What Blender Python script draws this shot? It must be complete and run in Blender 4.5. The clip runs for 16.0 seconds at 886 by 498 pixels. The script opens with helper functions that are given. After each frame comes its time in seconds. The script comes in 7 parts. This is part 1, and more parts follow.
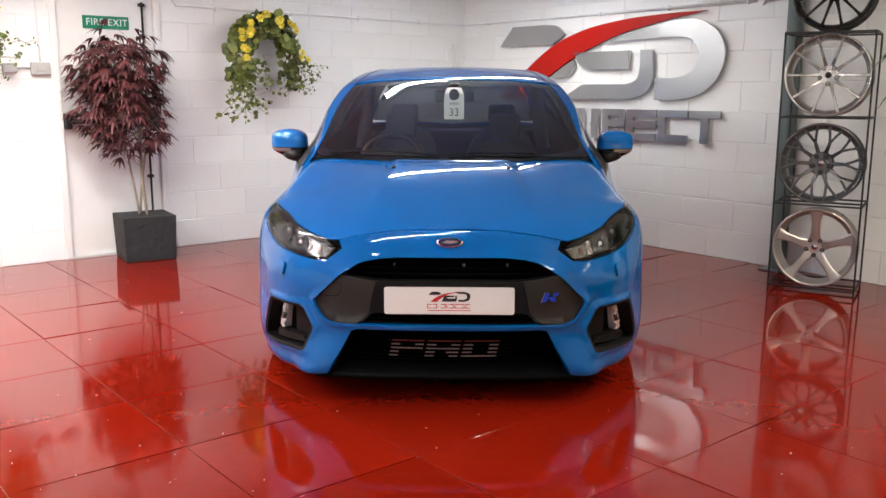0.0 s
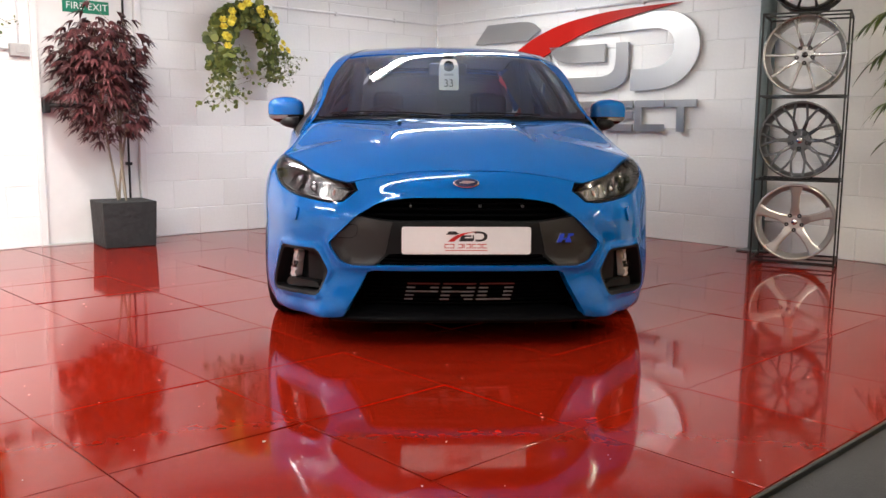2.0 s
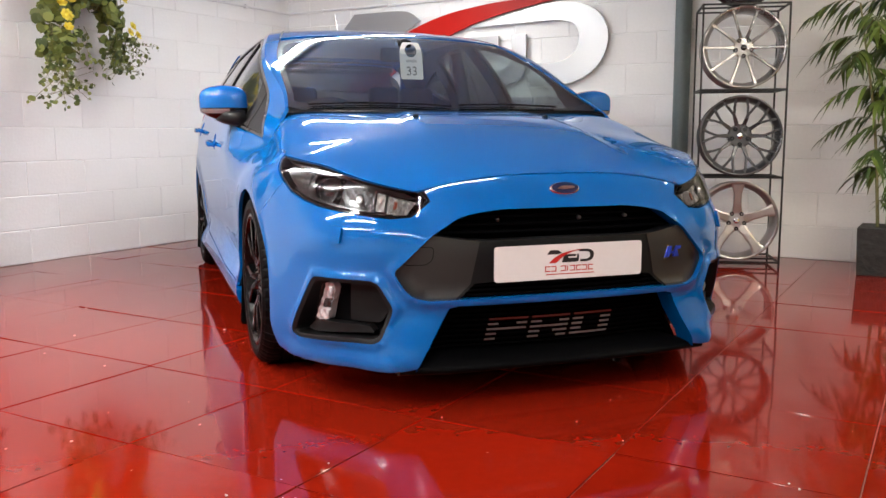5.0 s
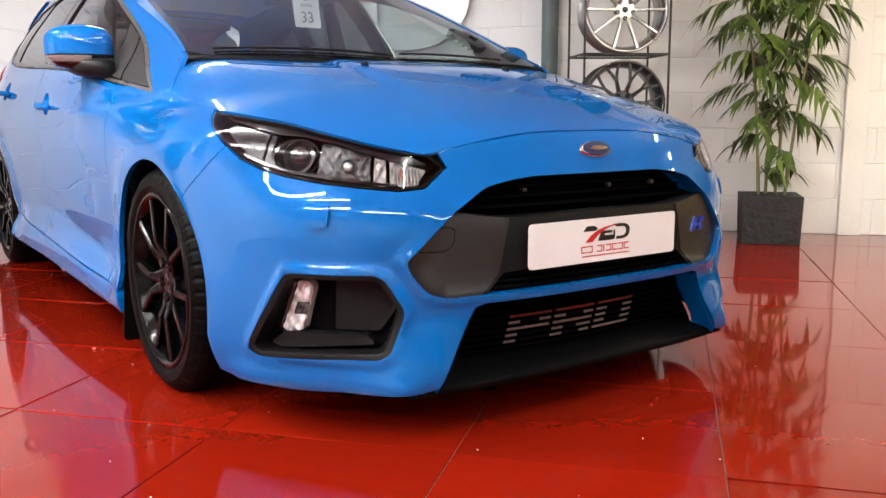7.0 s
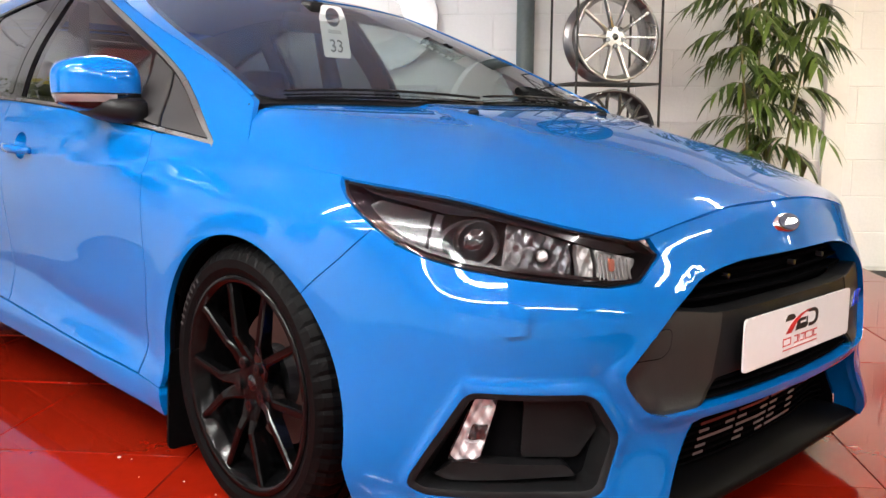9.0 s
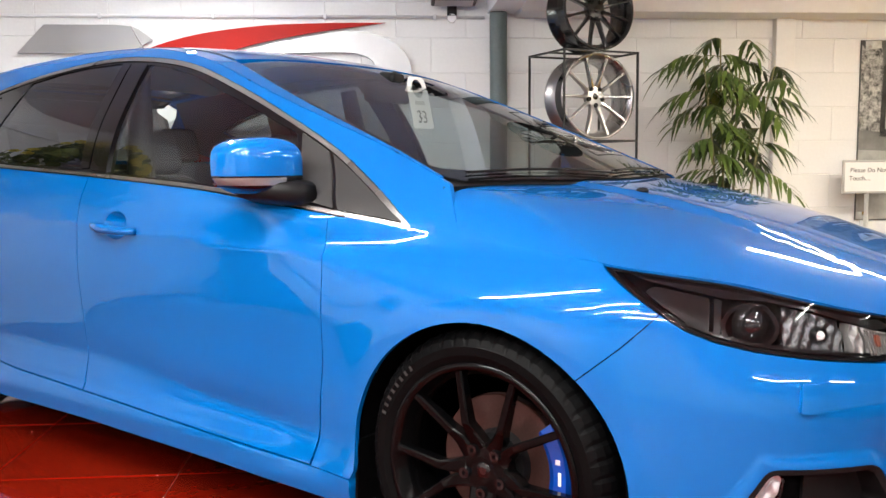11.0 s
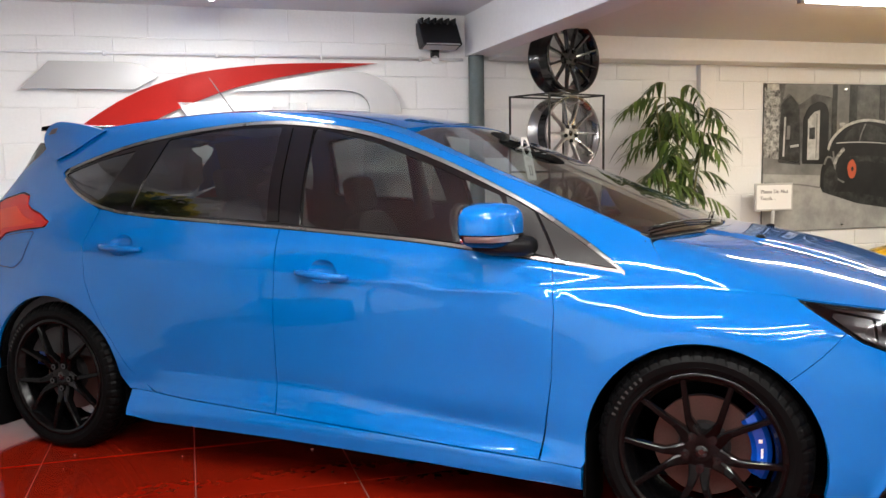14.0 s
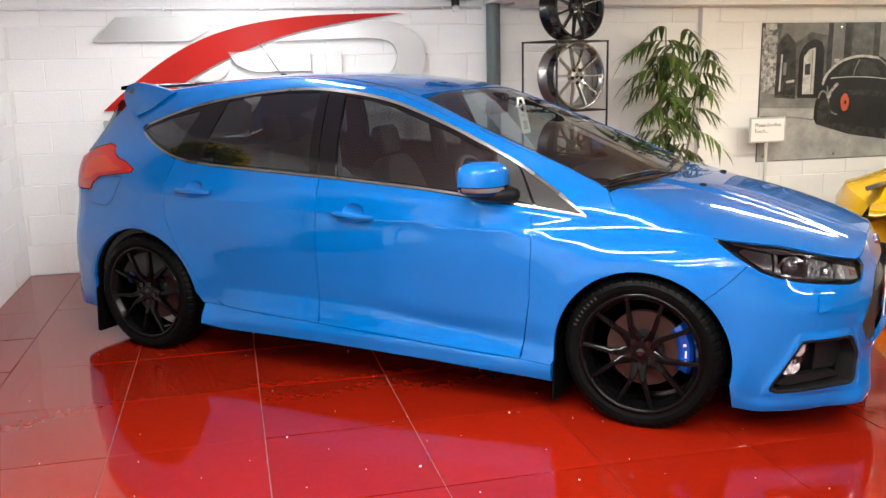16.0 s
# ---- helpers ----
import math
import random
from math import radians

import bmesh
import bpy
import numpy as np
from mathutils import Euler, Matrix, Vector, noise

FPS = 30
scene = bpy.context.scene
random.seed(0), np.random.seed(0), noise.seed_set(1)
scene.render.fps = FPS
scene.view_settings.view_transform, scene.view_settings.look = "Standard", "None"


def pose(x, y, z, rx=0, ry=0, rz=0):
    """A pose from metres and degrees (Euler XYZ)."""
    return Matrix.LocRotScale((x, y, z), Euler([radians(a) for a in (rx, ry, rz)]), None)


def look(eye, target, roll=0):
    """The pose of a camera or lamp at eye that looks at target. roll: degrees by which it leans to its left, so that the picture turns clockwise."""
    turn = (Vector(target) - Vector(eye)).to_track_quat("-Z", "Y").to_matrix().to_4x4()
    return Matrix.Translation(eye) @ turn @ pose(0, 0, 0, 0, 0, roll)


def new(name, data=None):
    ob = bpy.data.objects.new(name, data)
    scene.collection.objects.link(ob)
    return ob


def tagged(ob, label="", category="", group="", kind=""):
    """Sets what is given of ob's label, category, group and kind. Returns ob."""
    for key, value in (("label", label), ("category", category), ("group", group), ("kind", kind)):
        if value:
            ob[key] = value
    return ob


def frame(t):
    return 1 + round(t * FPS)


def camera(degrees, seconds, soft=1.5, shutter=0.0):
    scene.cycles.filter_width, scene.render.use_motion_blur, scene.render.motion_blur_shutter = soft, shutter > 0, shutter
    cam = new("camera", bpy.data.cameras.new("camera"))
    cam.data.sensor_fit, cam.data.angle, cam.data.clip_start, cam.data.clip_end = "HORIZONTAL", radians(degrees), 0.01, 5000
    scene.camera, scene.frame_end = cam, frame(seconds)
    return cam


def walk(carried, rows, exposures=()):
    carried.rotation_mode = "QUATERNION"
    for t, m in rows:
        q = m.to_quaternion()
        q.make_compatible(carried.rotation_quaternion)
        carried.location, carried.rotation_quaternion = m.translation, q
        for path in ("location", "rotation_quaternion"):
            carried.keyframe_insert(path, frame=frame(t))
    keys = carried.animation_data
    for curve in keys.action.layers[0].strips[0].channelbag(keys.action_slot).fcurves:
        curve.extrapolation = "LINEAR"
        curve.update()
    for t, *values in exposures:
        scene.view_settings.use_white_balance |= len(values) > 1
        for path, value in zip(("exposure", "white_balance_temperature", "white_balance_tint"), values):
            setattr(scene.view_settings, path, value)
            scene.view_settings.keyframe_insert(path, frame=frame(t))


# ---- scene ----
cam = camera(54.0, 16.0)
PATH = [
    (0, (0.024, -4.239, 1.276), (-0.005, -2.271, 0.918), 0.2),
    (0.5, (0.053, -4.317, 1.209), (-0.002, -2.347, 0.869), 0.2),
    (1, (0.029, -4.356, 1.118), (-0.025, -2.384, 0.786), 0.2),
    (1.5, (-0.078, -4.35, 1.016), (-0.079, -2.375, 0.7), 0.3),
    (2, (-0.251, -4.314, 0.903), (-0.161, -2.336, 0.625), 0.4),
    (2.5, (-0.398, -4.239, 0.874), (-0.242, -2.262, 0.618), 0.4),
    (3, (-0.574, -4.111, 0.854), (-0.349, -2.138, 0.619), 0.3),
    (3.5, (-0.765, -3.958, 0.862), (-0.45, -1.997, 0.626), 0.2),
    (3.7, (-0.876, -3.887, 0.866), (-0.506, -1.936, 0.628), 0.1),
    (5.8, (-1.459, -2.925, 0.821), (-0.593, -1.146, 0.535), -0.1),
    (6, (-1.513, -2.839, 0.804), (-0.585, -1.092, 0.513), -0.1),
    (6.5, (-1.557, -2.645, 0.773), (-0.53, -0.955, 0.475), -0.3),
    (7, (-1.608, -2.434, 0.77), (-0.476, -0.814, 0.463), -0.2),
    (7.5, (-1.651, -2.26, 0.787), (-0.452, -0.69, 0.475), 0.1),
    (8, (-1.684, -2.062, 0.812), (-0.439, -0.529, 0.498), 0.3),
    (8.5, (-1.757, -1.859, 0.848), (-0.455, -0.372, 0.542), 0.5),
    (9, (-1.866, -1.668, 0.894), (-0.496, -0.24, 0.606), 0.3),
    (9.5, (-1.978, -1.486, 0.911), (-0.541, -0.118, 0.656), -0.1),
    (9.7, (-2.028, -1.423, 0.915), (-0.567, -0.078, 0.675), -0.1),
    (11.8, (-2.778, -0.85, 1.063), (-1.096, 0.217, 0.877), -0.8),
    (12, (-2.868, -0.808, 1.078), (-1.172, 0.235, 0.897), -0.9),
    (12.5, (-2.99, -0.68, 1.109), (-1.264, 0.316, 0.936), -1.3),
    (13, (-3.136, -0.541, 1.123), (-1.372, 0.388, 0.966), -1.3),
    (13.5, (-3.34, -0.405, 1.147), (-1.536, 0.444, 0.988), -1.0),
    (14, (-3.522, -0.338, 1.198), (-1.705, 0.474, 0.998), -0.8),
    (14.5, (-3.694, -0.415, 1.274), (-1.897, 0.421, 1.006), -0.9),
    (15, (-3.894, -0.531, 1.363), (-2.119, 0.325, 1.021), -1.0),
    (15.5, (-4.07, -0.618, 1.406), (-2.299, 0.233, 1.028), -1.0),
    (16, (-4.185, -0.797, 1.427), (-2.434, 0.084, 1.029), -1.2),
]
walk(cam, [(t, look(eye, target, roll)) for t, eye, target, roll in PATH],
     exposures=[(0, -0.16), (1, -0.34), (2, -0.12), (3, -0.17), (3.5, -0.27), (6, 0.15), (7, 0.25), (8.5, 0.35), (9.5, 0.25), (12, 0.18), (13, 0.16), (14, -0.03), (15, 0.08), (16, 0.14)])

# ---- room frame: u runs along the wall with the fire door, v along the wall with the silver sign ----
TURN = 40.4
ROOM = pose(0, 0, 0, 0, 0, TURN)
U_WALL, V_WALL, U_FAR, V_FAR, CEIL = 3.18, 3.60, -6.4, -6.6, 2.24


# ---- world and lights ----
world = bpy.data.worlds.new("world")
scene.world = world
world.use_nodes = True
world.node_tree.nodes["Background"].inputs[0].default_value = (0.6, 0.68, 0.8, 1)
world.node_tree.nodes["Background"].inputs[1].default_value = 0.02


def tube_light(u, v, top, length, along_u, watts, colour):
    lamp = bpy.data.lights.new("tube_light", "AREA")
    lamp.shape, lamp.size, lamp.size_y = "RECTANGLE", length, 0.035
    lamp.energy, lamp.color = watts, colour
    ob = new("tube_light", lamp)
    ob.matrix_world = ROOM @ pose(u, v, top - 0.075, 0, 0, 0 if along_u else 90)
    return ob


LOW = 2.09
COOL, WARM = (1.0, 0.99, 0.95), (1.0, 0.92, 0.76)
TUBE = 1.8
# u, v, along u, colour, share
# Places and shares balance the brightness; unseen tubes are added beside the car.
TUBES = [(1.7, 1.84, True, COOL, 0.92), (-1.15, 1.9, False, COOL, 1.7), (-2.3, 1.5, False, COOL, 1.1), (-3.1, 1.7, False, COOL, 1.4), (-4.2, 1.0, False, COOL, 1.2),
         (-3.4, 0.6, False, COOL, 0.35), (-4.3, -1.3, False, COOL, 0.35),
         (-1.6, -1.1, True, COOL, 0.42), (-1.0, -3.6, True, COOL, 0.28), (-4.3, -3.9, False, COOL, 0.45),
         (1.17, -2.12, False, WARM, 1.5), (1.85, -5.0, False, WARM, 0.6)]
for u, v, along, colour, k in TUBES:
    tube_light(u, v, CEIL if v > 0 else LOW, TUBE, along, 36 * k, colour)

# ---- materials ----
def material(name, colour, rough=0.5, metal=0.0, **more):
    m = bpy.data.materials.new(name)
    m.use_nodes = True
    b = m.node_tree.nodes["Principled BSDF"]
    b.inputs["Base Color"].default_value = (*colour, 1)
    b.inputs["Roughness"].default_value = rough
    b.inputs["Metallic"].default_value = metal
    for k, v in more.items():
        b.inputs[k.replace("_", " ")].default_value = v
    return m


def grain(m, scale=40, bump=0.1, tint=0.15, rough=0.1, detail=5, distance=0.002, broad=2.0):
    """Fine grain and broad uneven tone on a material, at the size of the real thing."""
    nt = m.node_tree
    b = nt.nodes["Principled BSDF"]
    n, l = nt.nodes.new, nt.links.new
    co = n("ShaderNodeTexCoord")
    fine, wide = n("ShaderNodeTexNoise"), n("ShaderNodeTexNoise")
    for t, s in ((fine, scale), (wide, broad)):
        t.inputs["Scale"].default_value, t.inputs["Detail"].default_value = s, detail
        l(co.outputs["Object"], t.inputs["Vector"])
    mix = n("ShaderNodeMath")
    mix.operation = "ADD"
    l(fine.outputs["Fac"], mix.inputs[0])
    l(wide.outputs["Fac"], mix.inputs[1])
    ramp = n("ShaderNodeMapRange")
    ramp.inputs["From Min"].default_value, ramp.inputs["From Max"].default_value = 0.6, 1.4
    ramp.inputs["To Min"].default_value, ramp.inputs["To Max"].default_value = 1 - tint, 1 + tint * 0.4
    l(mix.outputs[0], ramp.inputs["Value"])
    mul = n("ShaderNodeMix")
    mul.data_type, mul.blend_type = "RGBA", "MULTIPLY"
    mul.inputs["Factor"].default_value = 1
    mul.inputs["A"].default_value = b.inputs["Base Color"].default_value
    l(ramp.outputs[0], mul.inputs["B"])
    l(mul.outputs["Result"], b.inputs["Base Color"])
    r = n("ShaderNodeMapRange")
    r0 = b.inputs["Roughness"].default_value
    r.inputs["From Min"].default_value, r.inputs["From Max"].default_value = 0.3, 0.7
    r.inputs["To Min"].default_value, r.inputs["To Max"].default_value = max(r0 - rough, 0.02), min(r0 + rough, 1)
    l(wide.outputs["Fac"], r.inputs["Value"])
    l(r.outputs[0], b.inputs["Roughness"])
    if bump:
        bp = n("ShaderNodeBump")
        bp.inputs["Strength"].default_value, bp.inputs["Distance"].default_value = bump, distance
        l(fine.outputs["Fac"], bp.inputs["Height"])
        l(bp.outputs[0], b.inputs["Normal"])
    return m


def vary(m, amount=0.1):
    """Each piece a little lighter or darker than the next."""
    nt = m.node_tree
    b = nt.nodes["Principled BSDF"]
    info, ramp, mul = nt.nodes.new("ShaderNodeObjectInfo"), nt.nodes.new("ShaderNodeMapRange"), nt.nodes.new("ShaderNodeMix")
    ramp.inputs["To Min"].default_value, ramp.inputs["To Max"].default_value = 1 - amount, 1 + amount * 0.5
    nt.links.new(info.outputs["Random"], ramp.inputs["Value"])
    mul.data_type, mul.blend_type = "RGBA", "MULTIPLY"
    mul.inputs["Factor"].default_value = 1
    links = b.inputs["Base Color"].links
    if links:
        nt.links.new(links[0].from_socket, mul.inputs["A"])
    else:
        mul.inputs["A"].default_value = b.inputs["Base Color"].default_value
    nt.links.new(ramp.outputs[0], mul.inputs["B"])
    nt.links.new(mul.outputs["Result"], b.inputs["Base Color"])
    return m


def vary_island(m, lo, hi):
    """Each loose leaf of one mesh with its own shade."""
    nt = m.node_tree
    b = nt.nodes["Principled BSDF"]
    geo, ramp = nt.nodes.new("ShaderNodeNewGeometry"), nt.nodes.new("ShaderNodeMix")
    ramp.data_type = "RGBA"
    ramp.inputs["A"].default_value, ramp.inputs["B"].default_value = (*lo, 1), (*hi, 1)
    nt.links.new(geo.outputs["Random Per Island"], ramp.inputs["Factor"])
    nt.links.new(ramp.outputs["Result"], b.inputs["Base Color"])
    return m


WALL = vary(grain(material("white_masonry_paint", (0.84, 0.84, 0.83), 0.55), 55, 0.35, 0.05, 0.1, distance=0.004), 0.03)
MORTAR = grain(material("painted_joint", (0.80, 0.80, 0.79), 0.7), 60, 0.3, 0.08)
PLASTER = grain(material("white_plaster", (0.84, 0.83, 0.81), 0.6), 30, 0.15, 0.05)
FARWALL = grain(material("pale_far_wall", (0.78, 0.78, 0.77), 0.6), 30, 0.15, 0.1)
CEILING = grain(material("ceiling_paint", (0.74, 0.74, 0.74), 0.7), 30, 0.15, 0.05)
TILE = vary(grain(material("red_gloss_tile", (0.20, 0.0080, 0.0022), 0.06, Specular_IOR_Level=0.33, Coat_Weight=0.05, Coat_Roughness=0.03), 25, 0.0, 0.12, 0.015, broad=1.3), 0.12)
JOINT = grain(material("tile_joint", (0.26, 0.11, 0.09), 0.8), 80, 0.3, 0.3)
DARKFLOOR = grain(material("dark_grey_carpet", (0.028, 0.028, 0.030), 0.9), 180, 0.6, 0.3)
FLECK = grain(material("pale_flecks", (0.65, 0.55, 0.50), 0.6), 200, 0.2, 0.2)
BLUE = grain(material("blue_car_paint", (0.0, 0.100, 0.350), 0.42, 0.06, Specular_IOR_Level=0.0, Coat_Weight=1.0, Coat_Roughness=0.012, Coat_IOR=1.48), 900, 0.0, 0.04, 0.03, broad=1.5)
BLACKP = grain(material("black_textured_plastic", (0.008, 0.008, 0.0085), 0.45, Specular_IOR_Level=0.14), 300, 0.25, 0.2)
LIPB = grain(material("black_lip_plastic", (0.0025, 0.0025, 0.003), 0.5, Specular_IOR_Level=0.04), 300, 0.2, 0.2)
GLOSSB = grain(material("gloss_black", (0.003, 0.003, 0.0035), 0.12), 200, 0.02, 0.2, 0.03)
MESHB = grain(material("grille_black", (0.003, 0.003, 0.0034), 0.6, Specular_IOR_Level=0.0), 200, 0.2, 0.3)
RUBBER = grain(material("tyre_rubber", (0.0022, 0.0022, 0.0024), 0.46, Specular_IOR_Level=0.05), 150, 0.35, 0.3)
RIMB = grain(material("satin_black_wheel", (0.0018, 0.0018, 0.0020), 0.11, 0.0, Specular_IOR_Level=0.13), 200, 0.05, 0.2)
SILVER = grain(material("silver_wheel", (0.36, 0.35, 0.34), 0.28, 0.9), 120, 0.03, 0.12)
GUNMETAL = grain(material("gunmetal_wheel", (0.10, 0.10, 0.105), 0.30, 0.8), 120, 0.03, 0.15)
BRONZE = grain(material("champagne_wheel", (0.46, 0.43, 0.41), 0.34, 0.85), 120, 0.03, 0.12)
BLACKW = grain(material("black_wheel", (0.012, 0.012, 0.013), 0.22, 0.3, Coat_Weight=0.4), 120, 0.03, 0.2)
CHROME = grain(material("chrome", (0.78, 0.78, 0.79), 0.10, 1.0), 60, 0.01, 0.05, 0.04)
BRUSHED = grain(material("brushed_steel", (0.46, 0.465, 0.47), 0.40, 0.9), 300, 0.04, 0.10, 0.08)
SATIN = grain(material("satin_trim", (0.20, 0.19, 0.185), 0.30, 0.8), 90, 0.02, 0.15)
REDPAINT = grain(material("red_sign_paint", (0.42, 0.010, 0.006), 0.5, Specular_IOR_Level=0.15), 60, 0.05, 0.1)
BLACKM = grain(material("black_steel", (0.012, 0.012, 0.013), 0.5, 0.2), 120, 0.2, 0.3)
COLUMN = grain(material("grey_green_steel", (0.10, 0.13, 0.13), 0.45), 60, 0.15, 0.2)
BEAM = grain(material("beam_paint", (0.80, 0.80, 0.81), 0.5), 40, 0.1, 0.06)
SLATE = grain(material("slate_pot", (0.020, 0.020, 0.021), 0.75), 28, 1.0, 0.5, distance=0.012, broad=6)
SOIL = grain(material("pale_gravel", (0.35, 0.33, 0.29), 0.9), 120, 0.8, 0.5)
BARK = grain(material("pale_bark", (0.33, 0.27, 0.20), 0.75), 60, 0.5, 0.35)
CANE = grain(material("green_cane", (0.22, 0.21, 0.09), 0.55), 50, 0.3, 0.35)
MAPLE = vary_island(material("maple_leaf", (0.07, 0.010, 0.015), 0.5), (0.030, 0.008, 0.009), (0.125, 0.032, 0.034))
BAMBOO = vary_island(material("bamboo_leaf", (0.05, 0.10, 0.02), 0.42), (0.018, 0.042, 0.008), (0.105, 0.155, 0.028))
IVY = vary_island(material("ivy_leaf", (0.05, 0.12, 0.03), 0.45), (0.040, 0.065, 0.012), (0.22, 0.25, 0.055))
FLOWER = vary_island(material("yellow_petal", (0.7, 0.55, 0.04), 0.55), (0.62, 0.46, 0.02), (0.85, 0.75, 0.12))
PAPER = grain(material("white_card", (0.80, 0.80, 0.79), 0.45), 60, 0.03, 0.03)
PLATE = grain(material("white_plate", (0.82, 0.82, 0.82), 0.25, Coat_Weight=0.5), 60, 0.01, 0.03)
INK = material("black_ink", (0.012, 0.012, 0.013), 0.4)
REDINK = material("red_ink", (0.50, 0.014, 0.012), 0.4)
BLUEINK = material("blue_badge", (0.03, 0.07, 0.55), 0.25, 0.3)
OVAL = material("dark_blue_enamel", (0.006, 0.012, 0.05), 0.35, Specular_IOR_Level=0.2)
GREEN = grain(material("exit_sign_green", (0.005, 0.20, 0.11), 0.4), 60, 0.03, 0.05)
GREYP = grain(material("grey_plastic", (0.45, 0.45, 0.44), 0.45), 80, 0.05, 0.08)
DOORP = grain(material("white_door_paint", (0.78, 0.76, 0.745), 0.40), 12, 0.06, 0.05)
CLOTH = grain(material("dark_seat_cloth", (0.020, 0.021, 0.024), 0.85), 250, 0.5, 0.3)
DASH = grain(material("dashboard_plastic", (0.022, 0.022, 0.024), 0.6), 300, 0.3, 0.2)
YELLOW = grain(material("yellow_car_paint", (0.58, 0.35, 0.005), 0.25, Coat_Weight=1.0, Coat_Roughness=0.03), 600, 0.0, 0.05, 0.03)
# the disc's red tint is the tiled floor's reflection put into its colour
DISC = grain(material("brake_disc", (0.085, 0.042, 0.036), 0.45, 0.6), 150, 0.1, 0.3)
CALIPER = grain(material("blue_caliper", (0.002, 0.055, 0.36), 0.25, Specular_IOR_Level=0.5), 100, 0.05, 0.1)
LENSDARK = material("projector_lens", (0.01, 0.011, 0.013), 0.05, Coat_Weight=1.0)
REDLENS = material("red_lens", (0.40, 0.006, 0.001), 0.25, Specular_IOR_Level=0.3, Coat_Weight=0.0)
AMBER = material("amber_lens", (0.50, 0.030, 0.004), 0.25, Specular_IOR_Level=0.3, Coat_Weight=0.0)
CLEARLENS = material("clear_indicator", (0.82, 0.82, 0.82), 0.2, 0.0, Coat_Weight=1.0)
REFLECTOR = grain(material("lamp_reflector", (0.11, 0.11, 0.115), 0.18, 0.85), 70, 1.0, 0.05, 0.05, distance=0.006)
PALELINING = grain(material("pale_headlining", (0.30, 0.30, 0.29), 0.9), 200, 0.3, 0.1)
FOGREF = grain(material("fog_reflector", (0.85, 0.85, 0.86), 0.22, 0.4), 80, 0.8, 0.05)
DARKSATIN = grain(material("dark_satin_trim", (0.17, 0.165, 0.16), 0.34, 0.7), 120, 0.05, 0.15)
CORNER = grain(material("satin_black_corner", (0.030, 0.029, 0.029), 0.5, 0.0, Specular_IOR_Level=0.15), 250, 0.15, 0.15)
INDLENS = grain(material("indicator_bowl", (0.26, 0.25, 0.245), 0.3, 0.5), 90, 0.8, 0.1)
GREYLENS = material("grey_lamp_lens", (0.05, 0.048, 0.046), 0.12, Coat_Weight=1.0)


def glass(name, tint, rough=0.0, veil=0.0, shine_at=0.08):
    """Thin glass: it lets the view through and shines by its angle."""
    m = bpy.data.materials.new(name)
    m.use_nodes = True
    nt = m.node_tree
    nt.nodes.clear()
    n, l = nt.nodes.new, nt.links.new
    out, mix, clear, shine, fres = n("ShaderNodeOutputMaterial"), n("ShaderNodeMixShader"), n("ShaderNodeBsdfTransparent"), n("ShaderNodeBsdfGlossy"), n("ShaderNodeLayerWeight")
    clear.inputs[0].default_value = (*tint, 1)
    shine.inputs["Roughness"].default_value = rough
    shine.inputs[0].default_value = (0.95, 0.97, 1, 1)
    # a few per cent shine straight on, all at a glancing angle
    fres.inputs[0].default_value = 0.5
    power, curve = n("ShaderNodeMath"), n("ShaderNodeMath")
    power.operation, power.inputs[1].default_value = "POWER", 5.0
    curve.operation, curve.inputs[1].default_value, curve.inputs[2].default_value = "MULTIPLY_ADD", 1 - shine_at, shine_at
    l(fres.outputs["Facing"], power.inputs[0])
    l(power.outputs[0], curve.inputs[0])
    l(curve.outputs[0], mix.inputs[0])
    l(clear.outputs[0], mix.inputs[1])
    l(shine.outputs[0], mix.inputs[2])
    if veil:
        # a thin pale diffuse film stands in for the haze of reflected room light
        film, over = n("ShaderNodeBsdfDiffuse"), n("ShaderNodeMixShader")
        film.inputs[0].default_value = (0.8, 0.8, 0.78, 1)
        over.inputs[0].default_value = veil
        l(mix.outputs[0], over.inputs[1])
        l(film.outputs[0], over.inputs[2])
        l(over.outputs[0], out.inputs[0])
    else:
        l(mix.outputs[0], out.inputs[0])
    return m


SCREEN = glass("windscreen_glass", (0.52, 0.59, 0.58), veil=0.001, shine_at=0.045)
SIDEGLASS = glass("door_glass", (0.72, 0.79, 0.77), veil=0.0, shine_at=0.085)
PRIVACY = glass("privacy_glass", (0.165, 0.178, 0.17), veil=0.0, shine_at=0.095)
BACKGLASS = glass("rear_window_glass", (0.13, 0.135, 0.135), veil=0.01)
LENS = glass("lamp_lens", (0.90, 0.91, 0.92), shine_at=0.025)

def lit(name, colour, strength):
    m = material(name, (0.9, 0.9, 0.9), 0.4)
    b = m.node_tree.nodes["Principled BSDF"]
    b.inputs["Emission Color"].default_value = (*colour, 1)
    b.inputs["Emission Strength"].default_value = strength
    return m


LIT_COOL, LIT_WARM = lit("lit_tube", COOL, 62), lit("lit_warm_tube", WARM, 48)


# ---- mesh helpers ----
def mesh(name, verts, faces, mat, smooth=False):
    me = bpy.data.meshes.new(name)
    me.from_pydata([tuple(v) for v in verts], [], faces)
    me.materials.append(mat)
    if smooth:
        me.polygons.foreach_set("use_smooth", [True] * len(me.polygons))
    me.update()
    return me


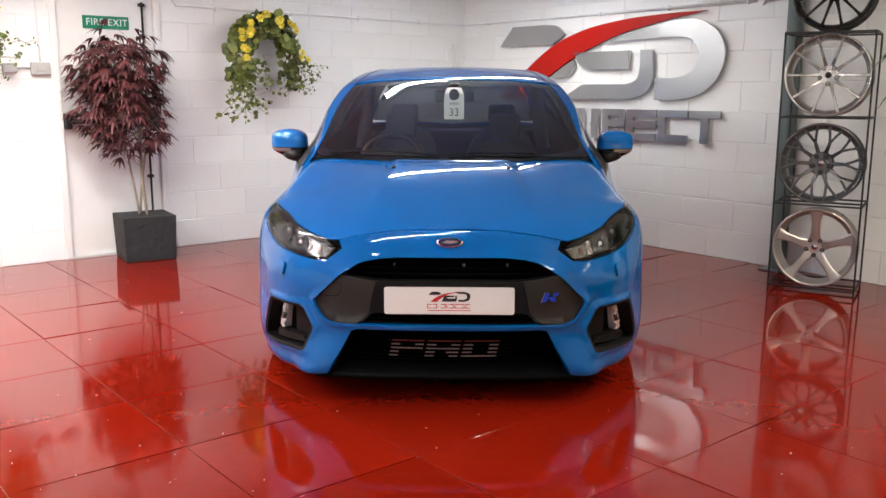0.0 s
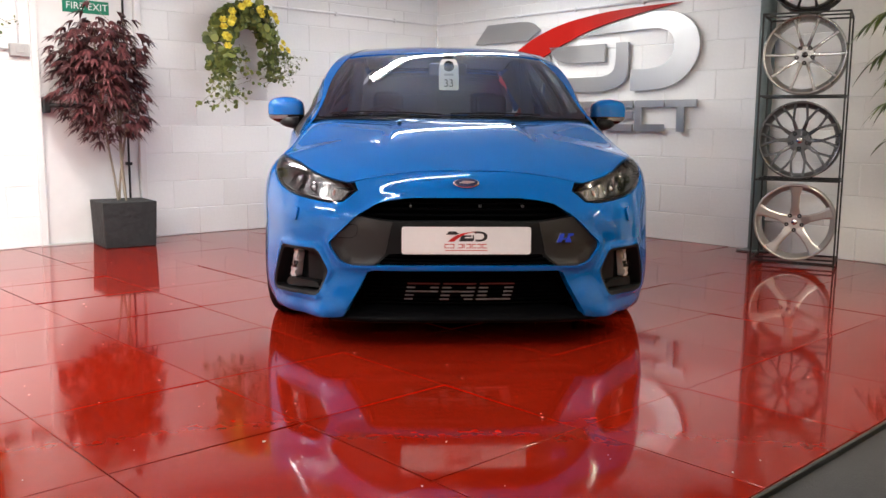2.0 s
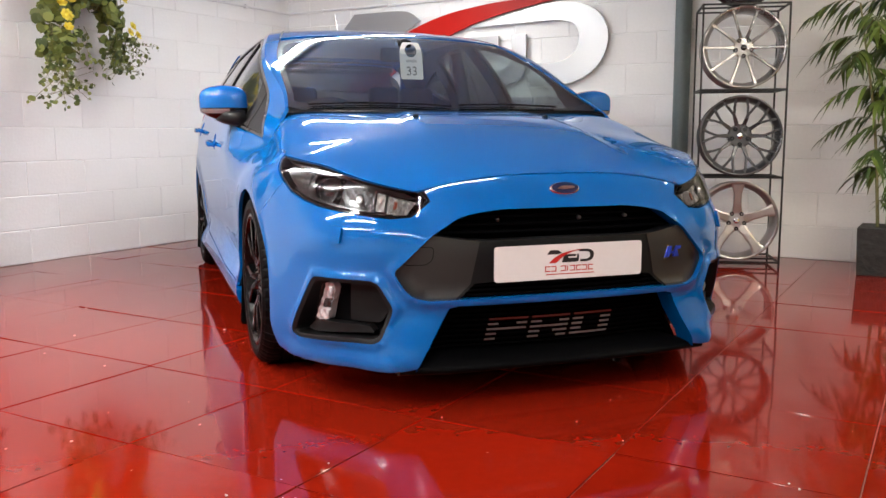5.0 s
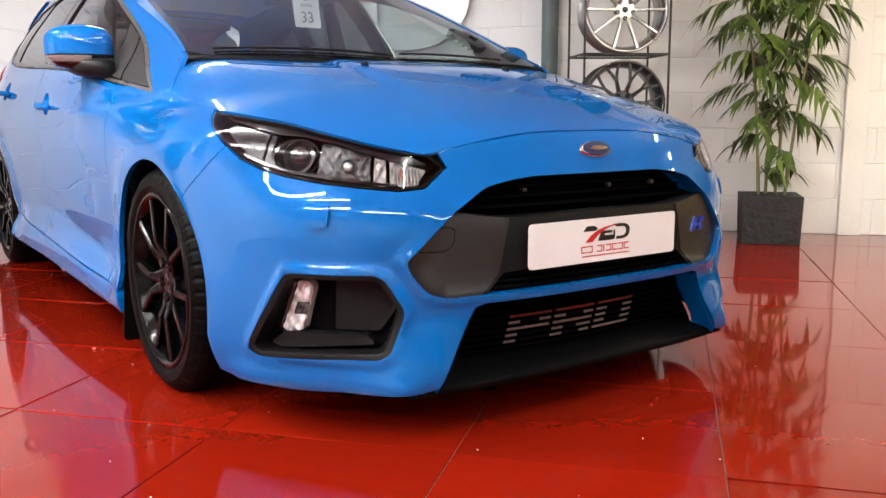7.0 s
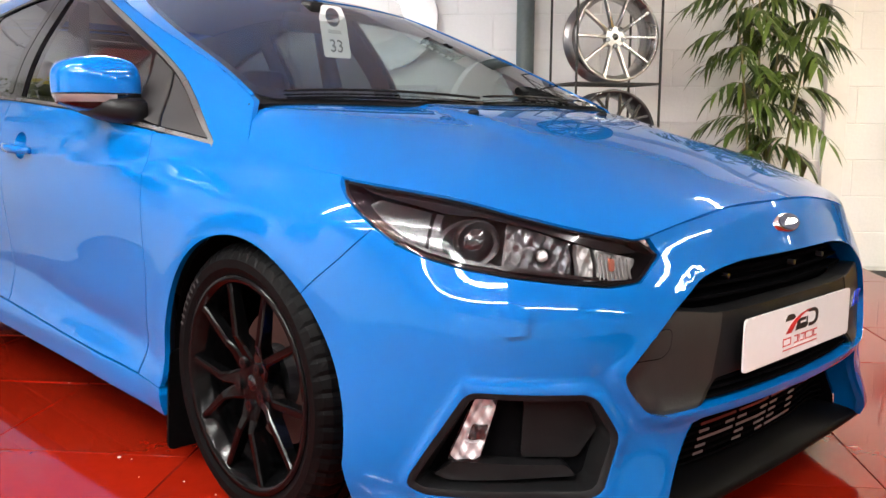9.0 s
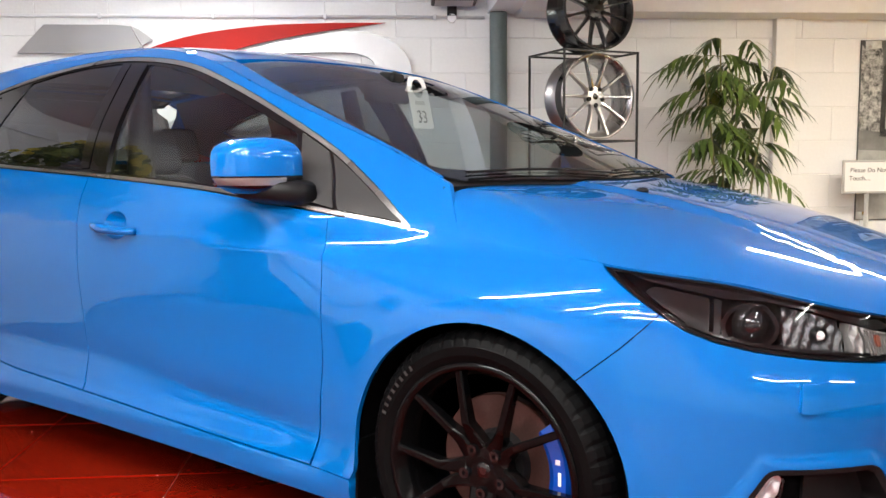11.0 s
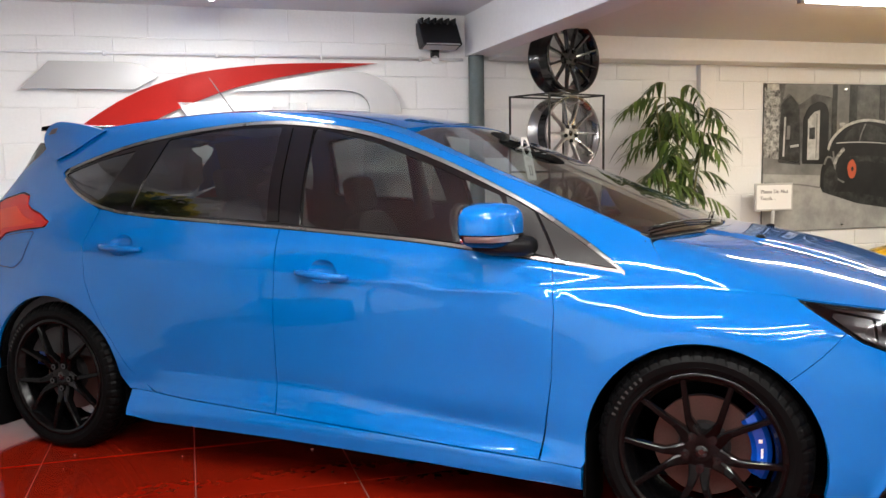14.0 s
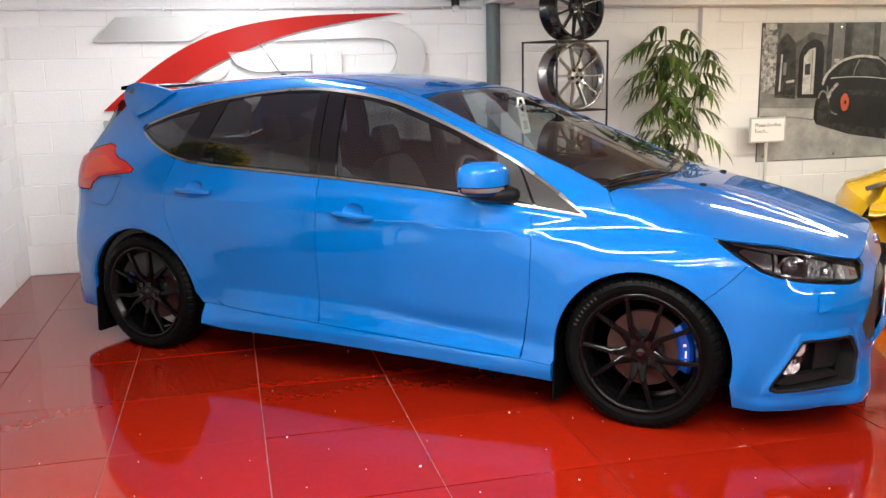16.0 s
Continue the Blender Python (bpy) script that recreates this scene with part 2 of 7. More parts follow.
def part(name, bm, mat, parent, label="", smooth=False, m=None):
    """Links a bmesh or a mesh as one object under a thing or a part."""
    if isinstance(bm, bmesh.types.BMesh):
        me = bpy.data.meshes.new(name)
        bm.normal_update()
        bm.to_mesh(me)
        bm.free()
        me.materials.append(mat)
        if smooth:
            me.polygons.foreach_set("use_smooth", [True] * len(me.polygons))
    else:
        me = bm
    ob = new(name, me)
    if parent is not None:
        ob.parent = parent
    if m is not None:
        ob.matrix_basis = m
    if label:
        ob["label"] = label
    return ob


def thing(name, label, category, m=None, group="", kind=""):
    ob = new(name)
    ob.empty_display_size = 0.1
    if m is not None:
        ob.matrix_basis = m
    return tagged(ob, label, category, group, kind)


def box(x0, x1, y0, y1, z0, z1, bevel=0.0, seg=1, bm=None):
    own = bmesh.new()
    bmesh.ops.create_cube(own, size=1)
    for v in own.verts:
        v.co = Vector(((x0 + x1) / 2 + v.co.x * (x1 - x0), (y0 + y1) / 2 + v.co.y * (y1 - y0), (z0 + z1) / 2 + v.co.z * (z1 - z0)))
    if bevel:
        bmesh.ops.bevel(own, geom=own.edges[:], offset=bevel, segments=seg, affect="EDGES", profile=0.5)
    return merge(bm, own)


def merge(bm, own):
    if bm is None:
        return own
    me = bpy.data.meshes.new("tmp")
    own.to_mesh(me)
    own.free()
    bm.from_mesh(me)
    bpy.data.meshes.remove(me)
    return bm


def tube(points, radius, bm=None, sides=8, closed=False):
    """A round bar along points; radius may be one number or one for each point."""
    own = bmesh.new()
    pts = [Vector(p) for p in points]
    n = len(pts)
    rad = radius if isinstance(radius, (list, tuple)) else [radius] * n
    rings, side = [], None
    for i, p in enumerate(pts):
        t = (pts[(i + 1) % n] - pts[i - 1]) if closed else (pts[min(i + 1, n - 1)] - pts[max(i - 1, 0)])
        t.normalize()
        if side is None:
            side = t.orthogonal().normalized()
        side = (side - t * side.dot(t)).normalized()
        up = t.cross(side)
        rings.append([own.verts.new(p + rad[i] * (side * math.cos(2 * math.pi * k / sides) + up * math.sin(2 * math.pi * k / sides))) for k in range(sides)])
    for i in range(n if closed else n - 1):
        a, b = rings[i], rings[(i + 1) % n]
        for k in range(sides):
            own.faces.new((a[k], a[(k + 1) % sides], b[(k + 1) % sides], b[k]))
    if not closed:
        own.faces.new(rings[0][::-1])
        own.faces.new(rings[-1])
    return merge(bm, own)


def lathe(profile, seg=48, bm=None, axis="x", m=None):
    """Turns a profile of (radius, along) round an axis."""
    own = bmesh.new()
    rings = []
    for r, a in profile:
        ring = []
        for k in range(seg):
            c, s = math.cos(2 * math.pi * k / seg) * r, math.sin(2 * math.pi * k / seg) * r
            ring.append(own.verts.new((a, c, s) if axis == "x" else (c, s, a) if axis == "z" else (c, a, s)))
        rings.append(ring)
    for a, b in zip(rings, rings[1:]):
        for k in range(seg):
            own.faces.new((a[k], a[(k + 1) % seg], b[(k + 1) % seg], b[k]))
    bmesh.ops.recalc_face_normals(own, faces=own.faces[:])
    if m is not None:
        bmesh.ops.transform(own, matrix=m, verts=own.verts[:])
    return merge(bm, own)


def prism(outline, z0, z1, bm=None, m=None, bevel=0.0):
    """A flat outline of (x, y) raised from z0 to z1."""
    own = bmesh.new()
    lo = [own.verts.new((x, y, z0)) for x, y in outline]
    hi = [own.verts.new((x, y, z1)) for x, y in outline]
    n = len(outline)
    own.faces.new(lo[::-1])
    own.faces.new(hi)
    for i in range(n):
        own.faces.new((lo[i], lo[(i + 1) % n], hi[(i + 1) % n], hi[i]))
    bmesh.ops.recalc_face_normals(own, faces=own.faces[:])
    if bevel:
        bmesh.ops.bevel(own, geom=[e for e in own.edges], offset=bevel, segments=1, affect="EDGES")
    if m is not None:
        bmesh.ops.transform(own, matrix=m, verts=own.verts[:])
    return merge(bm, own)


def rounded(points, r=0.02, seg=4):
    """An outline with its corners rounded; a point may carry its own radius as a third number."""
    out, n = [], len(points)
    for i in range(n):
        p, a, b = Vector(points[i][:2]), Vector(points[i - 1][:2]), Vector(points[(i + 1) % n][:2])
        rad = points[i][2] if len(points[i]) > 2 else r
        da, db = (a - p), (b - p)
        t = min(rad, da.length * 0.45, db.length * 0.45)
        if t < 1e-4:
            out.append(tuple(p))
            continue
        s, e = p + da.normalized() * t, p + db.normalized() * t
        for k in range(seg + 1):
            u = k / seg
            out.append(tuple(s * (1 - u) ** 2 + p * 2 * u * (1 - u) + e * u * u))
    return out


def text_mesh(name, body, size, depth, mat, spacing=1.0):
    c = bpy.data.curves.new(name, "FONT")
    c.body, c.size, c.extrude, c.align_x, c.align_y, c.space_character = body, size, depth, "CENTER", "CENTER", spacing
    c.resolution_u = 3
    ob = new(name, c)
    dg = bpy.context.evaluated_depsgraph_get()
    me = bpy.data.meshes.new_from_object(ob.evaluated_get(dg))
    bpy.data.objects.remove(ob)
    bpy.data.curves.remove(c)
    me.name = name
    me.materials.clear()
    me.materials.append(mat)
    return me

# ---- the room ----
def placed(ob):
    ob.matrix_basis = ROOM @ ob.matrix_basis
    return ob


def structure(name, bm, mat, label, category, smooth=False):
    ob = part(name, bm, mat, None, smooth=smooth)
    return placed(tagged(ob, label, category, kind="structure"))


RED_EDGE, TILE_V0, TILE_U0, PITCH = -2.146, 1.442, 0.25, 0.598
floor = structure("floor", box(U_FAR, U_WALL, RED_EDGE, V_WALL, -0.16, -0.0048), JOINT, "dark red joints and bed under glossy red floor tiles", "floor")
structure("floor_dark", box(U_FAR, U_WALL, V_FAR, RED_EDGE - 0.012, -0.16, -0.02), DARKFLOOR, "dark grey carpet beside the red tiled floor", "floor")
structure("trim", box(-4.6, U_WALL, RED_EDGE - 0.012, RED_EDGE - 0.001, -0.12, -0.003, 0.002), BLACKM, "thin dark edging strip along the red tiles", "trim")
structure("ceiling", box(U_FAR, U_WALL + 0.2, -0.05, V_WALL + 0.2, CEIL, CEIL + 0.1), CEILING, "plain grey white painted ceiling over the display floor", "ceiling")
structure("ceiling_low", box(U_FAR, U_WALL + 0.2, V_FAR - 0.2, -0.12, 2.09, 2.34), CEILING, "lower cream white painted ceiling beyond the beam", "ceiling")
structure("beam", box(U_FAR, U_WALL, -0.12, 0.06, 1.95, CEIL, 0.004), BEAM, "white painted boxed ceiling beam on a steel column", "beam")
structure("bulkhead", box(U_WALL - 0.26, U_WALL, V_FAR, -0.12, 1.925, 2.09, 0.004), PLASTER, "cream plastered bulkhead along the top of the wall", "bulkhead")
structure("pilaster", box(U_WALL - 0.06, U_WALL + 0.01, -1.98, -1.85, 0, 1.925, 0.003), PLASTER, "white painted pilaster on the block wall", "pilaster")

# block walls: a backing with joints, and blocks of 440 x 215 mm as pieces
DOOR_U0, DOOR_U1, DOOR_TOP = -0.80, 0.03, 2.04
wall_fire = structure("wall_fire_door", box(DOOR_U1, U_WALL + 0.2, V_WALL + 0.0012, V_WALL + 0.2, -0.1, CEIL), MORTAR, "white painted blockwork wall beside the fire door", "wall")
wall_fire_b = structure("wall_fire_door_far", box(U_FAR, DOOR_U0, V_WALL + 0.0012, V_WALL + 0.2, -0.1, CEIL), MORTAR, "white painted blockwork wall beyond the fire door", "wall")
structure("wall_over_door", box(DOOR_U0, DOOR_U1, V_WALL, V_WALL + 0.2, DOOR_TOP, CEIL), PLASTER, "white painted lintel over the fire door", "wall")
wall_sign = structure("wall_sign", box(U_WALL + 0.0012, U_WALL + 0.2, V_FAR, V_WALL + 0.0012, -0.1, CEIL), MORTAR, "white painted blockwork wall carrying a silver sign", "wall")
structure("wall_far_u", box(U_FAR - 0.2, U_FAR, V_FAR, V_WALL + 0.2, -0.1, CEIL), FARWALL, "plain pale wall behind the camera", "wall")
structure("wall_far_v", box(U_FAR, U_WALL + 0.2, V_FAR - 0.2, V_FAR, -0.1, CEIL), FARWALL, "plain pale wall at the far end", "wall")


# column
col = placed(thing("steel_column", "round grey green steel column under the white beam", "column", pose(3.115, -0.004, 0)))
part("shaft", lathe([(0.056, 0), (0.056, 1.95)], 28, axis="z"), COLUMN, col, smooth=True)
part("base_plate", box(-0.1, 0.062, -0.1, 0.1, 0, 0.012, 0.003), COLUMN, col)

# conduit along both walls
pipe = placed(thing("wall_conduit", "white painted conduit clipped along the block walls", "conduit"))
part("run", tube([(U_WALL - 0.018, 0.08, 1.925), (U_WALL - 0.018, 3.4, 1.925), (U_WALL - 0.024, V_WALL - 0.05, 1.925), (U_WALL - 0.1, V_WALL - 0.018, 1.925), (0.16, V_WALL - 0.018, 1.935), (0.13, V_WALL - 0.018, 1.97), (0.13, V_WALL - 0.018, CEIL)], 0.011), BEAM, pipe, smooth=True)
for v in (0.4, 1.1, 1.8, 2.5, 3.2):
    part("clip", box(U_WALL - 0.032, U_WALL, v - 0.01, v + 0.01, 1.908, 1.942, 0.003), BEAM, pipe)
for u in (0.5, 1.2, 1.9, 2.6):
    part("clip", box(u - 0.01, u + 0.01, V_WALL - 0.032, V_WALL, 1.91, 1.946, 0.003), BEAM, pipe)

# fire door with its frame and panic bar
door = placed(thing("door_1", "white painted fire exit door with a black panic bar", "door", pose(0, V_WALL, 0), kind="structure"))
part("door_frame", box(DOOR_U0, DOOR_U0 + 0.05, -0.02, 0.1, 0, DOOR_TOP, 0.004), DOORP, door)
part("door_frame", box(DOOR_U1 - 0.05, DOOR_U1, -0.02, 0.1, 0, DOOR_TOP, 0.004), DOORP, door)
part("door_frame", box(DOOR_U0 + 0.05, DOOR_U1 - 0.05, -0.02, 0.1, DOOR_TOP - 0.05, DOOR_TOP, 0.004), DOORP, door)
part("door_leaf", box(DOOR_U0 + 0.055, DOOR_U1 - 0.055, 0.012, 0.06, 0.01, DOOR_TOP - 0.055, 0.003), DOORP, door)
part("threshold", box(DOOR_U0, DOOR_U1, -0.03, 0.1, -0.016, 0.012, 0.004), GREYP, door)
bar = part("panic_bar", tube([(-0.72, -0.045, 1.04), (-0.05, -0.045, 1.04)], 0.017), BLACKM, door, "black push bar", smooth=True)
part("bar_end", box(-0.745, -0.70, -0.06, 0.012, 0.985, 1.10, 0.006), BLACKM, door)
part("bar_end", box(-0.10, -0.05, -0.06, 0.012, 0.985, 1.10, 0.006), BLACKM, door)
part("bolt_rod", tube([(-0.113, -0.012, 0.03), (-0.113, -0.012, 1.94)], 0.009), BLACKM, door, "black vertical bolt rod", smooth=True)
for z in (0.06, 0.6, 1.5, 1.92):
    part("rod_guide", box(-0.135, -0.091, -0.026, 0.012, z - 0.012, z + 0.012, 0.003), BLACKM, door)

sign = placed(thing("fire_exit_sign", "green fire exit sign with white letters on the door", "sign", pose(-0.385, V_WALL + 0.008, 1.775, 90, 0, 0)))
part("plate", box(-0.172, 0.172, -0.048, 0.048, -0.004, 0.004, 0.001), GREEN, sign)
for word, at in (("FIRE", -0.083), ("EXIT", 0.087)):
    part("word", text_mesh("word", word, 0.071, 0.001, PAPER, 1.05), None, sign, "white letters", m=pose(at, 0, 0.0052))

ebox = placed(thing("switch_box", "grey plastic wall switch box with a cable", "switch box", pose(-0.885, V_WALL, 1.425)))
part("body", box(-0.066, 0.066, -0.045, 0, -0.045, 0.045, 0.008, 2), GREYP, ebox)
part("rocker", box(-0.03, 0.03, -0.052, -0.044, -0.02, 0.02, 0.003), GREYP, ebox)
part("cable", tube([(0.0, -0.015, 0.045), (0.0, -0.012, 0.4), (0.0, -0.012, 0.8)], 0.007), BEAM, ebox, smooth=True)
part("side_cable", tube([(-0.066, -0.02, 0.0), (-0.12, -0.03, 0.006), (-0.16, -0.02, -0.004)], 0.006), GREYP, ebox, smooth=True)
sbox = placed(thing("junction_box", "small grey junction box on the block wall", "junction box", pose(-1.09, V_WALL, 1.425)))
part("body", box(-0.05, 0.045, -0.04, 0, -0.035, 0.035, 0.008, 2), GREYP, sbox)
part("lid", box(-0.04, 0.035, -0.046, -0.039, -0.028, 0.028, 0.003), GREYP, sbox)

# floodlight
fl = placed(thing("floodlight", "black wall floodlight with a ribbed body and glass front", "floodlight", pose(U_WALL, 0.29, 2.07)))
body = part("housing", prism([(-0.24, -0.07), (-0.10, 0.10), (-0.02, 0.10), (-0.02, 0.03), (-0.10, -0.09)], -0.14, 0.14, m=Matrix(((1, 0, 0, 0), (0, 0, 1, 0), (0, 1, 0, 0), (0, 0, 0, 1))), bevel=0.006), BLACKM, fl)
for k in range(6):
    part("fin", box(-0.15, -0.03, -0.12 + k * 0.047, -0.105 + k * 0.047, 0.085, 0.125, 0.003), BLACKM, fl)
part("glass_front", prism([(-0.243, -0.062), (-0.115, -0.086), (-0.117, -0.092), (-0.245, -0.068)], -0.12, 0.12, m=Matrix(((1, 0, 0, 0), (0, 0, 1, 0), (0, 1, 0, 0), (0, 0, 0, 1)))), GREYP, fl, "pale glass front")
part("bracket", box(-0.03, 0.0, -0.03, 0.03, -0.14, 0.06, 0.004), BLACKM, fl)
part("junction", lathe([(0.0, -0.03), (0.028, -0.03), (0.03, 0.0)], 16, m=pose(0, 0.0, -0.15)), BEAM, fl, "white round box")


# ---- the big sign of brushed metal ----
def smooth_outline(points, per=5, closed=True):
    """A smooth closed line through points (Catmull-Rom); a point given as (x, y, 0) stays a sharp corner."""
    out, n = [], len(points)
    for i in range(n):
        p0, p1, p2, p3 = points[i - 1], points[i], points[(i + 1) % n], points[(i + 2) % n]
        a = Vector(p0[:2]) if len(p1) == 2 else Vector(p1[:2])
        d = Vector(p3[:2]) if len(p2) == 2 else Vector(p2[:2])
        b, c = Vector(p1[:2]), Vector(p2[:2])
        for k in range(per):
            t = k / per
            out.append(tuple(0.5 * ((2 * b) + (c - a) * t + (2 * a - 5 * b + 4 * c - d) * t * t + (3 * b - a - 3 * c + d) * t ** 3)))
    return out


TO_WALL = Matrix(((0, 0, -1, 0), (1, 0, 0, 0), (0, 1, 0, 0), (0, 0, 0, 1)))
big_sign = placed(thing("wall_sign_lettering", "large raised brushed metal emblem with a red swoosh on the wall", "sign", pose(U_WALL, 0, 0)))
def raised(name, mat, outline):
    part(name, prism(smooth_outline(outline), 0.025, 0.05, m=TO_WALL), mat, big_sign)


raised("bar", BRUSHED, [(3.0, 1.69, 0), (2.83, 1.865, 0), (2.42, 1.865, 0), (2.28, 1.848), (2.175, 1.775, 0), (2.32, 1.69, 0)])
raised("swoosh", REDPAINT, [(2.97, 1.20, 0), (2.71, 1.42), (2.36, 1.65), (1.98, 1.79), (1.55, 1.858), (1.15, 1.88), (0.72, 1.885, 0), (1.21, 1.815), (1.65, 1.72), (2.07, 1.56), (2.40, 1.38), (2.64, 1.20, 0)])
raised("ring", BRUSHED, [(1.70, 1.685, 0), (1.48, 1.742), (1.20, 1.796), (0.95, 1.832), (0.74, 1.80), (0.60, 1.70), (0.55, 1.55), (0.60, 1.39), (0.73, 1.27), (0.92, 1.215), (1.18, 1.21, 0), (1.18, 1.385, 0), (0.98, 1.385), (0.84, 1.43), (0.775, 1.54), (0.81, 1.65), (0.92, 1.695), (1.10, 1.70, 0)])
raised("upper_bar", BRUSHED, [(2.06, 1.61, 0), (1.45, 1.61, 0), (1.45, 1.46, 0), (1.86, 1.46, 0), (1.99, 1.51)])
raised("hook", BRUSHED, [(1.335, 1.61, 0), (1.215, 1.61, 0), (1.215, 1.36), (1.28, 1.26), (1.45, 1.21, 0), (2.19, 1.21, 0), (1.95, 1.335, 0), (1.48, 1.335, 0), (1.37, 1.37), (1.335, 1.46)])
raised("tip", BRUSHED, [(2.335, 1.40, 0), (2.20, 1.478), (2.06, 1.545, 0), (2.045, 1.50), (2.11, 1.42), (2.20, 1.395, 0)])
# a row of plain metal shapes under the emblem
ROW0, ROW1, BARW = .878, 1.130, .066


def plain_shape(pieces):
    """Rectangles (v from, v to, z from, z to, corner) standing off the wall as one row of the emblem."""
    for va, vb, za, zb, r in pieces:
        part("block", prism(rounded([(va, za), (vb, za), (vb, zb), (va, zb)], r, 3), 0.022, 0.045, m=TO_WALL), BRUSHED, big_sign)


MIDZ = (ROW0 + ROW1) / 2
for v0, v1, kind in ((2.98, 2.72, "loop"), (2.68, 2.42, "stack"), (2.20, 1.92, "frame"), (1.838, 1.762, "bar"), (1.715, 1.475, "loop"), (1.45, 1.155, "stack"), (1.13, .853, "hook"), (.838, .562, "cross")):
    left, right, h = (v0, v0 - BARW), (v1 + BARW, v1), .058
    if kind == "bar":
        plain_shape([(v0, v1, ROW0, ROW1, .002)])
    elif kind == "cross":
        c = (v0 + v1) / 2
        plain_shape([(v0, v1, ROW1 - h, ROW1, .002), (c + BARW / 2, c - BARW / 2, ROW0, ROW1 - h, .002)])
    else:
        rows = {"loop": (1, 1, 0), "stack": (1, 1, 1), "frame": (1, 0, 1), "hook": (1, 0, 1)}[kind]
        pieces = [(*left, ROW0, ROW1, .012)]
        for on, z in zip(rows, (ROW1 - h, MIDZ - h / 2 + .008, ROW0)):
            if on:
                pieces.append((left[1], v1 + (BARW if kind in ("loop", "frame") else 0), z, z + h, .002))
        if kind == "loop":
            pieces += [(*right, MIDZ - .02, ROW1, .022), (right[0], right[1], ROW0, MIDZ - .035, .002)]
        if kind == "frame":
            pieces.append((*right, ROW0, ROW1, .03))
        plain_shape(pieces)
for v, z in ((2.8, 1.78), (2.3, 1.78), (1.6, 1.82), (0.65, 1.6), (1.0, 1.3), (1.7, 1.27), (1.7, 1.53), (2.6, 1.35), (2.85, 1.0), (2.55, 1.0), (2.1, 1.0), (1.86, 1.0), (1.7, 1.1), (1.3, 1.1), (1.0, 1.1), (0.7, 1.1)):
    part("standoff", lathe([(0.008, -0.024), (0.008, 0)], 8, m=pose(0, v, z)), BRUSHED, big_sign)

# ---- picture and small notice ----
poster = placed(thing("wall_picture", "large black and white photo print of a car in a lane", "picture", pose(U_WALL, 0, 0)))
P_V0, P_V1, P_Z0, P_Z1 = -2.46, -4.36, 0.585, 1.79
def tone(name, lo, hi, scale=14.0, r=0.4):
    """A mottled grey of the print."""
    m = material(name, (lo, lo, lo), r)
    nt = m.node_tree
    n, l = nt.nodes.new, nt.links.new
    co, no, rp = n("ShaderNodeTexCoord"), n("ShaderNodeTexNoise"), n("ShaderNodeValToRGB")
    no.inputs["Scale"].default_value, no.inputs["Detail"].default_value, no.inputs["Roughness"].default_value = scale, 8, 0.65
    rp.color_ramp.elements[0].position, rp.color_ramp.elements[1].position = 0.36, 0.66
    rp.color_ramp.elements[0].color, rp.color_ramp.elements[1].color = (lo, lo, lo * 0.97, 1), (hi, hi, hi * 0.96, 1)
    l(co.outputs["Object"], no.inputs["Vector"])
    l(no.outputs["Fac"], rp.inputs["Fac"])
    l(rp.outputs["Color"], nt.nodes["Principled BSDF"].inputs["Base Color"])
    return m


STONE, FACADE, ROAD = tone("print_stone", 0.012, 0.55, 30), tone("print_facade", 0.045, 0.15, 7), tone("print_road", 0.26, 0.42, 5)
G2, G4, G5 = tone("print_dark", 0.006, 0.05, 16), tone("print_pale", 0.36, 0.62, 18), tone("print_black", 0.005, 0.014, 9)
GREYT = tone("print_grey", 0.13, 0.23, 6)
part("board", box(-0.016, -0.004, P_V1, P_V0, P_Z0, P_Z1, 0.002), FACADE, poster)
def flat(name, outline, layer, mat):
    ob = part(name, prism(smooth_outline([(*p, 0) if len(p) == 2 else p[:2] for p in outline], 3), 0.016, 0.0165 + 0.0007 * layer, m=TO_WALL), mat, poster)
def stroke(name, line, w, layer, mat):
    """A thin curved stroke of the print."""
    lo, hi = [], []
    for k, p in enumerate(line):
        a, b = Vector(line[max(k - 1, 0)]), Vector(line[min(k + 1, len(line) - 1)])
        d = (b - a).normalized() * w / 2
        lo.append((p[0] - d.y, p[1] + d.x, 1 if 0 < k < len(line) - 1 else 0))
        hi.append((p[0] + d.y, p[1] - d.x, 1 if 0 < k < len(line) - 1 else 0))
    flat(name, [q if q[2] else q[:2] for q in lo + hi[::-1]], layer, mat)
flat("road", [(P_V0 - .005, 0.59), (P_V0 - .005, 1.16), (-2.75, 1.13), (-3.2, 1.12), (-4.35, 1.05), (-4.35, 0.59)], 1, ROAD)
flat("shadow_band", [(P_V0 - .005, 1.06), (P_V0 - .005, 1.20), (-2.62, 1.18), (-2.9, 1.15), (-3.1, 1.15), (-3.1, 1.04)], 2, GREYT)
flat("stone_wall", [(P_V0 - .005, 1.19), (P_V0 - .005, 1.76), (-2.52, 1.72, 1), (-2.60, 1.76, 1), (-2.62, 1.60), (-2.61, 1.18)], 2, STONE)
flat("stone_wall", [(P_V0 - .03, 1.72), (P_V0 - .03, 1.785), (-2.60, 1.785), (-2.60, 1.74)], 3, G4)
flat("dark_front", [(-2.61, 1.15), (-2.61, 1.60), (-2.66, 1.66), (-2.72, 1.70), (-2.80, 1.60), (-2.82, 1.13)], 2, G2)
flat("gable", [(-2.64, 1.66), (-2.66, 1.785), (-2.95, 1.785), (-3.12, 1.785), (-3.12, 1.68), (-2.95, 1.71), (-2.80, 1.62), (-2.70, 1.71)], 3, GREYT)
flat("doorway", [(-2.84, 1.14), (-2.84, 1.50), (-2.89, 1.60, 1), (-2.98, 1.645, 1), (-3.06, 1.62, 1), (-3.09, 1.54), (-3.09, 1.13)], 4, G5)
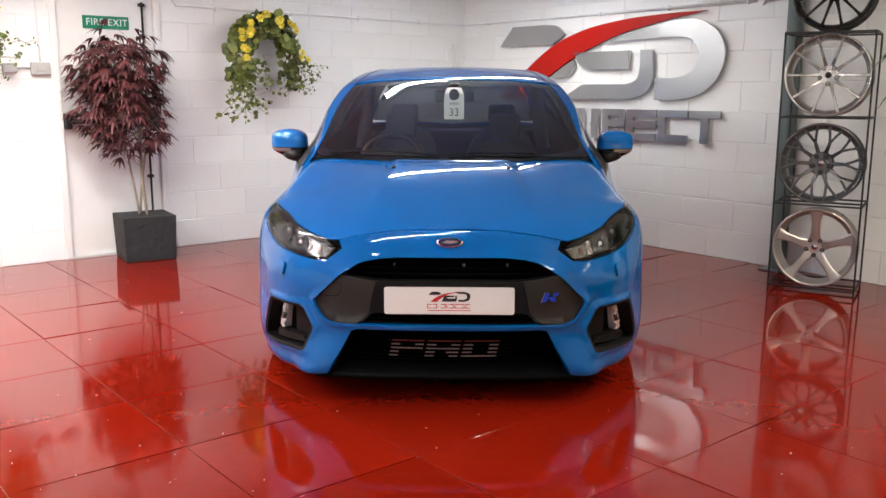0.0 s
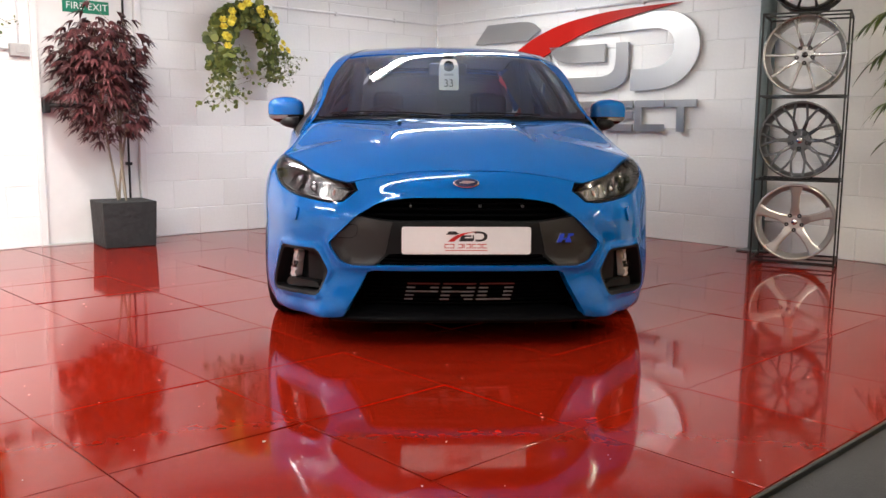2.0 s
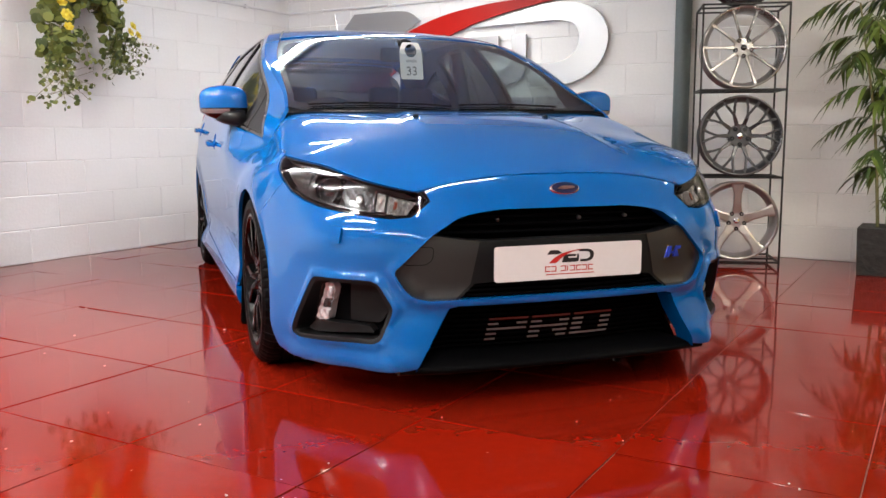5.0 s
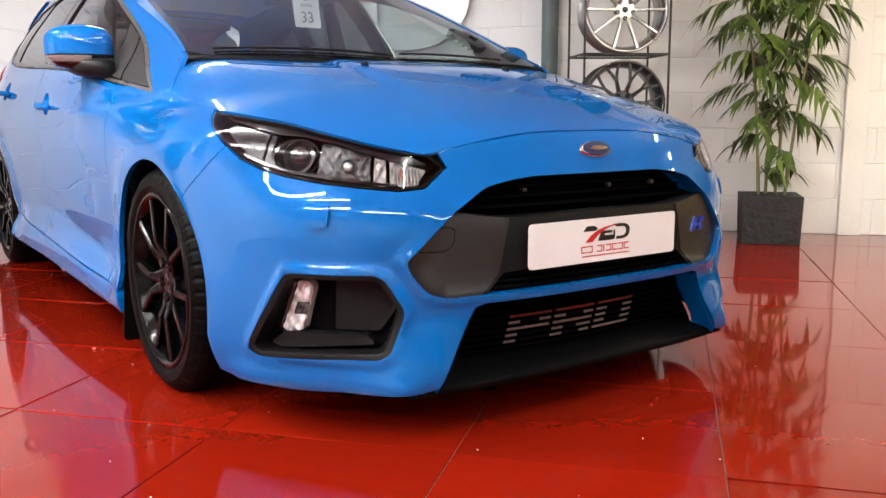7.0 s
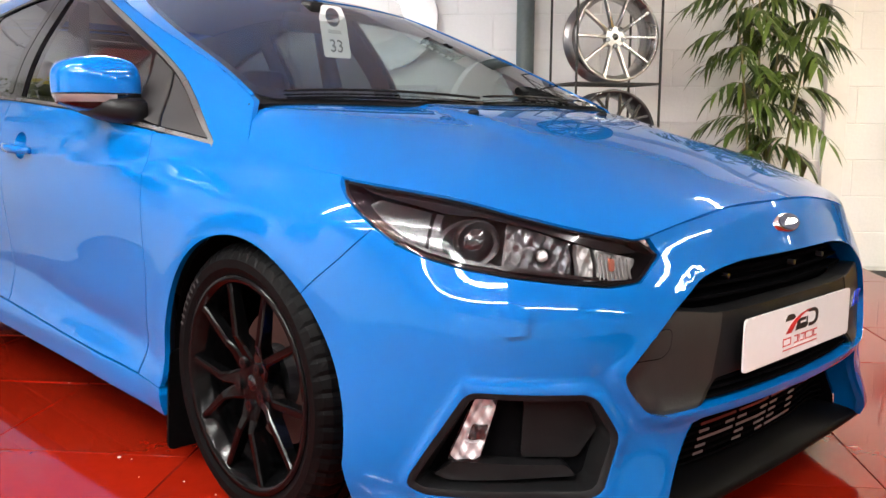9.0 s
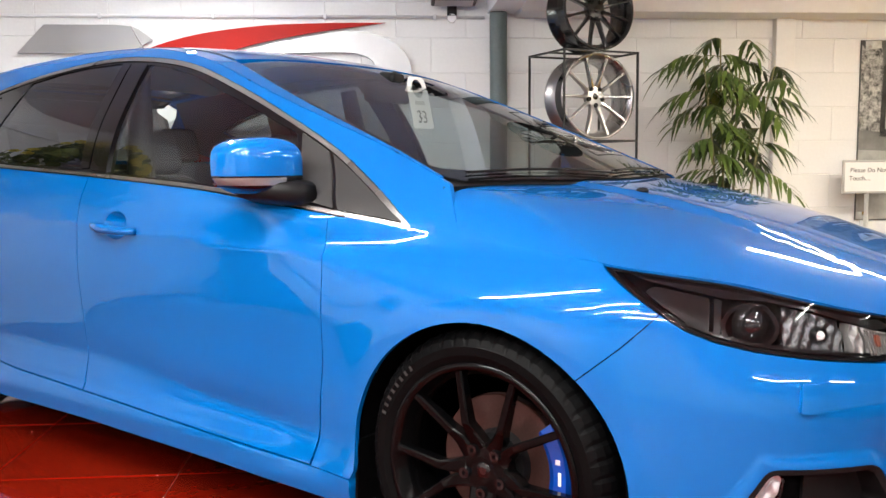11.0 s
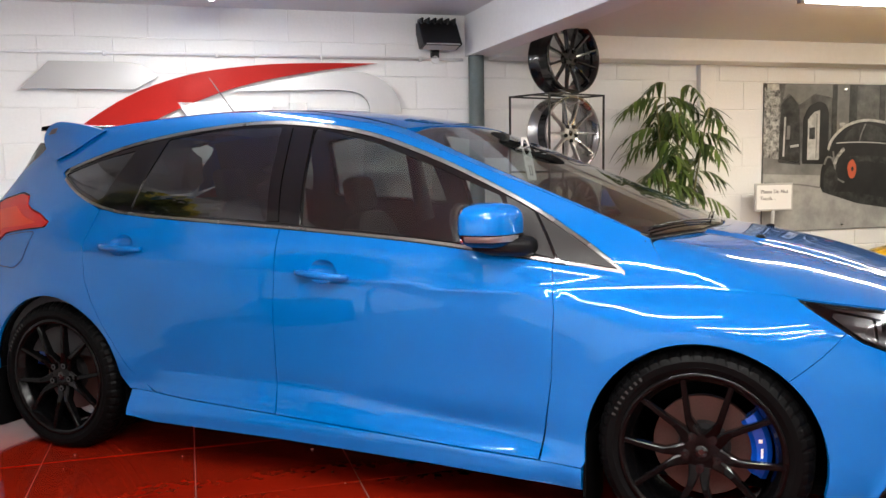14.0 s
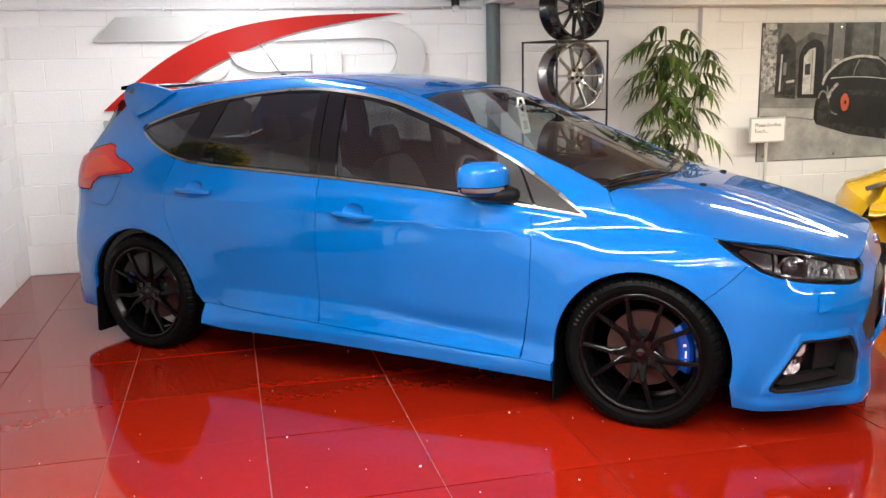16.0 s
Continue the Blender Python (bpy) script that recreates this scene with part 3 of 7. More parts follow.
flat("pale_door", [(-2.885, 1.17), (-2.885, 1.50), (-2.94, 1.56), (-3.00, 1.575), (-3.00, 1.17)], 5, G4)
flat("door_pane", [(-2.90, 1.34), (-2.90, 1.43), (-2.955, 1.44), (-2.955, 1.34)], 6, G2)
stroke("door_bar", [(-2.97, 1.18), (-2.972, 1.36), (-2.97, 1.55)], .007, 6, GREYT)
stroke("window_post", [(-2.655, 1.20), (-2.66, 1.38), (-2.665, 1.52)], .016, 5, G4)
stroke("window_post", [(-2.695, 1.34), (-2.70, 1.40), (-2.70, 1.45)], .030, 5, GREYT)
flat("sill", [(-2.72, 1.27), (-2.72, 1.29), (-2.80, 1.30), (-2.80, 1.28)], 5, G4)
for v0, v1, m_ in ((-3.12, -3.17, G2), (-3.17, -3.29, GREYT), (-3.29, -3.37, G2), (-3.60, -3.66, G2), (-3.66, -3.90, GREYT), (-3.95, -4.05, G2)):
    flat("stone_panel", [(v0, 1.14), (v0, 1.785), (v1, 1.785), (v1, 1.14)], 3, m_)
flat("print_car", [(-3.02, 0.95), (-3.03, 1.10, 1), (-3.09, 1.22, 1), (-3.12, 1.33, 1), (-3.24, 1.44, 1), (-3.44, 1.50, 1), (-3.7, 1.48, 1), (-3.86, 1.33), (-4.2, 1.24), (-4.35, 1.17), (-4.35, 0.86), (-3.7, 0.84), (-3.3, 0.90), (-3.08, 0.90)], 6, G5)
stroke("print_gleam", [(-3.09, 1.25), (-3.13, 1.34), (-3.24, 1.435), (-3.36, 1.48), (-3.50, 1.495), (-3.66, 1.475)], .022, 7, G4)
stroke("print_gleam", [(-3.055, 1.13), (-3.085, 1.19), (-3.13, 1.18), (-3.155, 1.13)], .018, 7, GREYT)
stroke("print_gleam", [(-3.17, 1.305), (-3.35, 1.313), (-3.60, 1.305), (-3.80, 1.28)], .009, 9, G4)
stroke("print_pillar", [(-3.40, 1.32), (-3.425, 1.40), (-3.46, 1.465)], .012, 9, GREYT)
stroke("print_gleam", [(-3.66, 1.475), (-3.76, 1.40), (-3.83, 1.30)], .016, 7, GREYT)
stroke("print_gleam", [(-3.28, 1.17), (-3.50, 1.175), (-3.75, 1.15)], .050, 7, G2)
stroke("print_gleam", [(-3.155, 1.13), (-3.19, 1.20), (-3.25, 1.26)], .030, 8, STONE)
stroke("print_line", [(-2.48, .985), (-2.80, .97), (-3.02, .94)], .012, 3, GREYT)
flat("print_shade", [(-3.02, .955), (-3.05, .90), (-3.40, .80), (-3.80, .74), (-3.80, .86), (-3.4, .93)], 5, G2)
stroke("print_gleam", [(-3.14, 1.24), (-3.16, 1.12), (-3.18, 1.02), (-3.26, .98)], .016, 7, GREYT)
stroke("print_mirror", [(-3.20, 1.455), (-3.225, 1.46), (-3.25, 1.455)], .030, 9, G4)
flat("print_glass", [(-3.24, 1.325), (-3.27, 1.39), (-3.36, 1.44, 1), (-3.36, 1.32)], 8, G2)
flat("print_glass", [(-3.39, 1.325), (-3.39, 1.45), (-3.50, 1.46, 1), (-3.62, 1.43), (-3.70, 1.32)], 8, G2)
flat("print_wheel", [(-3.06, 0.92, 1), (-3.06, 1.06, 1), (-3.13, 1.12, 1), (-3.19, 1.04, 1), (-3.18, 0.93, 1), (-3.12, 0.885, 1)], 8, G2)
flat("print_flower", [(-3.30, 1.04, 1), (-3.29, 1.12, 1), (-3.335, 1.17, 1), (-3.375, 1.11, 1), (-3.365, 1.03, 1), (-3.33, 1.01, 1)], 9, material("print_orange", (0.50, 0.09, 0.035), 0.45))
flat("print_flower_middle", [(-3.325, 1.08, 1), (-3.325, 1.10, 1), (-3.34, 1.11, 1), (-3.35, 1.09, 1), (-3.34, 1.07, 1)], 10, G5)
for v in (-2.52, -3.25, -4.2):
    for z in (0.63, 1.745):
        part("fixing", lathe([(0.0, -0.022), (0.012, -0.021), (0.013, -0.016)], 12, m=pose(0, v, z)), CHROME, poster)

notice = placed(thing("notice_stand", "small white printed notice on a grey metal stand", "notice", pose(2.98, -2.43, 0)))
part("base", box(-0.11, 0.11, -0.13, 0.13, 0, 0.012, 0.004), GREYP, notice)
part("pole", tube([(0, 0, 0.01), (0, 0, 0.79)], 0.014), GREYP, notice, smooth=True)
part("frame", box(-0.012, 0.004, -0.175, 0.175, 0.772, 0.992, 0.004), GREYP, notice)
card = part("card", box(-0.0145, -0.0115, -0.160, 0.160, 0.787, 0.977), PAPER, notice, "white card with black print")
part("print_line", text_mesh("print_line", "Please Do Not", 0.042, 0.0006, INK), None, notice, m=Matrix(((0, 0, -1, -0.0155), (-1, 0, 0, -0.0), (0, 1, 0, 0.925), (0, 0, 0, 1))))
part("print_line", text_mesh("print_line", "Touch....", 0.042, 0.0006, INK), None, notice, m=Matrix(((0, 0, -1, -0.0155), (-1, 0, 0, 0.06), (0, 1, 0, 0.872), (0, 0, 0, 1))))

# ---- ceiling battens round the tubes ----
for i, (u, v, along, colour, k) in enumerate(TUBES):
    top = CEIL if v > 0 else LOW
    lt = placed(thing("ceiling_batten", "white ceiling batten with one lit fluorescent tube, placed to balance the light", "ceiling light", pose(u, v, top, 0, 0, 0 if along else 90), "ceiling battens"))
    part("spine", box(-TUBE / 2 - .04, TUBE / 2 + .04, -0.03, 0.03, -0.035, 0, 0.004), BEAM, lt)
    part("tube", tube([(-TUBE / 2, 0, -0.05), (TUBE / 2, 0, -0.05)], 0.013), LIT_WARM if colour == WARM else LIT_COOL, lt, "lit tube", smooth=True)
    for e in (-TUBE / 2 - .015, TUBE / 2 + .015):
        part("end_cap", box(e - 0.015, e + 0.015, -0.018, 0.018, -0.068, -0.033, 0.003), GREYP, lt)
# ---- the car's body surface ----
def span(xs, x):
    i, n = 0, len(xs) - 2
    while i < n and x >= xs[i + 1]:
        i += 1
    return i


def pchip(xs, ys):
    """A smooth curve through the points that does not overshoot."""
    n = len(xs)
    h = [xs[i + 1] - xs[i] for i in range(n - 1)]
    d = [(ys[i + 1] - ys[i]) / h[i] for i in range(n - 1)]
    m = [d[0]] + [2 * d[i] * d[i + 1] / (d[i] + d[i + 1]) if d[i] * d[i + 1] > 0 else 0.0 for i in range(n - 2)] + [d[-1]]

    def at(x):
        x = min(max(x, xs[0]), xs[-1])
        i = span(xs, x)
        u = (x - xs[i]) / h[i]
        w = 1 - u
        return ys[i] * (1 + 2 * u) * w * w + ys[i + 1] * u * u * (3 - 2 * u) + h[i] * (m[i] * u * w * w - m[i + 1] * u * u * w)
    return at


def natural(xs, ys):
    """A natural cubic spline."""
    xs, n = [float(x) for x in xs], len(xs)
    h = [xs[i + 1] - xs[i] for i in range(n - 1)]
    a, b = np.eye(n), np.zeros(n)
    for i in range(1, n - 1):
        a[i, i - 1:i + 2] = h[i - 1], 2 * (h[i - 1] + h[i]), h[i]
        b[i] = 6 * ((ys[i + 1] - ys[i]) / h[i] - (ys[i] - ys[i - 1]) / h[i - 1])
    m = [float(v) for v in np.linalg.solve(a, b)]

    def at(x):
        x = min(max(x, xs[0]), xs[-1])
        i = span(xs, x)
        p, q = xs[i + 1] - x, x - xs[i]
        return (m[i] * p ** 3 + m[i + 1] * q ** 3) / (6 * h[i]) + (ys[i] / h[i] - m[i] * h[i] / 6) * p + (ys[i + 1] / h[i] - m[i + 1] * h[i] / 6) * q
    return at


def step(a, b, x):
    u = min(max((x - a) / (b - a), 0.0), 1.0)
    return u * u * (3 - 2 * u)


# half of the plan outline of the body, from the middle of the nose round the side to the middle of the tail
PLAN_X = [0, .2, .4, .56, .68, .77, .825, .862, .885, .897, .898, .898, .899, .902, .905, .90, .875, .825, .72, .5, .25, 0]
PLAN_Y = [-.872, -.862, -.832, -.775, -.69, -.58, -.465, -.35, -.22, 0, .3, .8, 1.4, 2.0, 2.4, 2.75, 2.99, 3.165, 3.31, 3.385, 3.41, 3.42]
_s = np.r_[0, np.cumsum(np.hypot(np.diff(PLAN_X), np.diff(PLAN_Y)))]
ARC = float(_s[-1])
plan_x, plan_y = natural(_s, PLAN_X), natural(_s, PLAN_Y)
_ts = np.linspace(0, ARC, 600)
_ty, _tx = np.array([plan_y(t) for t in _ts]), np.array([plan_x(t) for t in _ts])


def s_at_y(y):
    """Arc length on the outline at the place y along the car (on the side)."""
    return float(np.interp(y, _ty, _ts))


in_nose = natural([.05, .12, .2, .32, .45, .54, .59, .64, .68, .715, .75, .85, 1.0], [.10, .035, .008, 0, 0, .006, .022, .042, .058, .078, .11, .22, .42])
in_wing = natural([.05, .12, .2, .45, .6, .68, .73, .765, .79, .83, .88, .94, 1.0, 1.1, 1.2, 1.3, 1.45], [.05, .02, 0, 0, 0, .008, .028, .06, .090, .114, .146, .188, .228, .290, .345, .395, .47])
in_door = natural([.05, .14, .18, .24, .29, .36, .5, .62, .72, .80, .86, .91, .95, .98, 1.05, 1.15, 1.25, 1.33, 1.37, 1.40, 1.43, 1.5], [.05, .0, -.012, .002, .032, .03, .018, .004, -.003, .000, .008, .024, .044, .056, .084, .138, .208, .268, .306, .348, .41, .54])
in_tail = natural([.05, .15, .3, .5, .6, .75, .9, 1.0, 1.1, 1.2, 1.3, 1.4, 1.5], [.05, .01, 0, 0, .01, .035, .05, .085, .16, .23, .295, .37, .46])
WHEEL_Z, AXLE_R = 0.307, 2.647


def inset(by, z):
    a, b, c = step(-.62, -.28, by), step(.05, .75 + .36 * step(.86, 1.04, z), by), step(2.35, 3.05, by)
    n = in_nose(z) * (1 - a) + a * in_wing(z)
    n = n * (1 - b) + b * in_door(z)
    n = n * (1 - c) + c * in_tail(z)
    for cy, size in ((0.0, .010), (AXLE_R, .014)):
        d = math.hypot(by - cy, z - WHEEL_Z)
        if d < .7 and by > -.6:
            n -= size * math.exp(-((d - .37) / .075) ** 2) * step(.05, .2, z)
    # the crease that rises from the front wheel to the tail lamp, and the one low on the doors
    if .2 < by < 2.9:
        zc = .765 + .045 * (by - .5)
        n -= .010 * math.exp(-abs(z - zc) / .028) * step(.15, .5, by) * (1 - .5 * step(.8, 1.5, by)) * (1 - step(2.4, 2.9, by))
        zl = .285 + .10 * step(.45, 1.5, by)
        u = zl - z
        u = 0.0 if u < -.014 else (u + .014) ** 2 / .056 if u < .014 else u
        n += (.006 * math.exp(-((z - zl) / .06) ** 2) - .34 * min(u, .07) * step(.19, .27, z)) * step(.45, .75, by) * (1 - step(1.9, 2.3, by))
    return n


# openings of the nose, as arc length and height: half of the grille, and one fog lamp pod
GRILLE = [(0, .622), (.22, .621), (.30, .612), (.365, .598), (.45, .545), (.567, .434), (.555, .405), (.515, .358), (.465, .344), (.33, .348), (0, .352)]
FOG = [(.852, .407), (.639, .406), (.615, .395), (.567, .318), (.605, .222), (.63, .209), (.940, .194), (.972, .208), (.966, .230)]


def line_gap(x, y, line):
    """Distance from a point to a line of points."""
    best = 1.0
    for (ax, ay), (bx, by) in zip(line, line[1:]):
        dx, dy = bx - ax, by - ay
        k = min(max(((x - ax) * dx + (y - ay) * dy) / (dx * dx + dy * dy), 0.0), 1.0)
        best = min(best, math.hypot(x - ax - k * dx, y - ay - k * dy))
    return best


def relief(a, z):
    """The raised flanges round the grille and the pods, the hollow between them and the flared chin."""
    if a > 1.12 or z > .70:
        return 0.0
    g, f = line_gap(a, z, GRILLE), line_gap(a, z, FOG + FOG[:1])
    d = (.002 + .009 * step(.50, .42, z)) * math.exp(-(g / .020) ** 2) + .009 * math.exp(-(f / .016) ** 2)
    d -= .010 * math.exp(-((a - .60) / .05) ** 2 - ((z - .40) / .05) ** 2) * (1 - math.exp(-(g / .02) ** 2)) * (1 - math.exp(-(f / .02) ** 2))
    d += .016 * step(.19, .125, z) * step(.50, .58, a) * (1 - step(.98, 1.1, a))
    # the fins at both ends of the lower opening run forward to the splitter
    d += .052 * step(.31, .12, z) * step(.36, .50, a) * (1 - step(.56, .74, a))
    return d


def shell(s, z, out=0.0):
    """A point of the body's side surface: arc length along the outline (negative on the driver's side) and height."""
    a = abs(s)
    bx, by = plan_x(a), plan_y(a)
    e = .004
    dx, dy = plan_x(min(a + e, ARC)) - plan_x(max(a - e, 0)), plan_y(min(a + e, ARC)) - plan_y(max(a - e, 0))
    l = math.hypot(dx, dy)
    nx, ny = dy / l, -dx / l
    if a < .01:
        nx, ny = 0.0, -1.0
    d = out - inset(by, z) + relief(a, z)
    return (bx + nx * d) * (1 if s >= 0 else -1), by + ny * d, z


bonnet_mid = pchip([-.95, -.82, -.6, -.4, -.2, -.1, .1, .3, .6], [.62, .712, .79, .848, .895, .9125, .937, .958, .985])
# the bonnet's edge on the side surface: arc length and height
EDGE_S = [.45, .49, .56, .64, .74, .84, .94, 1.07, 1.19, 1.28, 1.4, 1.5, 1.572]
EDGE_Z = [.690, .681, .688, .702, .722, .741, .757, .773, .786, .796, .810, .820, .828]


def bonnet_profile(x, y):
    k, q = step(-.3, .15, y), min(x / .79, 1.03)
    return (1 - k) * q ** 2.6 + k * (.12 * q ** 2.6 + .88 * q ** 18)


_e = [shell(s, z) for s, z in zip(EDGE_S, EDGE_Z)]
_d = sorted((p[1], (bonnet_mid(p[1]) - p[2]) / bonnet_profile(p[0], p[1])) for p in _e[1:])
bonnet_drop = pchip([-.95] + [d[0] for d in _d] + [.6], [_d[0][1]] + [d[1] for d in _d] + [_d[-1][1]])
roof_mid = pchip([.6, 1.085, 1.35, 1.65, 1.95, 2.3, 2.6, 2.85, 3.1, 3.4], [1.20, 1.350, 1.402, 1.432, 1.440, 1.427, 1.402, 1.373, 1.33, 1.25])


def bonnet_z(x, y):
    x = abs(x)
    ridge = .011 * (1 - step(-.012, .045, x - .285 + .10 * (y + .1))) * step(-.78, -.25, y)
    return bonnet_mid(y) - bonnet_drop(y) * bonnet_profile(x, y) + ridge


def screen_z(x, y):
    return .953 + .392 * (y - .05) - .02 * (y - .55) ** 2 - .115 * x * x


def roof_z(x, y):
    return roof_mid(y) - .075 * x * x - .25 * abs(x) ** 6


def cabin_z(x, y):
    a, b, k = screen_z(x, y), roof_z(x, y), .012
    h = min(max(.5 + .5 * (b - a) / k, 0), 1)
    return b * (1 - h) + a * h - k * h * (1 - h)


def crest(s, top, lo=.5, hi=1.6):
    """The height at which the side surface meets the surface top(x, y)."""
    for _ in range(36):
        mid = (lo + hi) / 2
        x, y, z = shell(s, mid)
        if top(x, y) > z:
            lo = mid
        else:
            hi = mid
    return lo

# ---- panels cut from the body surface ----
from mathutils.geometry import delaunay_2d_cdt


def resample(points, step_len):
    out, n = [], len(points)
    for i in range(n):
        a, b = Vector(points[i]), Vector(points[(i + 1) % n])
        l = (b - a).length
        if l < 1e-5:
            continue
        k = max(1, int(math.ceil(l / step_len)))
        out += [tuple(a.lerp(b, j / k)) for j in range(k)]
    return out


def signed_area(p):
    return sum(p[i - 1][0] * p[i][1] - p[i][0] * p[i - 1][1] for i in range(len(p))) / 2


def shrink(points, d):
    """The outline moved inwards by d (outwards when d is negative)."""
    if d == 0:
        return points
    s = 1 if signed_area(points) > 0 else -1
    out, n = [], len(points)
    for i in range(n):
        p, a, b = Vector(points[i]), Vector(points[i - 1]), Vector(points[(i + 1) % n])
        ta, tb = (p - a), (b - p)
        if ta.length < 1e-6 or tb.length < 1e-6:
            out.append(tuple(p))
            continue
        na, nb = Vector((-ta.y, ta.x)).normalized(), Vector((-tb.y, tb.x)).normalized()
        m = na + nb
        m = m / max(m.length_squared, 0.6) * 2 if m.length > 1e-4 else na
        out.append(tuple(p + m * (d * s)))
    return out


def inside(p, poly):
    x, y, hit = p[0], p[1], False
    for i in range(len(poly)):
        (x1, y1), (x2, y2) = poly[i - 1], poly[i]
        if (y1 > y) != (y2 > y) and x < (x2 - x1) * (y - y1) / (y2 - y1) + x1:
            hit = not hit
    return hit


def near(p, poly, d):
    for i in range(len(poly)):
        ax, ay = poly[i - 1]
        bx, by = poly[i]
        dx, dy = bx - ax, by - ay
        l = dx * dx + dy * dy
        t = max(0, min(1, ((p[0] - ax) * dx + (p[1] - ay) * dy) / l)) if l else 0
        if (p[0] - ax - t * dx) ** 2 + (p[1] - ay - t * dy) ** 2 < d * d:
            return True
    return False


def panel_mesh(name, surf, outline, mat, holes=(), cell=0.03, gap=0.0014, lip=0.014, hole_lip=None, out=0.0):
    """A sheet cut from surf(a, b, out) along an outline, with its edges turned in."""
    outer = resample(shrink(outline, gap), cell)
    inner = [resample(h, cell) for h in holes]
    loops = [outer] + inner
    pts, edges = [], []
    for lp in loops:
        k = len(pts)
        pts += lp
        edges += [(k + i, k + (i + 1) % len(lp)) for i in range(len(lp))]
    xs, ys = [p[0] for p in outer], [p[1] for p in outer]
    a, row = min(ys) + cell * 0.5, 0
    while a < max(ys):
        b = min(xs) + cell * (0.25 + 0.5 * (row % 2))
        while b < max(xs):
            if inside((b, a), outer) and not any(inside((b, a), h) for h in inner) and not any(near((b, a), lp, cell * 0.45) for lp in loops):
                pts.append((b, a))
            b += cell
        a, row = a + cell * 0.87, row + 1
    res = delaunay_2d_cdt([Vector(p) for p in pts], edges, [], 0, 1e-6)
    verts2, faces = res[0], res[2]
    keep = []
    for f in faces:
        c = ((verts2[f[0]].x + verts2[f[1]].x + verts2[f[2]].x) / 3, (verts2[f[0]].y + verts2[f[1]].y + verts2[f[2]].y) / 3)
        if inside(c, outer) and not any(inside(c, h) for h in inner):
            keep.append(list(f))
    verts, norms = [], []
    e = 0.003
    for v in verts2:
        p = Vector(surf(v.x, v.y, out))
        n = (Vector(surf(v.x + e, v.y, out)) - Vector(surf(v.x - e, v.y, out))).cross(Vector(surf(v.x, v.y + e, out)) - Vector(surf(v.x, v.y - e, out)))
        o = Vector(surf(v.x, v.y, out + 0.01)) - p
        n.normalize()
        if n.dot(o) < 0:
            n = -n
        verts.append(p)
        norms.append(n)
    for f in keep:
        n = (verts[f[1]] - verts[f[0]]).cross(verts[f[2]] - verts[f[0]])
        if n.dot(norms[f[0]]) < 0:
            f.reverse()
    for li, lp in enumerate(loops):
        d = lip if li == 0 else (hole_lip if hole_lip is not None else lip)
        if d <= 0:
            continue
        ring = []
        for p in lp:
            top, low = Vector(surf(p[0], p[1], out)), Vector(surf(p[0], p[1], out - d))
            ring.append((len(verts), len(verts) + 1))
            verts += [top, low]
        cen = sum((verts[r[0]] for r in ring), Vector()) / len(ring)
        for i in range(len(ring)):
            r0, r1 = ring[i], ring[(i + 1) % len(ring)]
            f = [r0[0], r1[0], r1[1], r0[1]]
            n = (verts[f[1]] - verts[f[0]]).cross(verts[f[3]] - verts[f[0]])
            if n.length > 1e-12:
                n.normalize()
            if (li == 0) != (n.dot((verts[f[0]] + verts[f[1]]) / 2 - cen) > 0):
                f.reverse()
                n = -n
            keep.append(f)
            for _ in range(2):
                norms.append(n)
    me = mesh(name, verts, keep, mat, True)
    me.normals_split_custom_set_from_vertices([tuple(n) for n in norms])
    return me


def panel(name, surf, outline, mat, parent, label="", **more):
    return part(name, panel_mesh(name, surf, outline, mat, **more), None, parent, label)


def on_side(g):
    return lambda a, b, out=0.0: shell(g * a, b, out)


def on_both(a, b, out=0.0):
    return shell(a, b, out)


def on_top(fn):
    def surf(x, y, out=0.0):
        e = 0.004
        n = Vector(((fn(x - e, y) - fn(x + e, y)) / (2 * e), (fn(x, y - e) - fn(x, y + e)) / (2 * e), 1)).normalized()
        return tuple(Vector((x, y, fn(x, y))) + n * out)
    return surf


def mirrored(points):
    """Closes a half outline given from the middle out and round to the middle again."""
    return list(points) + [(-p[0], *p[1:]) for p in reversed(points) if abs(p[0]) > 1e-6]


def Y(*points):
    """Side outline points given by the place along the car turned into arc lengths."""
    return [(s_at_y(p[0]), *p[1:]) for p in points]


def arch(cy, r, a0, a1, n=22, sx=1.0):
    """Points of a wheel arch round an axle, by angles from the front (0) over the top (90) to the rear (180)."""
    return [(s_at_y(cy - sx * r * math.cos(math.radians(a0 + (a1 - a0) * i / n))), WHEEL_Z - 0.01 + r * math.sin(math.radians(a0 + (a1 - a0) * i / n))) for i in range(n + 1)]


car = thing("hatchback_car", "bright blue five-door hatchback with black wheels parked on red tiles", "car")

# window opening in the side: upper and lower edge
DLO_TOP = [(.245, .842), (.33, .903), (.435, .967), (.58, 1.051), (.73, 1.127), (.88, 1.194), (1.03, 1.250), (1.23, 1.310), (1.50, 1.354), (1.68, 1.368), (1.98, 1.354), (2.24, 1.318), (2.48, 1.262), (2.745, 1.178)]
DLO_LOW = [(2.745, 1.168), (2.62, 1.105), (2.41, 1.030), (2.12, .995), (1.54, .965), (1.14, .942), (.79, .915), (.47, .872), (.245, .838)]
dlo_top_f = natural([p[0] for p in DLO_TOP], [p[1] for p in DLO_TOP])
dlo_low_f = natural([p[0] for p in DLO_LOW[::-1]], [p[1] for p in DLO_LOW[::-1]])


def strip_top(y0, y1, n=14, d=0.0):
    return [(y0 + (y1 - y0) * i / n, dlo_top_f(y0 + (y1 - y0) * i / n) + d) for i in range(n + 1)]


def strip_low(y0, y1, n=14, d=0.0):
    return [(y0 + (y1 - y0) * i / n, dlo_low_f(y0 + (y1 - y0) * i / n) + d) for i in range(n + 1)]


ARCH_R = 0.352
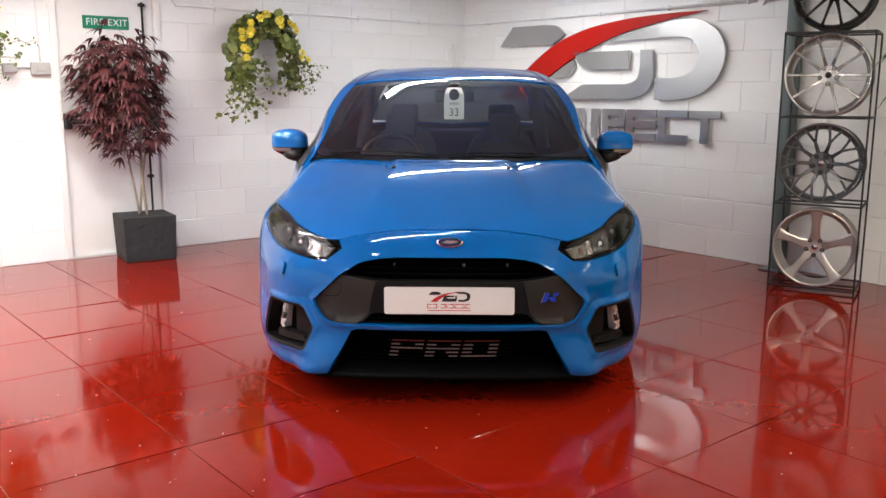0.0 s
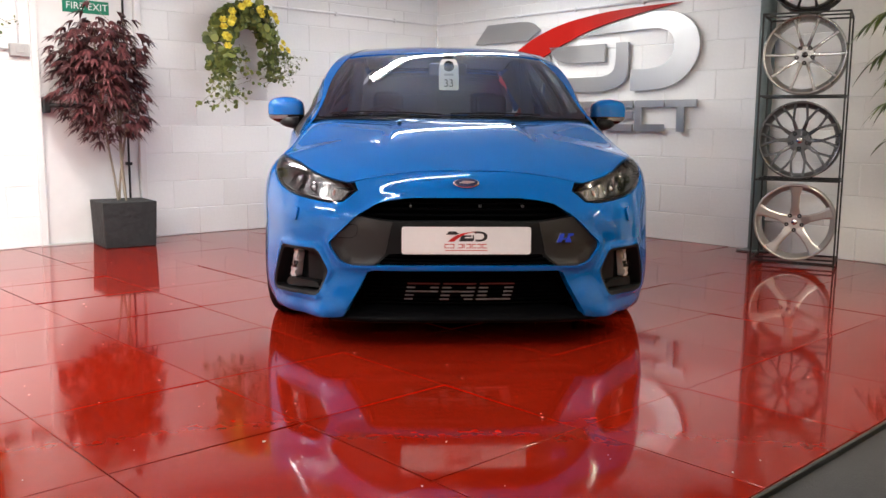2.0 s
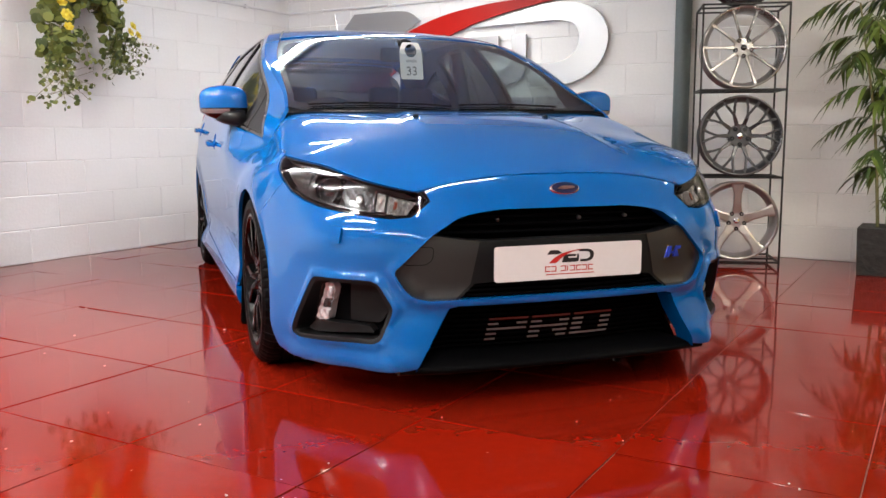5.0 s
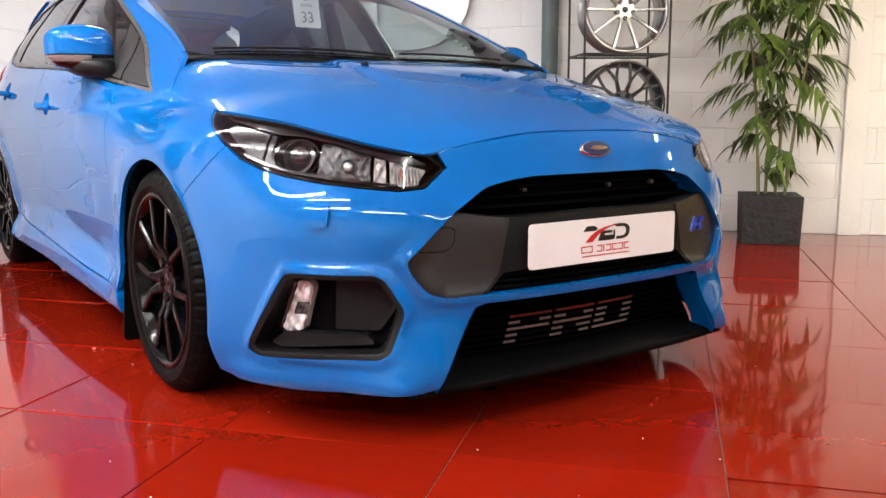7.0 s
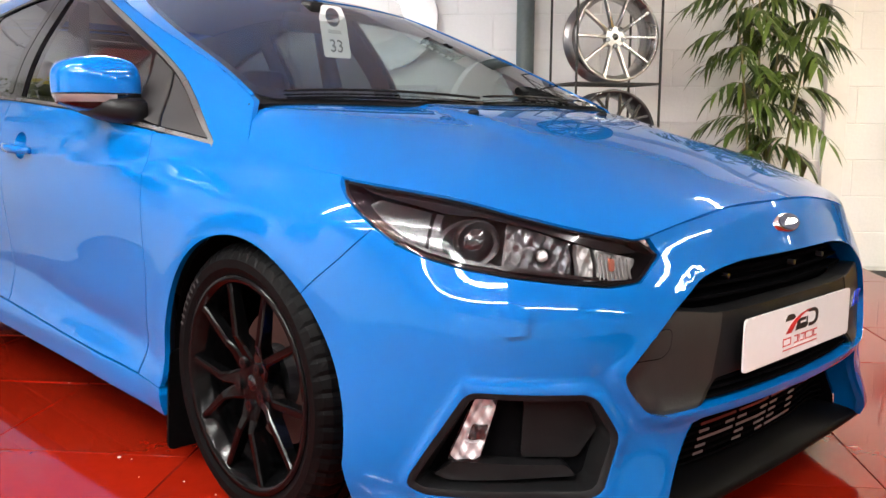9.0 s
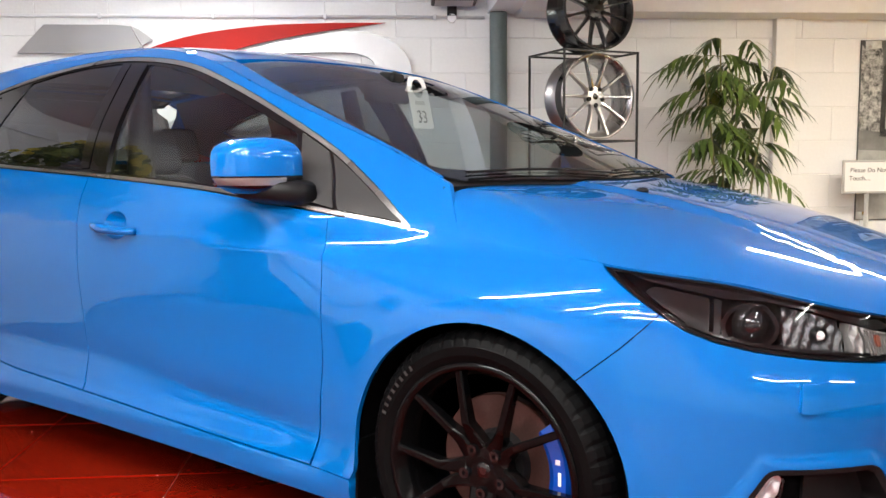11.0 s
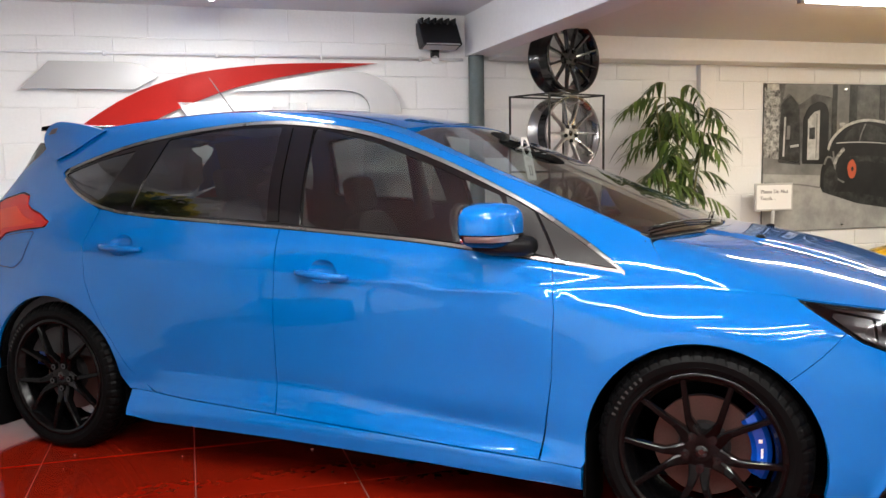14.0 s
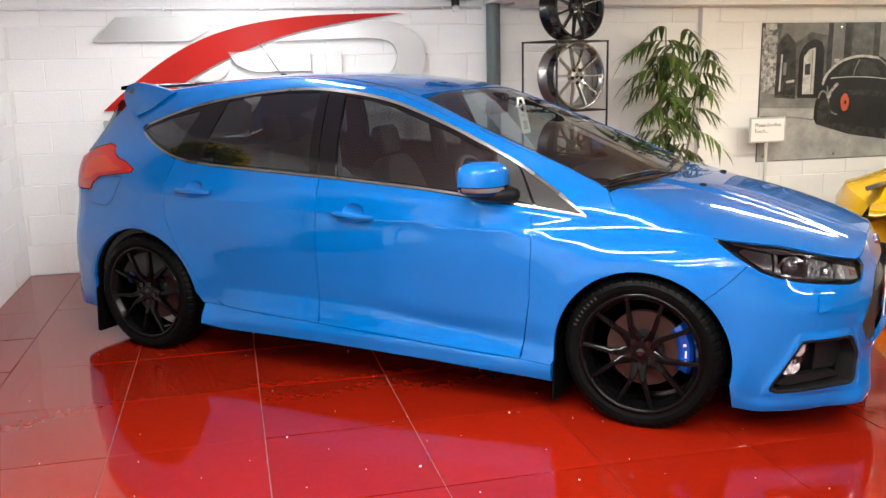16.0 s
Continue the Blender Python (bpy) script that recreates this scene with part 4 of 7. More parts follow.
_edge = pchip(EDGE_S, EDGE_Z)
bonnet_edge = [(s, crest(s, bonnet_z) if s < .45 else _edge(s)) for s in [i * s_at_y(.11) / 40 for i in range(41)]]
crest_b = pchip([p[0] for p in bonnet_edge], [p[1] for p in bonnet_edge])
_cy = [.11 + .04 * i for i in range(78)]
_cz = [crest(s_at_y(y), cabin_z, .8) for y in _cy]
crest_c = pchip(_cy, _cz)

# bonnet
half = [shell(s, z) for s, z in bonnet_edge]
bonnet_outline = [(p[0], p[1]) for p in half] + [(.775, .155), (.735, .195), (.66, .175), (.5, .125), (.3, .07), (.12, .045), (0, .04)]
bonnet = panel("bonnet", on_top(bonnet_z), mirrored(bonnet_outline), BLUE, car, cell=0.03, gap=-0.0015, lip=0.006)

# lamp outline shared by the lamp, wing and bumper
LAMP_LOW = [(1.15, .752), (1.105, .723), (1.06, .695), (1.01, .664), (.95, .642), (.87, .625), (.77, .612), (.67, .602), (.58, .594), (.515, .600)]
LAMP = [(.455, .647)] + [(s, crest_b(s) - .004) for s in (.50, .56, .64, .74, .84, .94, 1.04, 1.12, 1.185)] + LAMP_LOW

# front bumper
bumper_half = [(0, crest_b(0) - .002), (.2, crest_b(.2) - .002), (.38, crest_b(.38) - .002), (.475, crest_b(.475) - .003), (.455, .647)]
bumper_half += LAMP_LOW[::-1][0:8] + [(1.13, .630)]
bumper_half += arch(0, ARCH_R, 47, -12, 14)
bumper_half += [(1.10, .13), (1.02, .118), (.84, .116), (.66, .122), (.53, .128), (.495, .135), (.40, .318), (.37, .326), (0, .329)]
bumper = panel("front_bumper", on_both, mirrored(bumper_half), BLUE, car, holes=[resample(rounded(mirrored(GRILLE), .02), .03), rounded(FOG, .022), [(-a, b) for a, b in rounded(FOG, .022)]], cell=0.018, gap=0.0012, lip=0.02, hole_lip=0.05)

# what sits in the grille openings
back = on_both
SUR = [(0, .528), (.26, .524), (.33, .527), (.455, .545), (.575, .434), (.56, .40), (.52, .352), (.46, .338), (.375, .340), (.315, .392), (.25, .396), (0, .398)]
surround = panel("grille_surround", back, mirrored(SUR), BLACKP, car, "satin black plastic surround", cell=.03, gap=0, lip=.05, out=-.016)
CHEEK = grain(material("satin_grille_plastic", (0.020, 0.0185, 0.017), 0.42, Specular_IOR_Level=0.35), 300, 0.2, 0.15)
for g in (-1, 1):
    panel("cheek", on_side(g), rounded([(.300, .5245), (.335, .527), (.452, .543), (.571, .434), (.557, .401), (.518, .354), (.46, .3405), (.385, .342), (.330, .392)], .004), CHEEK, surround, "satin grey plastic cheek", cell=.03, gap=0, lip=.006, out=-.0135)
COVER = rounded([(-.545, .466), (-.50, .508), (-.445, .508), (-.45, .470), (-.47, .455), (-.53, .455)], .014)
panel("cover_seam", back, COVER, MESHB, surround, cell=.02, gap=-.0022, lip=0, out=-.0125)
panel("tow_cover", back, COVER, CHEEK, surround, cell=.02, gap=0, lip=.0015, out=-.0115)
panel("grille_back", back, mirrored([(0, .64), (.36, .62), (.47, .55), (.59, .434), (.47, .325), (0, .325)]), MESHB, car, "black mesh behind the grille", cell=.05, gap=0, lip=0, out=-.085)


def slat(parent, s0, z, z_t, depth, out, mat, n=18, name="slat"):
    v, f = [], []
    for i in range(n + 1):
        s = -s0 + 2 * s0 * i / n
        a, b = shell(s, z, out), shell(s, z, out - depth)
        v += [(a[0], a[1], z - z_t), (a[0], a[1], z + z_t), (b[0], b[1], z + z_t), (b[0], b[1], z - z_t)]
    for i in range(n):
        k = 4 * i
        for j in range(4):
            f.append((k + j, k + (j + 1) % 4, k + 4 + (j + 1) % 4, k + 4 + j))
    return part(name, mesh(name, v, f, mat), None, parent)


for z, s0 in ((.595, .33), (.572, .39), (.549, .42)):
    slat(car, s0, z, .0035, .03, -.045, MESHB, name="upper_slat")
for z in (.358, .372, .386):
    slat(car, .345, z, .003, .03, -.022, MESHB, name="middle_slat")
panel("radiator_cover", back, mirrored([(0, .605), (.19, .602), (.20, .56), (0, .558)]), MESHB, car, cell=.05, gap=0, lip=0, out=-.07)
for s in (-.23, .06, .24):
    q = shell(s, .585, -.04)
    part("grille_stud", lathe([(0, -.006), (.006, -.005), (.006, .01)], 8, axis="y", m=pose(*q)), GUNMETAL, car)

# lower opening with the intercooler and the splitter lip
panel("chin_back", back, mirrored([(0, .335), (.42, .325), (.53, .11), (0, .10)]), MESHB, car, "black lower air intake", cell=.05, gap=0, lip=0, out=-.155)
RED_EDGE_PAINT = material("faded_red_print", (0.085, 0.005, 0.004), 0.5)
COOLER = grain(material("worn_cooler_print", (0.22, 0.22, 0.22), 0.5, 0.4), 150, 0.3, 0.5)
cooler = panel("intercooler", back, mirrored([(0, .318), (.36, .312), (.40, .155), (0, .155)]), MESHB, car, "dark finned intercooler", cell=.04, gap=0, lip=0, out=-.125)
for k in range(9):
    slat(car, .385 + .009 * k, .310 - .0165 * k, .0028, .022, -.092, MESHB, name="lower_slat")
# worn bars printed on the fins: a faded red row over pale ones
FULL, ENDS, HEAD, TAIL = ((0, 1),), ((0, .27), (.73, 1)), ((0, .27),), ((0, .27), (.60, 1))
for (s0, s1), rows in zip(((-.246, -.106), (-.092, .053), (.068, .218)), ((FULL, ENDS, FULL, HEAD, HEAD), (FULL, ENDS, FULL, TAIL, ENDS), (FULL, ENDS, ENDS, ENDS, FULL))):
    for k, row in enumerate(rows):
        z = .2605 - .0165 * k
        for lo, hi in row:
            a, b = s0 + (s1 - s0) * lo - .004 * k, s0 + (s1 - s0) * hi - .004 * k
            panel("cooler_mark", back, [(a, z - .0034), (b, z - .0034), (b, z + .0034), (a, z + .0034)], RED_EDGE_PAINT if k == 0 else COOLER, cooler, cell=.05, gap=0, lip=0, out=-.0905)


for g in (-1, 1):
    # inner cheeks of the lower opening: painted edge, then black
    for d0, d1, mat, nm in ((.0, .075, BLUE, "chin_edge"), (.075, .18, MESHB, "chin_cheek")):
        v, f = [], []
        for i in range(9):
            u = i / 8
            s_, z_ = .395 + .105 * u, .325 - .200 * u
            v += [shell(g * s_, z_, -d0), shell(g * (s_ + .01), z_, -(d0 + d1) / 2), shell(g * (s_ + .012), z_, -d1)]
        for i in range(8):
            for j in range(2):
                f.append((3 * i + j, 3 * i + j + 1, 3 * i + 4 + j, 3 * i + 3 + j))
        part(nm, mesh(nm, v, f, mat, True), None, car)


def lip_section(s):
    """Splitter lip: its section at arc length s, from the intake floor forward, down and back under."""
    k = abs(s)
    e = step(.36, .54, k)
    x, y, z = shell(s, .16)[0], -.802 - .010 * e - .016 * (1 - (k / .54) ** 2), .106 + .010 * e
    return [(x, y + .100 - .06 * e, .172 - .035 * e), (x, y + .045 - .01 * e, .156 - .018 * e), (x, y + .008, z + .020), (x, y, z + .012), (x, y + .003, z), (x, y + .02, z - .006), (x, y + .11, z - .004)]


v, f, n = [], [], 60
for i in range(n + 1):
    v += lip_section(-.545 + 1.09 * i / n)
for i in range(n):
    for j in range(6):
        f.append((7 * i + j, 7 * i + j + 1, 7 * i + 8 + j, 7 * i + 7 + j))
part("splitter_lip", mesh("splitter_lip", v, f, LIPB, True), None, car, "black plastic splitter lip")

def facets(surf):
    """A reflector's pressed facets."""
    return lambda a, b, out=0.0: surf(a, b, out + .005 * math.sin(a * 190) * math.cos(b * 150 + a * 40))


# fog lamp pods
for g in (-1, 1):
    sv = on_side(g)
    pod = panel("fog_pod", sv, rounded(FOG, .022), MESHB, car, "black fog lamp recess", cell=.03, gap=-.004, lip=0, out=-.075)
    panel("pod_rim", sv, rounded(shrink(FOG, -.001), .022), BLACKP, pod, holes=[rounded(shrink(FOG, .013), .018)], cell=.02, gap=0.001, lip=.02, hole_lip=.075, out=-.002)
    panel("pod_floor", sv, rounded([(.64, .236), (.90, .214), (.935, .222), (.885, .254), (.66, .256)], .01), BLACKP, pod, cell=.03, gap=0, lip=.04, out=-.035)
    panel("pod_vent", sv, rounded([(.62, .392), (.745, .390), (.75, .262), (.63, .262), (.585, .316)], .01), BLACKP, pod, cell=.04, gap=0, lip=.01, out=-.060)
    LAMP_Q = rounded([(.846, .380), (.812, .378), (.803, .366), (.838, .258), (.892, .252), (.900, .262)], .010)
    lamp = panel("fog_lamp", facets(sv), LAMP_Q, FOGREF, pod, "clear fog and daytime lamp", cell=.008, gap=0, lip=.03, out=-.048)
    for k in range(3):
        z, a = .274 + .036 * k, .838 - .010 * k
        panel("reflector", facets(sv), rounded([(a + .044 - .010 * k, z - .012), (a - .002, z - .012), (a - .010, z + .018), (a + .036 - .012 * k, z + .018)], .005), REFLECTOR if k == 1 else FOGREF, lamp, cell=.007, gap=0, lip=.008, out=-.042)
    panel("lens", sv, shrink(LAMP_Q, -.002), LENS, lamp, cell=.015, gap=0, lip=.012, out=-.034)

# headlights
SMOKE = grain(material("smoked_lamp_cover", (0.006, 0.0055, 0.006), 0.12, Specular_IOR_Level=0.3), 120, 0.0, 0.2, 0.05)
DARKCHROME = grain(material("dark_chrome", (0.035, 0.034, 0.035), 0.2, 0.8), 60, 0.05, 0.15, 0.05)


AMBERBULB = material("amber_bulb", (0.16, 0.035, 0.015), 0.3)


def oval(s, z, a, b, n=28):
    return [(s + a * math.cos(2 * math.pi * i / n), z + b * math.sin(2 * math.pi * i / n)) for i in range(n)]


def lamp_box(g):
    sv = on_side(g)
    outline = rounded(LAMP, .008, 3)
    head = panel("headlight", sv, outline, MESHB, car, "clear headlight with dark housing", cell=.02, gap=.001, lip=.0, out=-.075)
    panel("bezel", sv, outline, LIPB, head, holes=[shrink(outline, .0065)], cell=.02, gap=.002, lip=.075, hole_lip=.02, out=-.0045)
    panel("eyebrow", sv, rounded([(.50, .652)] + [(s, crest_b(s) - .010) for s in (.56, .66, .76, .86, .96, 1.06, 1.14)] + [(1.09, .755), (.99, .735), (.93, .722), (.84, .717), (.74, .700), (.62, .668), (.56, .652)], .008), SMOKE, head, "smoked upper cover", cell=.02, gap=0, lip=.03, out=-.013)
    panel("side_pocket", sv, rounded([(.960, .722), (1.075, .744), (1.095, .735), (1.05, .703), (1.0, .672), (.962, .658)], .008), DARKCHROME, head, "dark chrome side panel", cell=.02, gap=0, lip=.02, out=-.022)
    panel("trim_post", sv, rounded([(.934, .718), (.950, .722), (.953, .658), (.940, .650)], .004), DARKCHROME, head, cell=.02, gap=0, lip=.02, out=-.020)
    # projector in its oval surround
    panel("projector_rim", sv, oval(.872, .669, .066, .043), GLOSSB, head, "gloss black oval rim", holes=[oval(.872, .669, .056, .0365)], cell=.015, gap=0, lip=.03, hole_lip=.03, out=-.020)
    for s, z, r, glassy in ((.866, .668, .038, LENSDARK), (.716, .648, .014, CLEARLENS)):
        q = Vector(shell(g * s, z, -.055 if r > .03 else -.046))
        m = Matrix.Translation(q) @ Vector((g * .62, -1, 0.05)).to_track_quat("Z", "Y").to_matrix().to_4x4()
        part("lamp_ring", lathe([(r, 0), (r, .026), (r * 1.06, .028), (r * 1.14, .024), (r * 1.17, .0)], 32, axis="z", m=m), DARKCHROME, head, smooth=True)
        part("projector", lathe([(r, .0), (r * .96, .012), (r * .72, .024), (r * .38, .031), (0, .033)], 32, axis="z", m=m), glassy, head, smooth=True)
    for name, pts, mat, dep in (("main_reflector", [(.650, .674), (.745, .697), (.792, .704), (.800, .624), (.650, .606)], REFLECTOR, -.030),
                                ("divider", [(.608, .663), (.640, .671), (.642, .606), (.608, .603)], INDLENS, -.016),
                                ("indicator", [(.502, .640), (.600, .661), (.600, .604), (.535, .602)], INDLENS, -.018)):
        panel(name, facets(sv), rounded(pts, .006), mat, head, cell=.0075, gap=.001, lip=.025, out=dep)
    for k in range(9):
        s0 = .528 + .0085 * k
        panel("rib", sv, [(s0, .607), (s0 + .0025, .607), (s0 + .0025, .642 + .0016 * k), (s0, .640 + .0016 * k)], INDLENS, head, cell=.012, gap=0, lip=.004, out=-.010)
    panel("bulb", sv, rounded([(.566, .622), (.578, .622), (.574, .646), (.562, .644)], .005), AMBERBULB, head, "amber bulb", cell=.01, gap=0, lip=.006, out=-.006)
    panel("lower_trim", sv, [(s + .0, z + .010) for s, z in LAMP_LOW[3:9]] + [(s, z + .016) for s, z in LAMP_LOW[3:9][::-1]], GLOSSB, head, cell=.02, gap=0, lip=.02, out=-.012)
    panel("lens", sv, outline, LENS, head, "clear lens", cell=.02, gap=.002, lip=.004)
    return head


for g in (-1, 1):
    lamp_box(g)

# ---- sides ----
SILL_TOP = [(2.24, .300), (1.92, .284), (1.44, .268), (.88, .246), (.50, .230), (.36, .226)]
sill_f = pchip([p[0] for p in SILL_TOP[::-1]], [p[1] for p in SILL_TOP[::-1]])


def side(g):
    sv = on_side(g)
    # front wing
    wing = [(s_at_y(.11), crest_b(s_at_y(.11)) + .0035)] + [(s, crest_b(s)) for s in (1.5, 1.42, 1.34, 1.26, 1.195)]
    wing += [(1.185, .775)] + LAMP_LOW[:3] + [(1.13, .630)]
    wing += arch(0, ARCH_R, 47, 188, 28)
    wing += Y((.36, .226), (.50, .230), (.465, .50), (.455, .72), (.475, .866), (.36, .856), (.262, .8515))
    panel("front_wing", sv, wing, BLUE, car, cell=.026, gap=.0009)
    cups = []
    for yc, zc in ((1.305, .814), (2.245, .883)):
        cups.append((s_at_y(yc), zc, [(s_at_y(yc + .058 * math.cos(a)), zc + .043 * math.sin(a)) for a in [2 * math.pi * i / 28 for i in range(28)]]))
    # doors
    fd = Y(*[(y, dlo_low_f(y) - .004) for y in (.49, .7, .95, 1.2, 1.4, 1.513)], (1.51, .80), (1.528, .59), (1.535, .38), (1.525, .272), *[(y, sill_f(y) + .002) for y in (1.3, 1.1, .88, .7, .505)], (.465, .50), (.455, .72), (.475, .868))
    panel("front_door", sv, fd, BLUE, car, cell=.02, holes=[cups[0][2]], hole_lip=0)
    rd = Y(*[(y, dlo_low_f(y) - .004) for y in (1.516, 1.7, 1.9, 2.12, 2.3, 2.405)], (2.45, .893), (2.437, .742), (2.40, .65), (2.352, .552), (2.24, .382), (2.18, .33), (2.11, .295), *[(y, sill_f(y) + .002) for y in (1.95, 1.75, 1.53)], (1.535, .38), (1.528, .59), (1.51, .80))
    panel("rear_door", sv, rd, BLUE, car, cell=.02, holes=[cups[1][2]], hole_lip=0)
    # sill skirt
    sk = Y((.36, .225), *[(y, sill_f(y)) for y in (.5, .7, .88, 1.1, 1.3, 1.5, 1.75, 1.95, 2.1, 2.235)], (2.235, .20), (2.1, .185), (1.5, .185), (.9, .172), (.36, .150))
    panel("side_skirt", sv, sk, BLUE, car, cell=.03, lip=.05)
    # roof rail, pillars and rear quarter as one pressing
    q = [(s_at_y(.115), crest_b(s_at_y(.11)) + .004)] + [(s_at_y(y), z - .002) for y, z in zip(_cy[2:], _cz[2:]) if y < 2.9]
    q += Y((2.97, crest_c(2.97) - .01)) + [(4.50, 1.255), (4.64, 1.17), (4.70, 1.037), (4.58, 1.065), (4.44, 1.089), (4.372, 1.077), (4.345, 1.040), (4.298, 1.019), (4.225, 1.002), (4.152, .968), (4.17, .943), (4.30, .930), (4.437, .911), (4.50, .870), (4.515, .840), (4.62, .838), (4.72, .80), (4.74, .55)]
    q += [(s_at_y(3.05), .45)] + [p for p in arch(AXLE_R, ARCH_R + .012, 4, 172, 26, sx=-1.0)]
    q += Y((2.245, .30), (2.13, .296), (2.24, .382), (2.352, .552), (2.40, .65), (2.437, .742), (2.45, .893), (2.41, 1.02))
    q += Y((2.62, 1.103), (2.735, 1.172), *strip_top(2.72, .26, 40, .001))
    panel("side_frame", sv, q, BLUE, car, cell=.03, gap=.0008)
    panel("pillar_joint", sv, Y((.118, .822), (.118, .845), (.19, .853), (.262, .862), (.262, .838), (.19, .832)), BLUE, car, cell=.02, gap=0, lip=0, out=-.0008)
    FLAP = rounded([(4.225, .926), (4.30, .80), (4.363, .762), (4.557, .773), (4.59, .830), (4.508, .832), (4.492, .862), (4.434, .903), (4.30, .922)], .02)
    flap = panel("fuel_flap", sv, FLAP, BLUE, car, cell=.03, gap=.0025, lip=.003, out=.0022)
    panel("flap_seal", sv, FLAP, RUBBER, flap, cell=.03, gap=-.001, lip=0, out=.0012)
    tail = panel("tail_lamp", sv, rounded([(4.155, .967), (4.225, 1.0), (4.298, 1.017), (4.345, 1.038), (4.372, 1.075), (4.44, 1.085), (4.58, 1.06), (4.73, 1.01), (4.73, .842), (4.62, .840), (4.515, .842), (4.50, .872), (4.437, .913), (4.30, .932), (4.17, .945)], .010), REDLENS, car, "red tail lamp", cell=.025, gap=.003, lip=.02, out=.004)
    panel("lamp_band", sv, rounded([(4.23, .965), (4.33, .99), (4.42, 1.03), (4.58, 1.01), (4.62, .90), (4.53, .90), (4.46, .935), (4.30, .950)], .010), AMBER, tail, cell=.025, gap=0, lip=.002, out=.0055)
    # window frame, glass and trim strips
    dlo = Y(*strip_top(.25, 2.73, 34, -.001), *strip_low(2.73, .25, 34, .001))
    fg = rounded(Y((.625, .925), (.69, 1.080), (.92, 1.176), (1.20, 1.272), (1.37, 1.312), (1.487, 1.330), (1.425, .972), (1.14, .957), (.79, .928)), .012)
    rg = rounded(Y((1.58, .985), (1.645, 1.346), (1.86, 1.344), (2.02, 1.330), (2.185, 1.305), (2.25, 1.024), (2.12, 1.010), (1.85, .998)), .012)
    qg = rounded(Y((2.335, 1.262), (2.415, 1.052), (2.60, 1.112), (2.71, 1.166), (2.53, 1.222)), .012)
    frame_ob = panel("window_frame", sv, dlo, GLOSSB, car, "gloss black window surround", holes=[fg, rg, qg], cell=.03, gap=0, lip=.02, hole_lip=.012, out=-.004)
    panel("front_glass", sv, shrink(fg, -.006), SIDEGLASS, frame_ob, "lightly tinted glass", cell=.05, gap=0, lip=0, out=-.008).visible_shadow = False
    panel("rear_glass", sv, shrink(rg, -.006), PRIVACY, frame_ob, "dark privacy glass", cell=.05, gap=0, lip=0, out=-.008).visible_shadow = False
    panel("quarter_glass", sv, shrink(qg, -.006), PRIVACY, frame_ob, "dark privacy glass", cell=.05, gap=0, lip=0, out=-.008).visible_shadow = False
    panel("trim_strip", sv, Y(*strip_top(.25, 2.70, 40, .0), *strip_top(2.70, .25, 40, -.013)), DARKSATIN, frame_ob, "satin metal trim", cell=.03, gap=0, lip=.004, out=.0005)
    panel("trim_strip", sv, Y(*strip_low(2.70, .25, 40, .008), *strip_low(.25, 2.70, 40, -.001)), SATIN, frame_ob, "satin metal trim", cell=.03, gap=0, lip=.004, out=.0005)
    panel("pillar_trim", sv, Y((1.524, .985), (1.590, 1.340), (1.643, 1.344), (1.578, .985)), GLOSSB, frame_ob, cell=.03, gap=.002, lip=.004, out=.001)
    panel("pillar_trim", sv, Y((1.427, .972), (1.490, 1.332), (1.586, 1.340), (1.520, .980)), GLOSSB, frame_ob, cell=.03, gap=.002, lip=.004, out=.001)
    panel("corner_trim", sv, rounded(Y((.27, .852), (.335, .893), (.44, .956), (.558, 1.023), (.456, .880)), .006), CORNER, frame_ob, cell=.03, gap=.0008, lip=.004, out=.001)
    panel("mirror_patch", sv, rounded(Y((.468, .882), (.570, 1.028), (.672, 1.082), (.615, .915)), .006), CORNER, frame_ob, cell=.03, gap=.0008, lip=.004, out=.001)
    lin = Y((.30, .87), *[(y, crest_c(y) - .012) for y in [.36 + .1 * i for i in range(27)]], (3.0, 1.06), (2.80, 1.0), (2.62, .95), (2.2, .93), (1.5, .90), (.5, .85))
    panel("pillar_lining", sv, lin, DASH, car, holes=[shrink(fg, -.012), shrink(rg, -.012), shrink(qg, -.008)], cell=.05, gap=0, lip=0, out=-.035)
    # handles
    for y0, y1, z0, z1 in ((1.195, 1.415, .800, .812), (2.135, 2.355, .872, .878)):
        pts = []
        for i in range(9):
            u = i / 8
            p = shell(g * s_at_y(y0 + (y1 - y0) * u), z0 + (z1 - z0) * u, .006 + .030 * math.sin(math.pi * min(max(u, .0), 1)) ** .5)
            pts.append(p)
        hb = bmesh.new()
        rings = []
        for i, p in enumerate(pts):
            k = .7 + .3 * math.sin(math.pi * i / 8)
            rings.append([hb.verts.new((p[0] + dx * g, p[1], p[2] + dz * k)) for dx, dz in ((.006, -.013), (.009, 0), (.006, .013), (-.004, .014), (-.007, 0), (-.004, -.014))])
        for a, b in zip(rings, rings[1:]):
            for j in range(6):
                hb.faces.new((a[j], a[(j + 1) % 6], b[(j + 1) % 6], b[j]))
        hb.faces.new(rings[0])
        hb.faces.new(rings[-1])
        bmesh.ops.recalc_face_normals(hb, faces=hb.faces[:])
        hd = part("door_handle", hb, BLUE, car, smooth=True)
        sc, zc, cup = cups[0 if y0 < 2 else 1]

        def bowl(a, b, out=0.0, sc=sc, zc=zc):
            r2 = ((a - sc) / .058) ** 2 + ((b - zc) / .043) ** 2
            return shell(g * a, b, out - .026 * max(0.0, 1 - r2) ** .7)
        panel("handle_cup", bowl, cup, BLUE, hd, cell=.012, gap=-.0005, lip=0)
    # door mirror
    bm = bmesh.new()
    bmesh.ops.create_uvsphere(bm, u_segments=32, v_segments=20, radius=1)
    for w in bm.verts:
        c = w.co.copy()
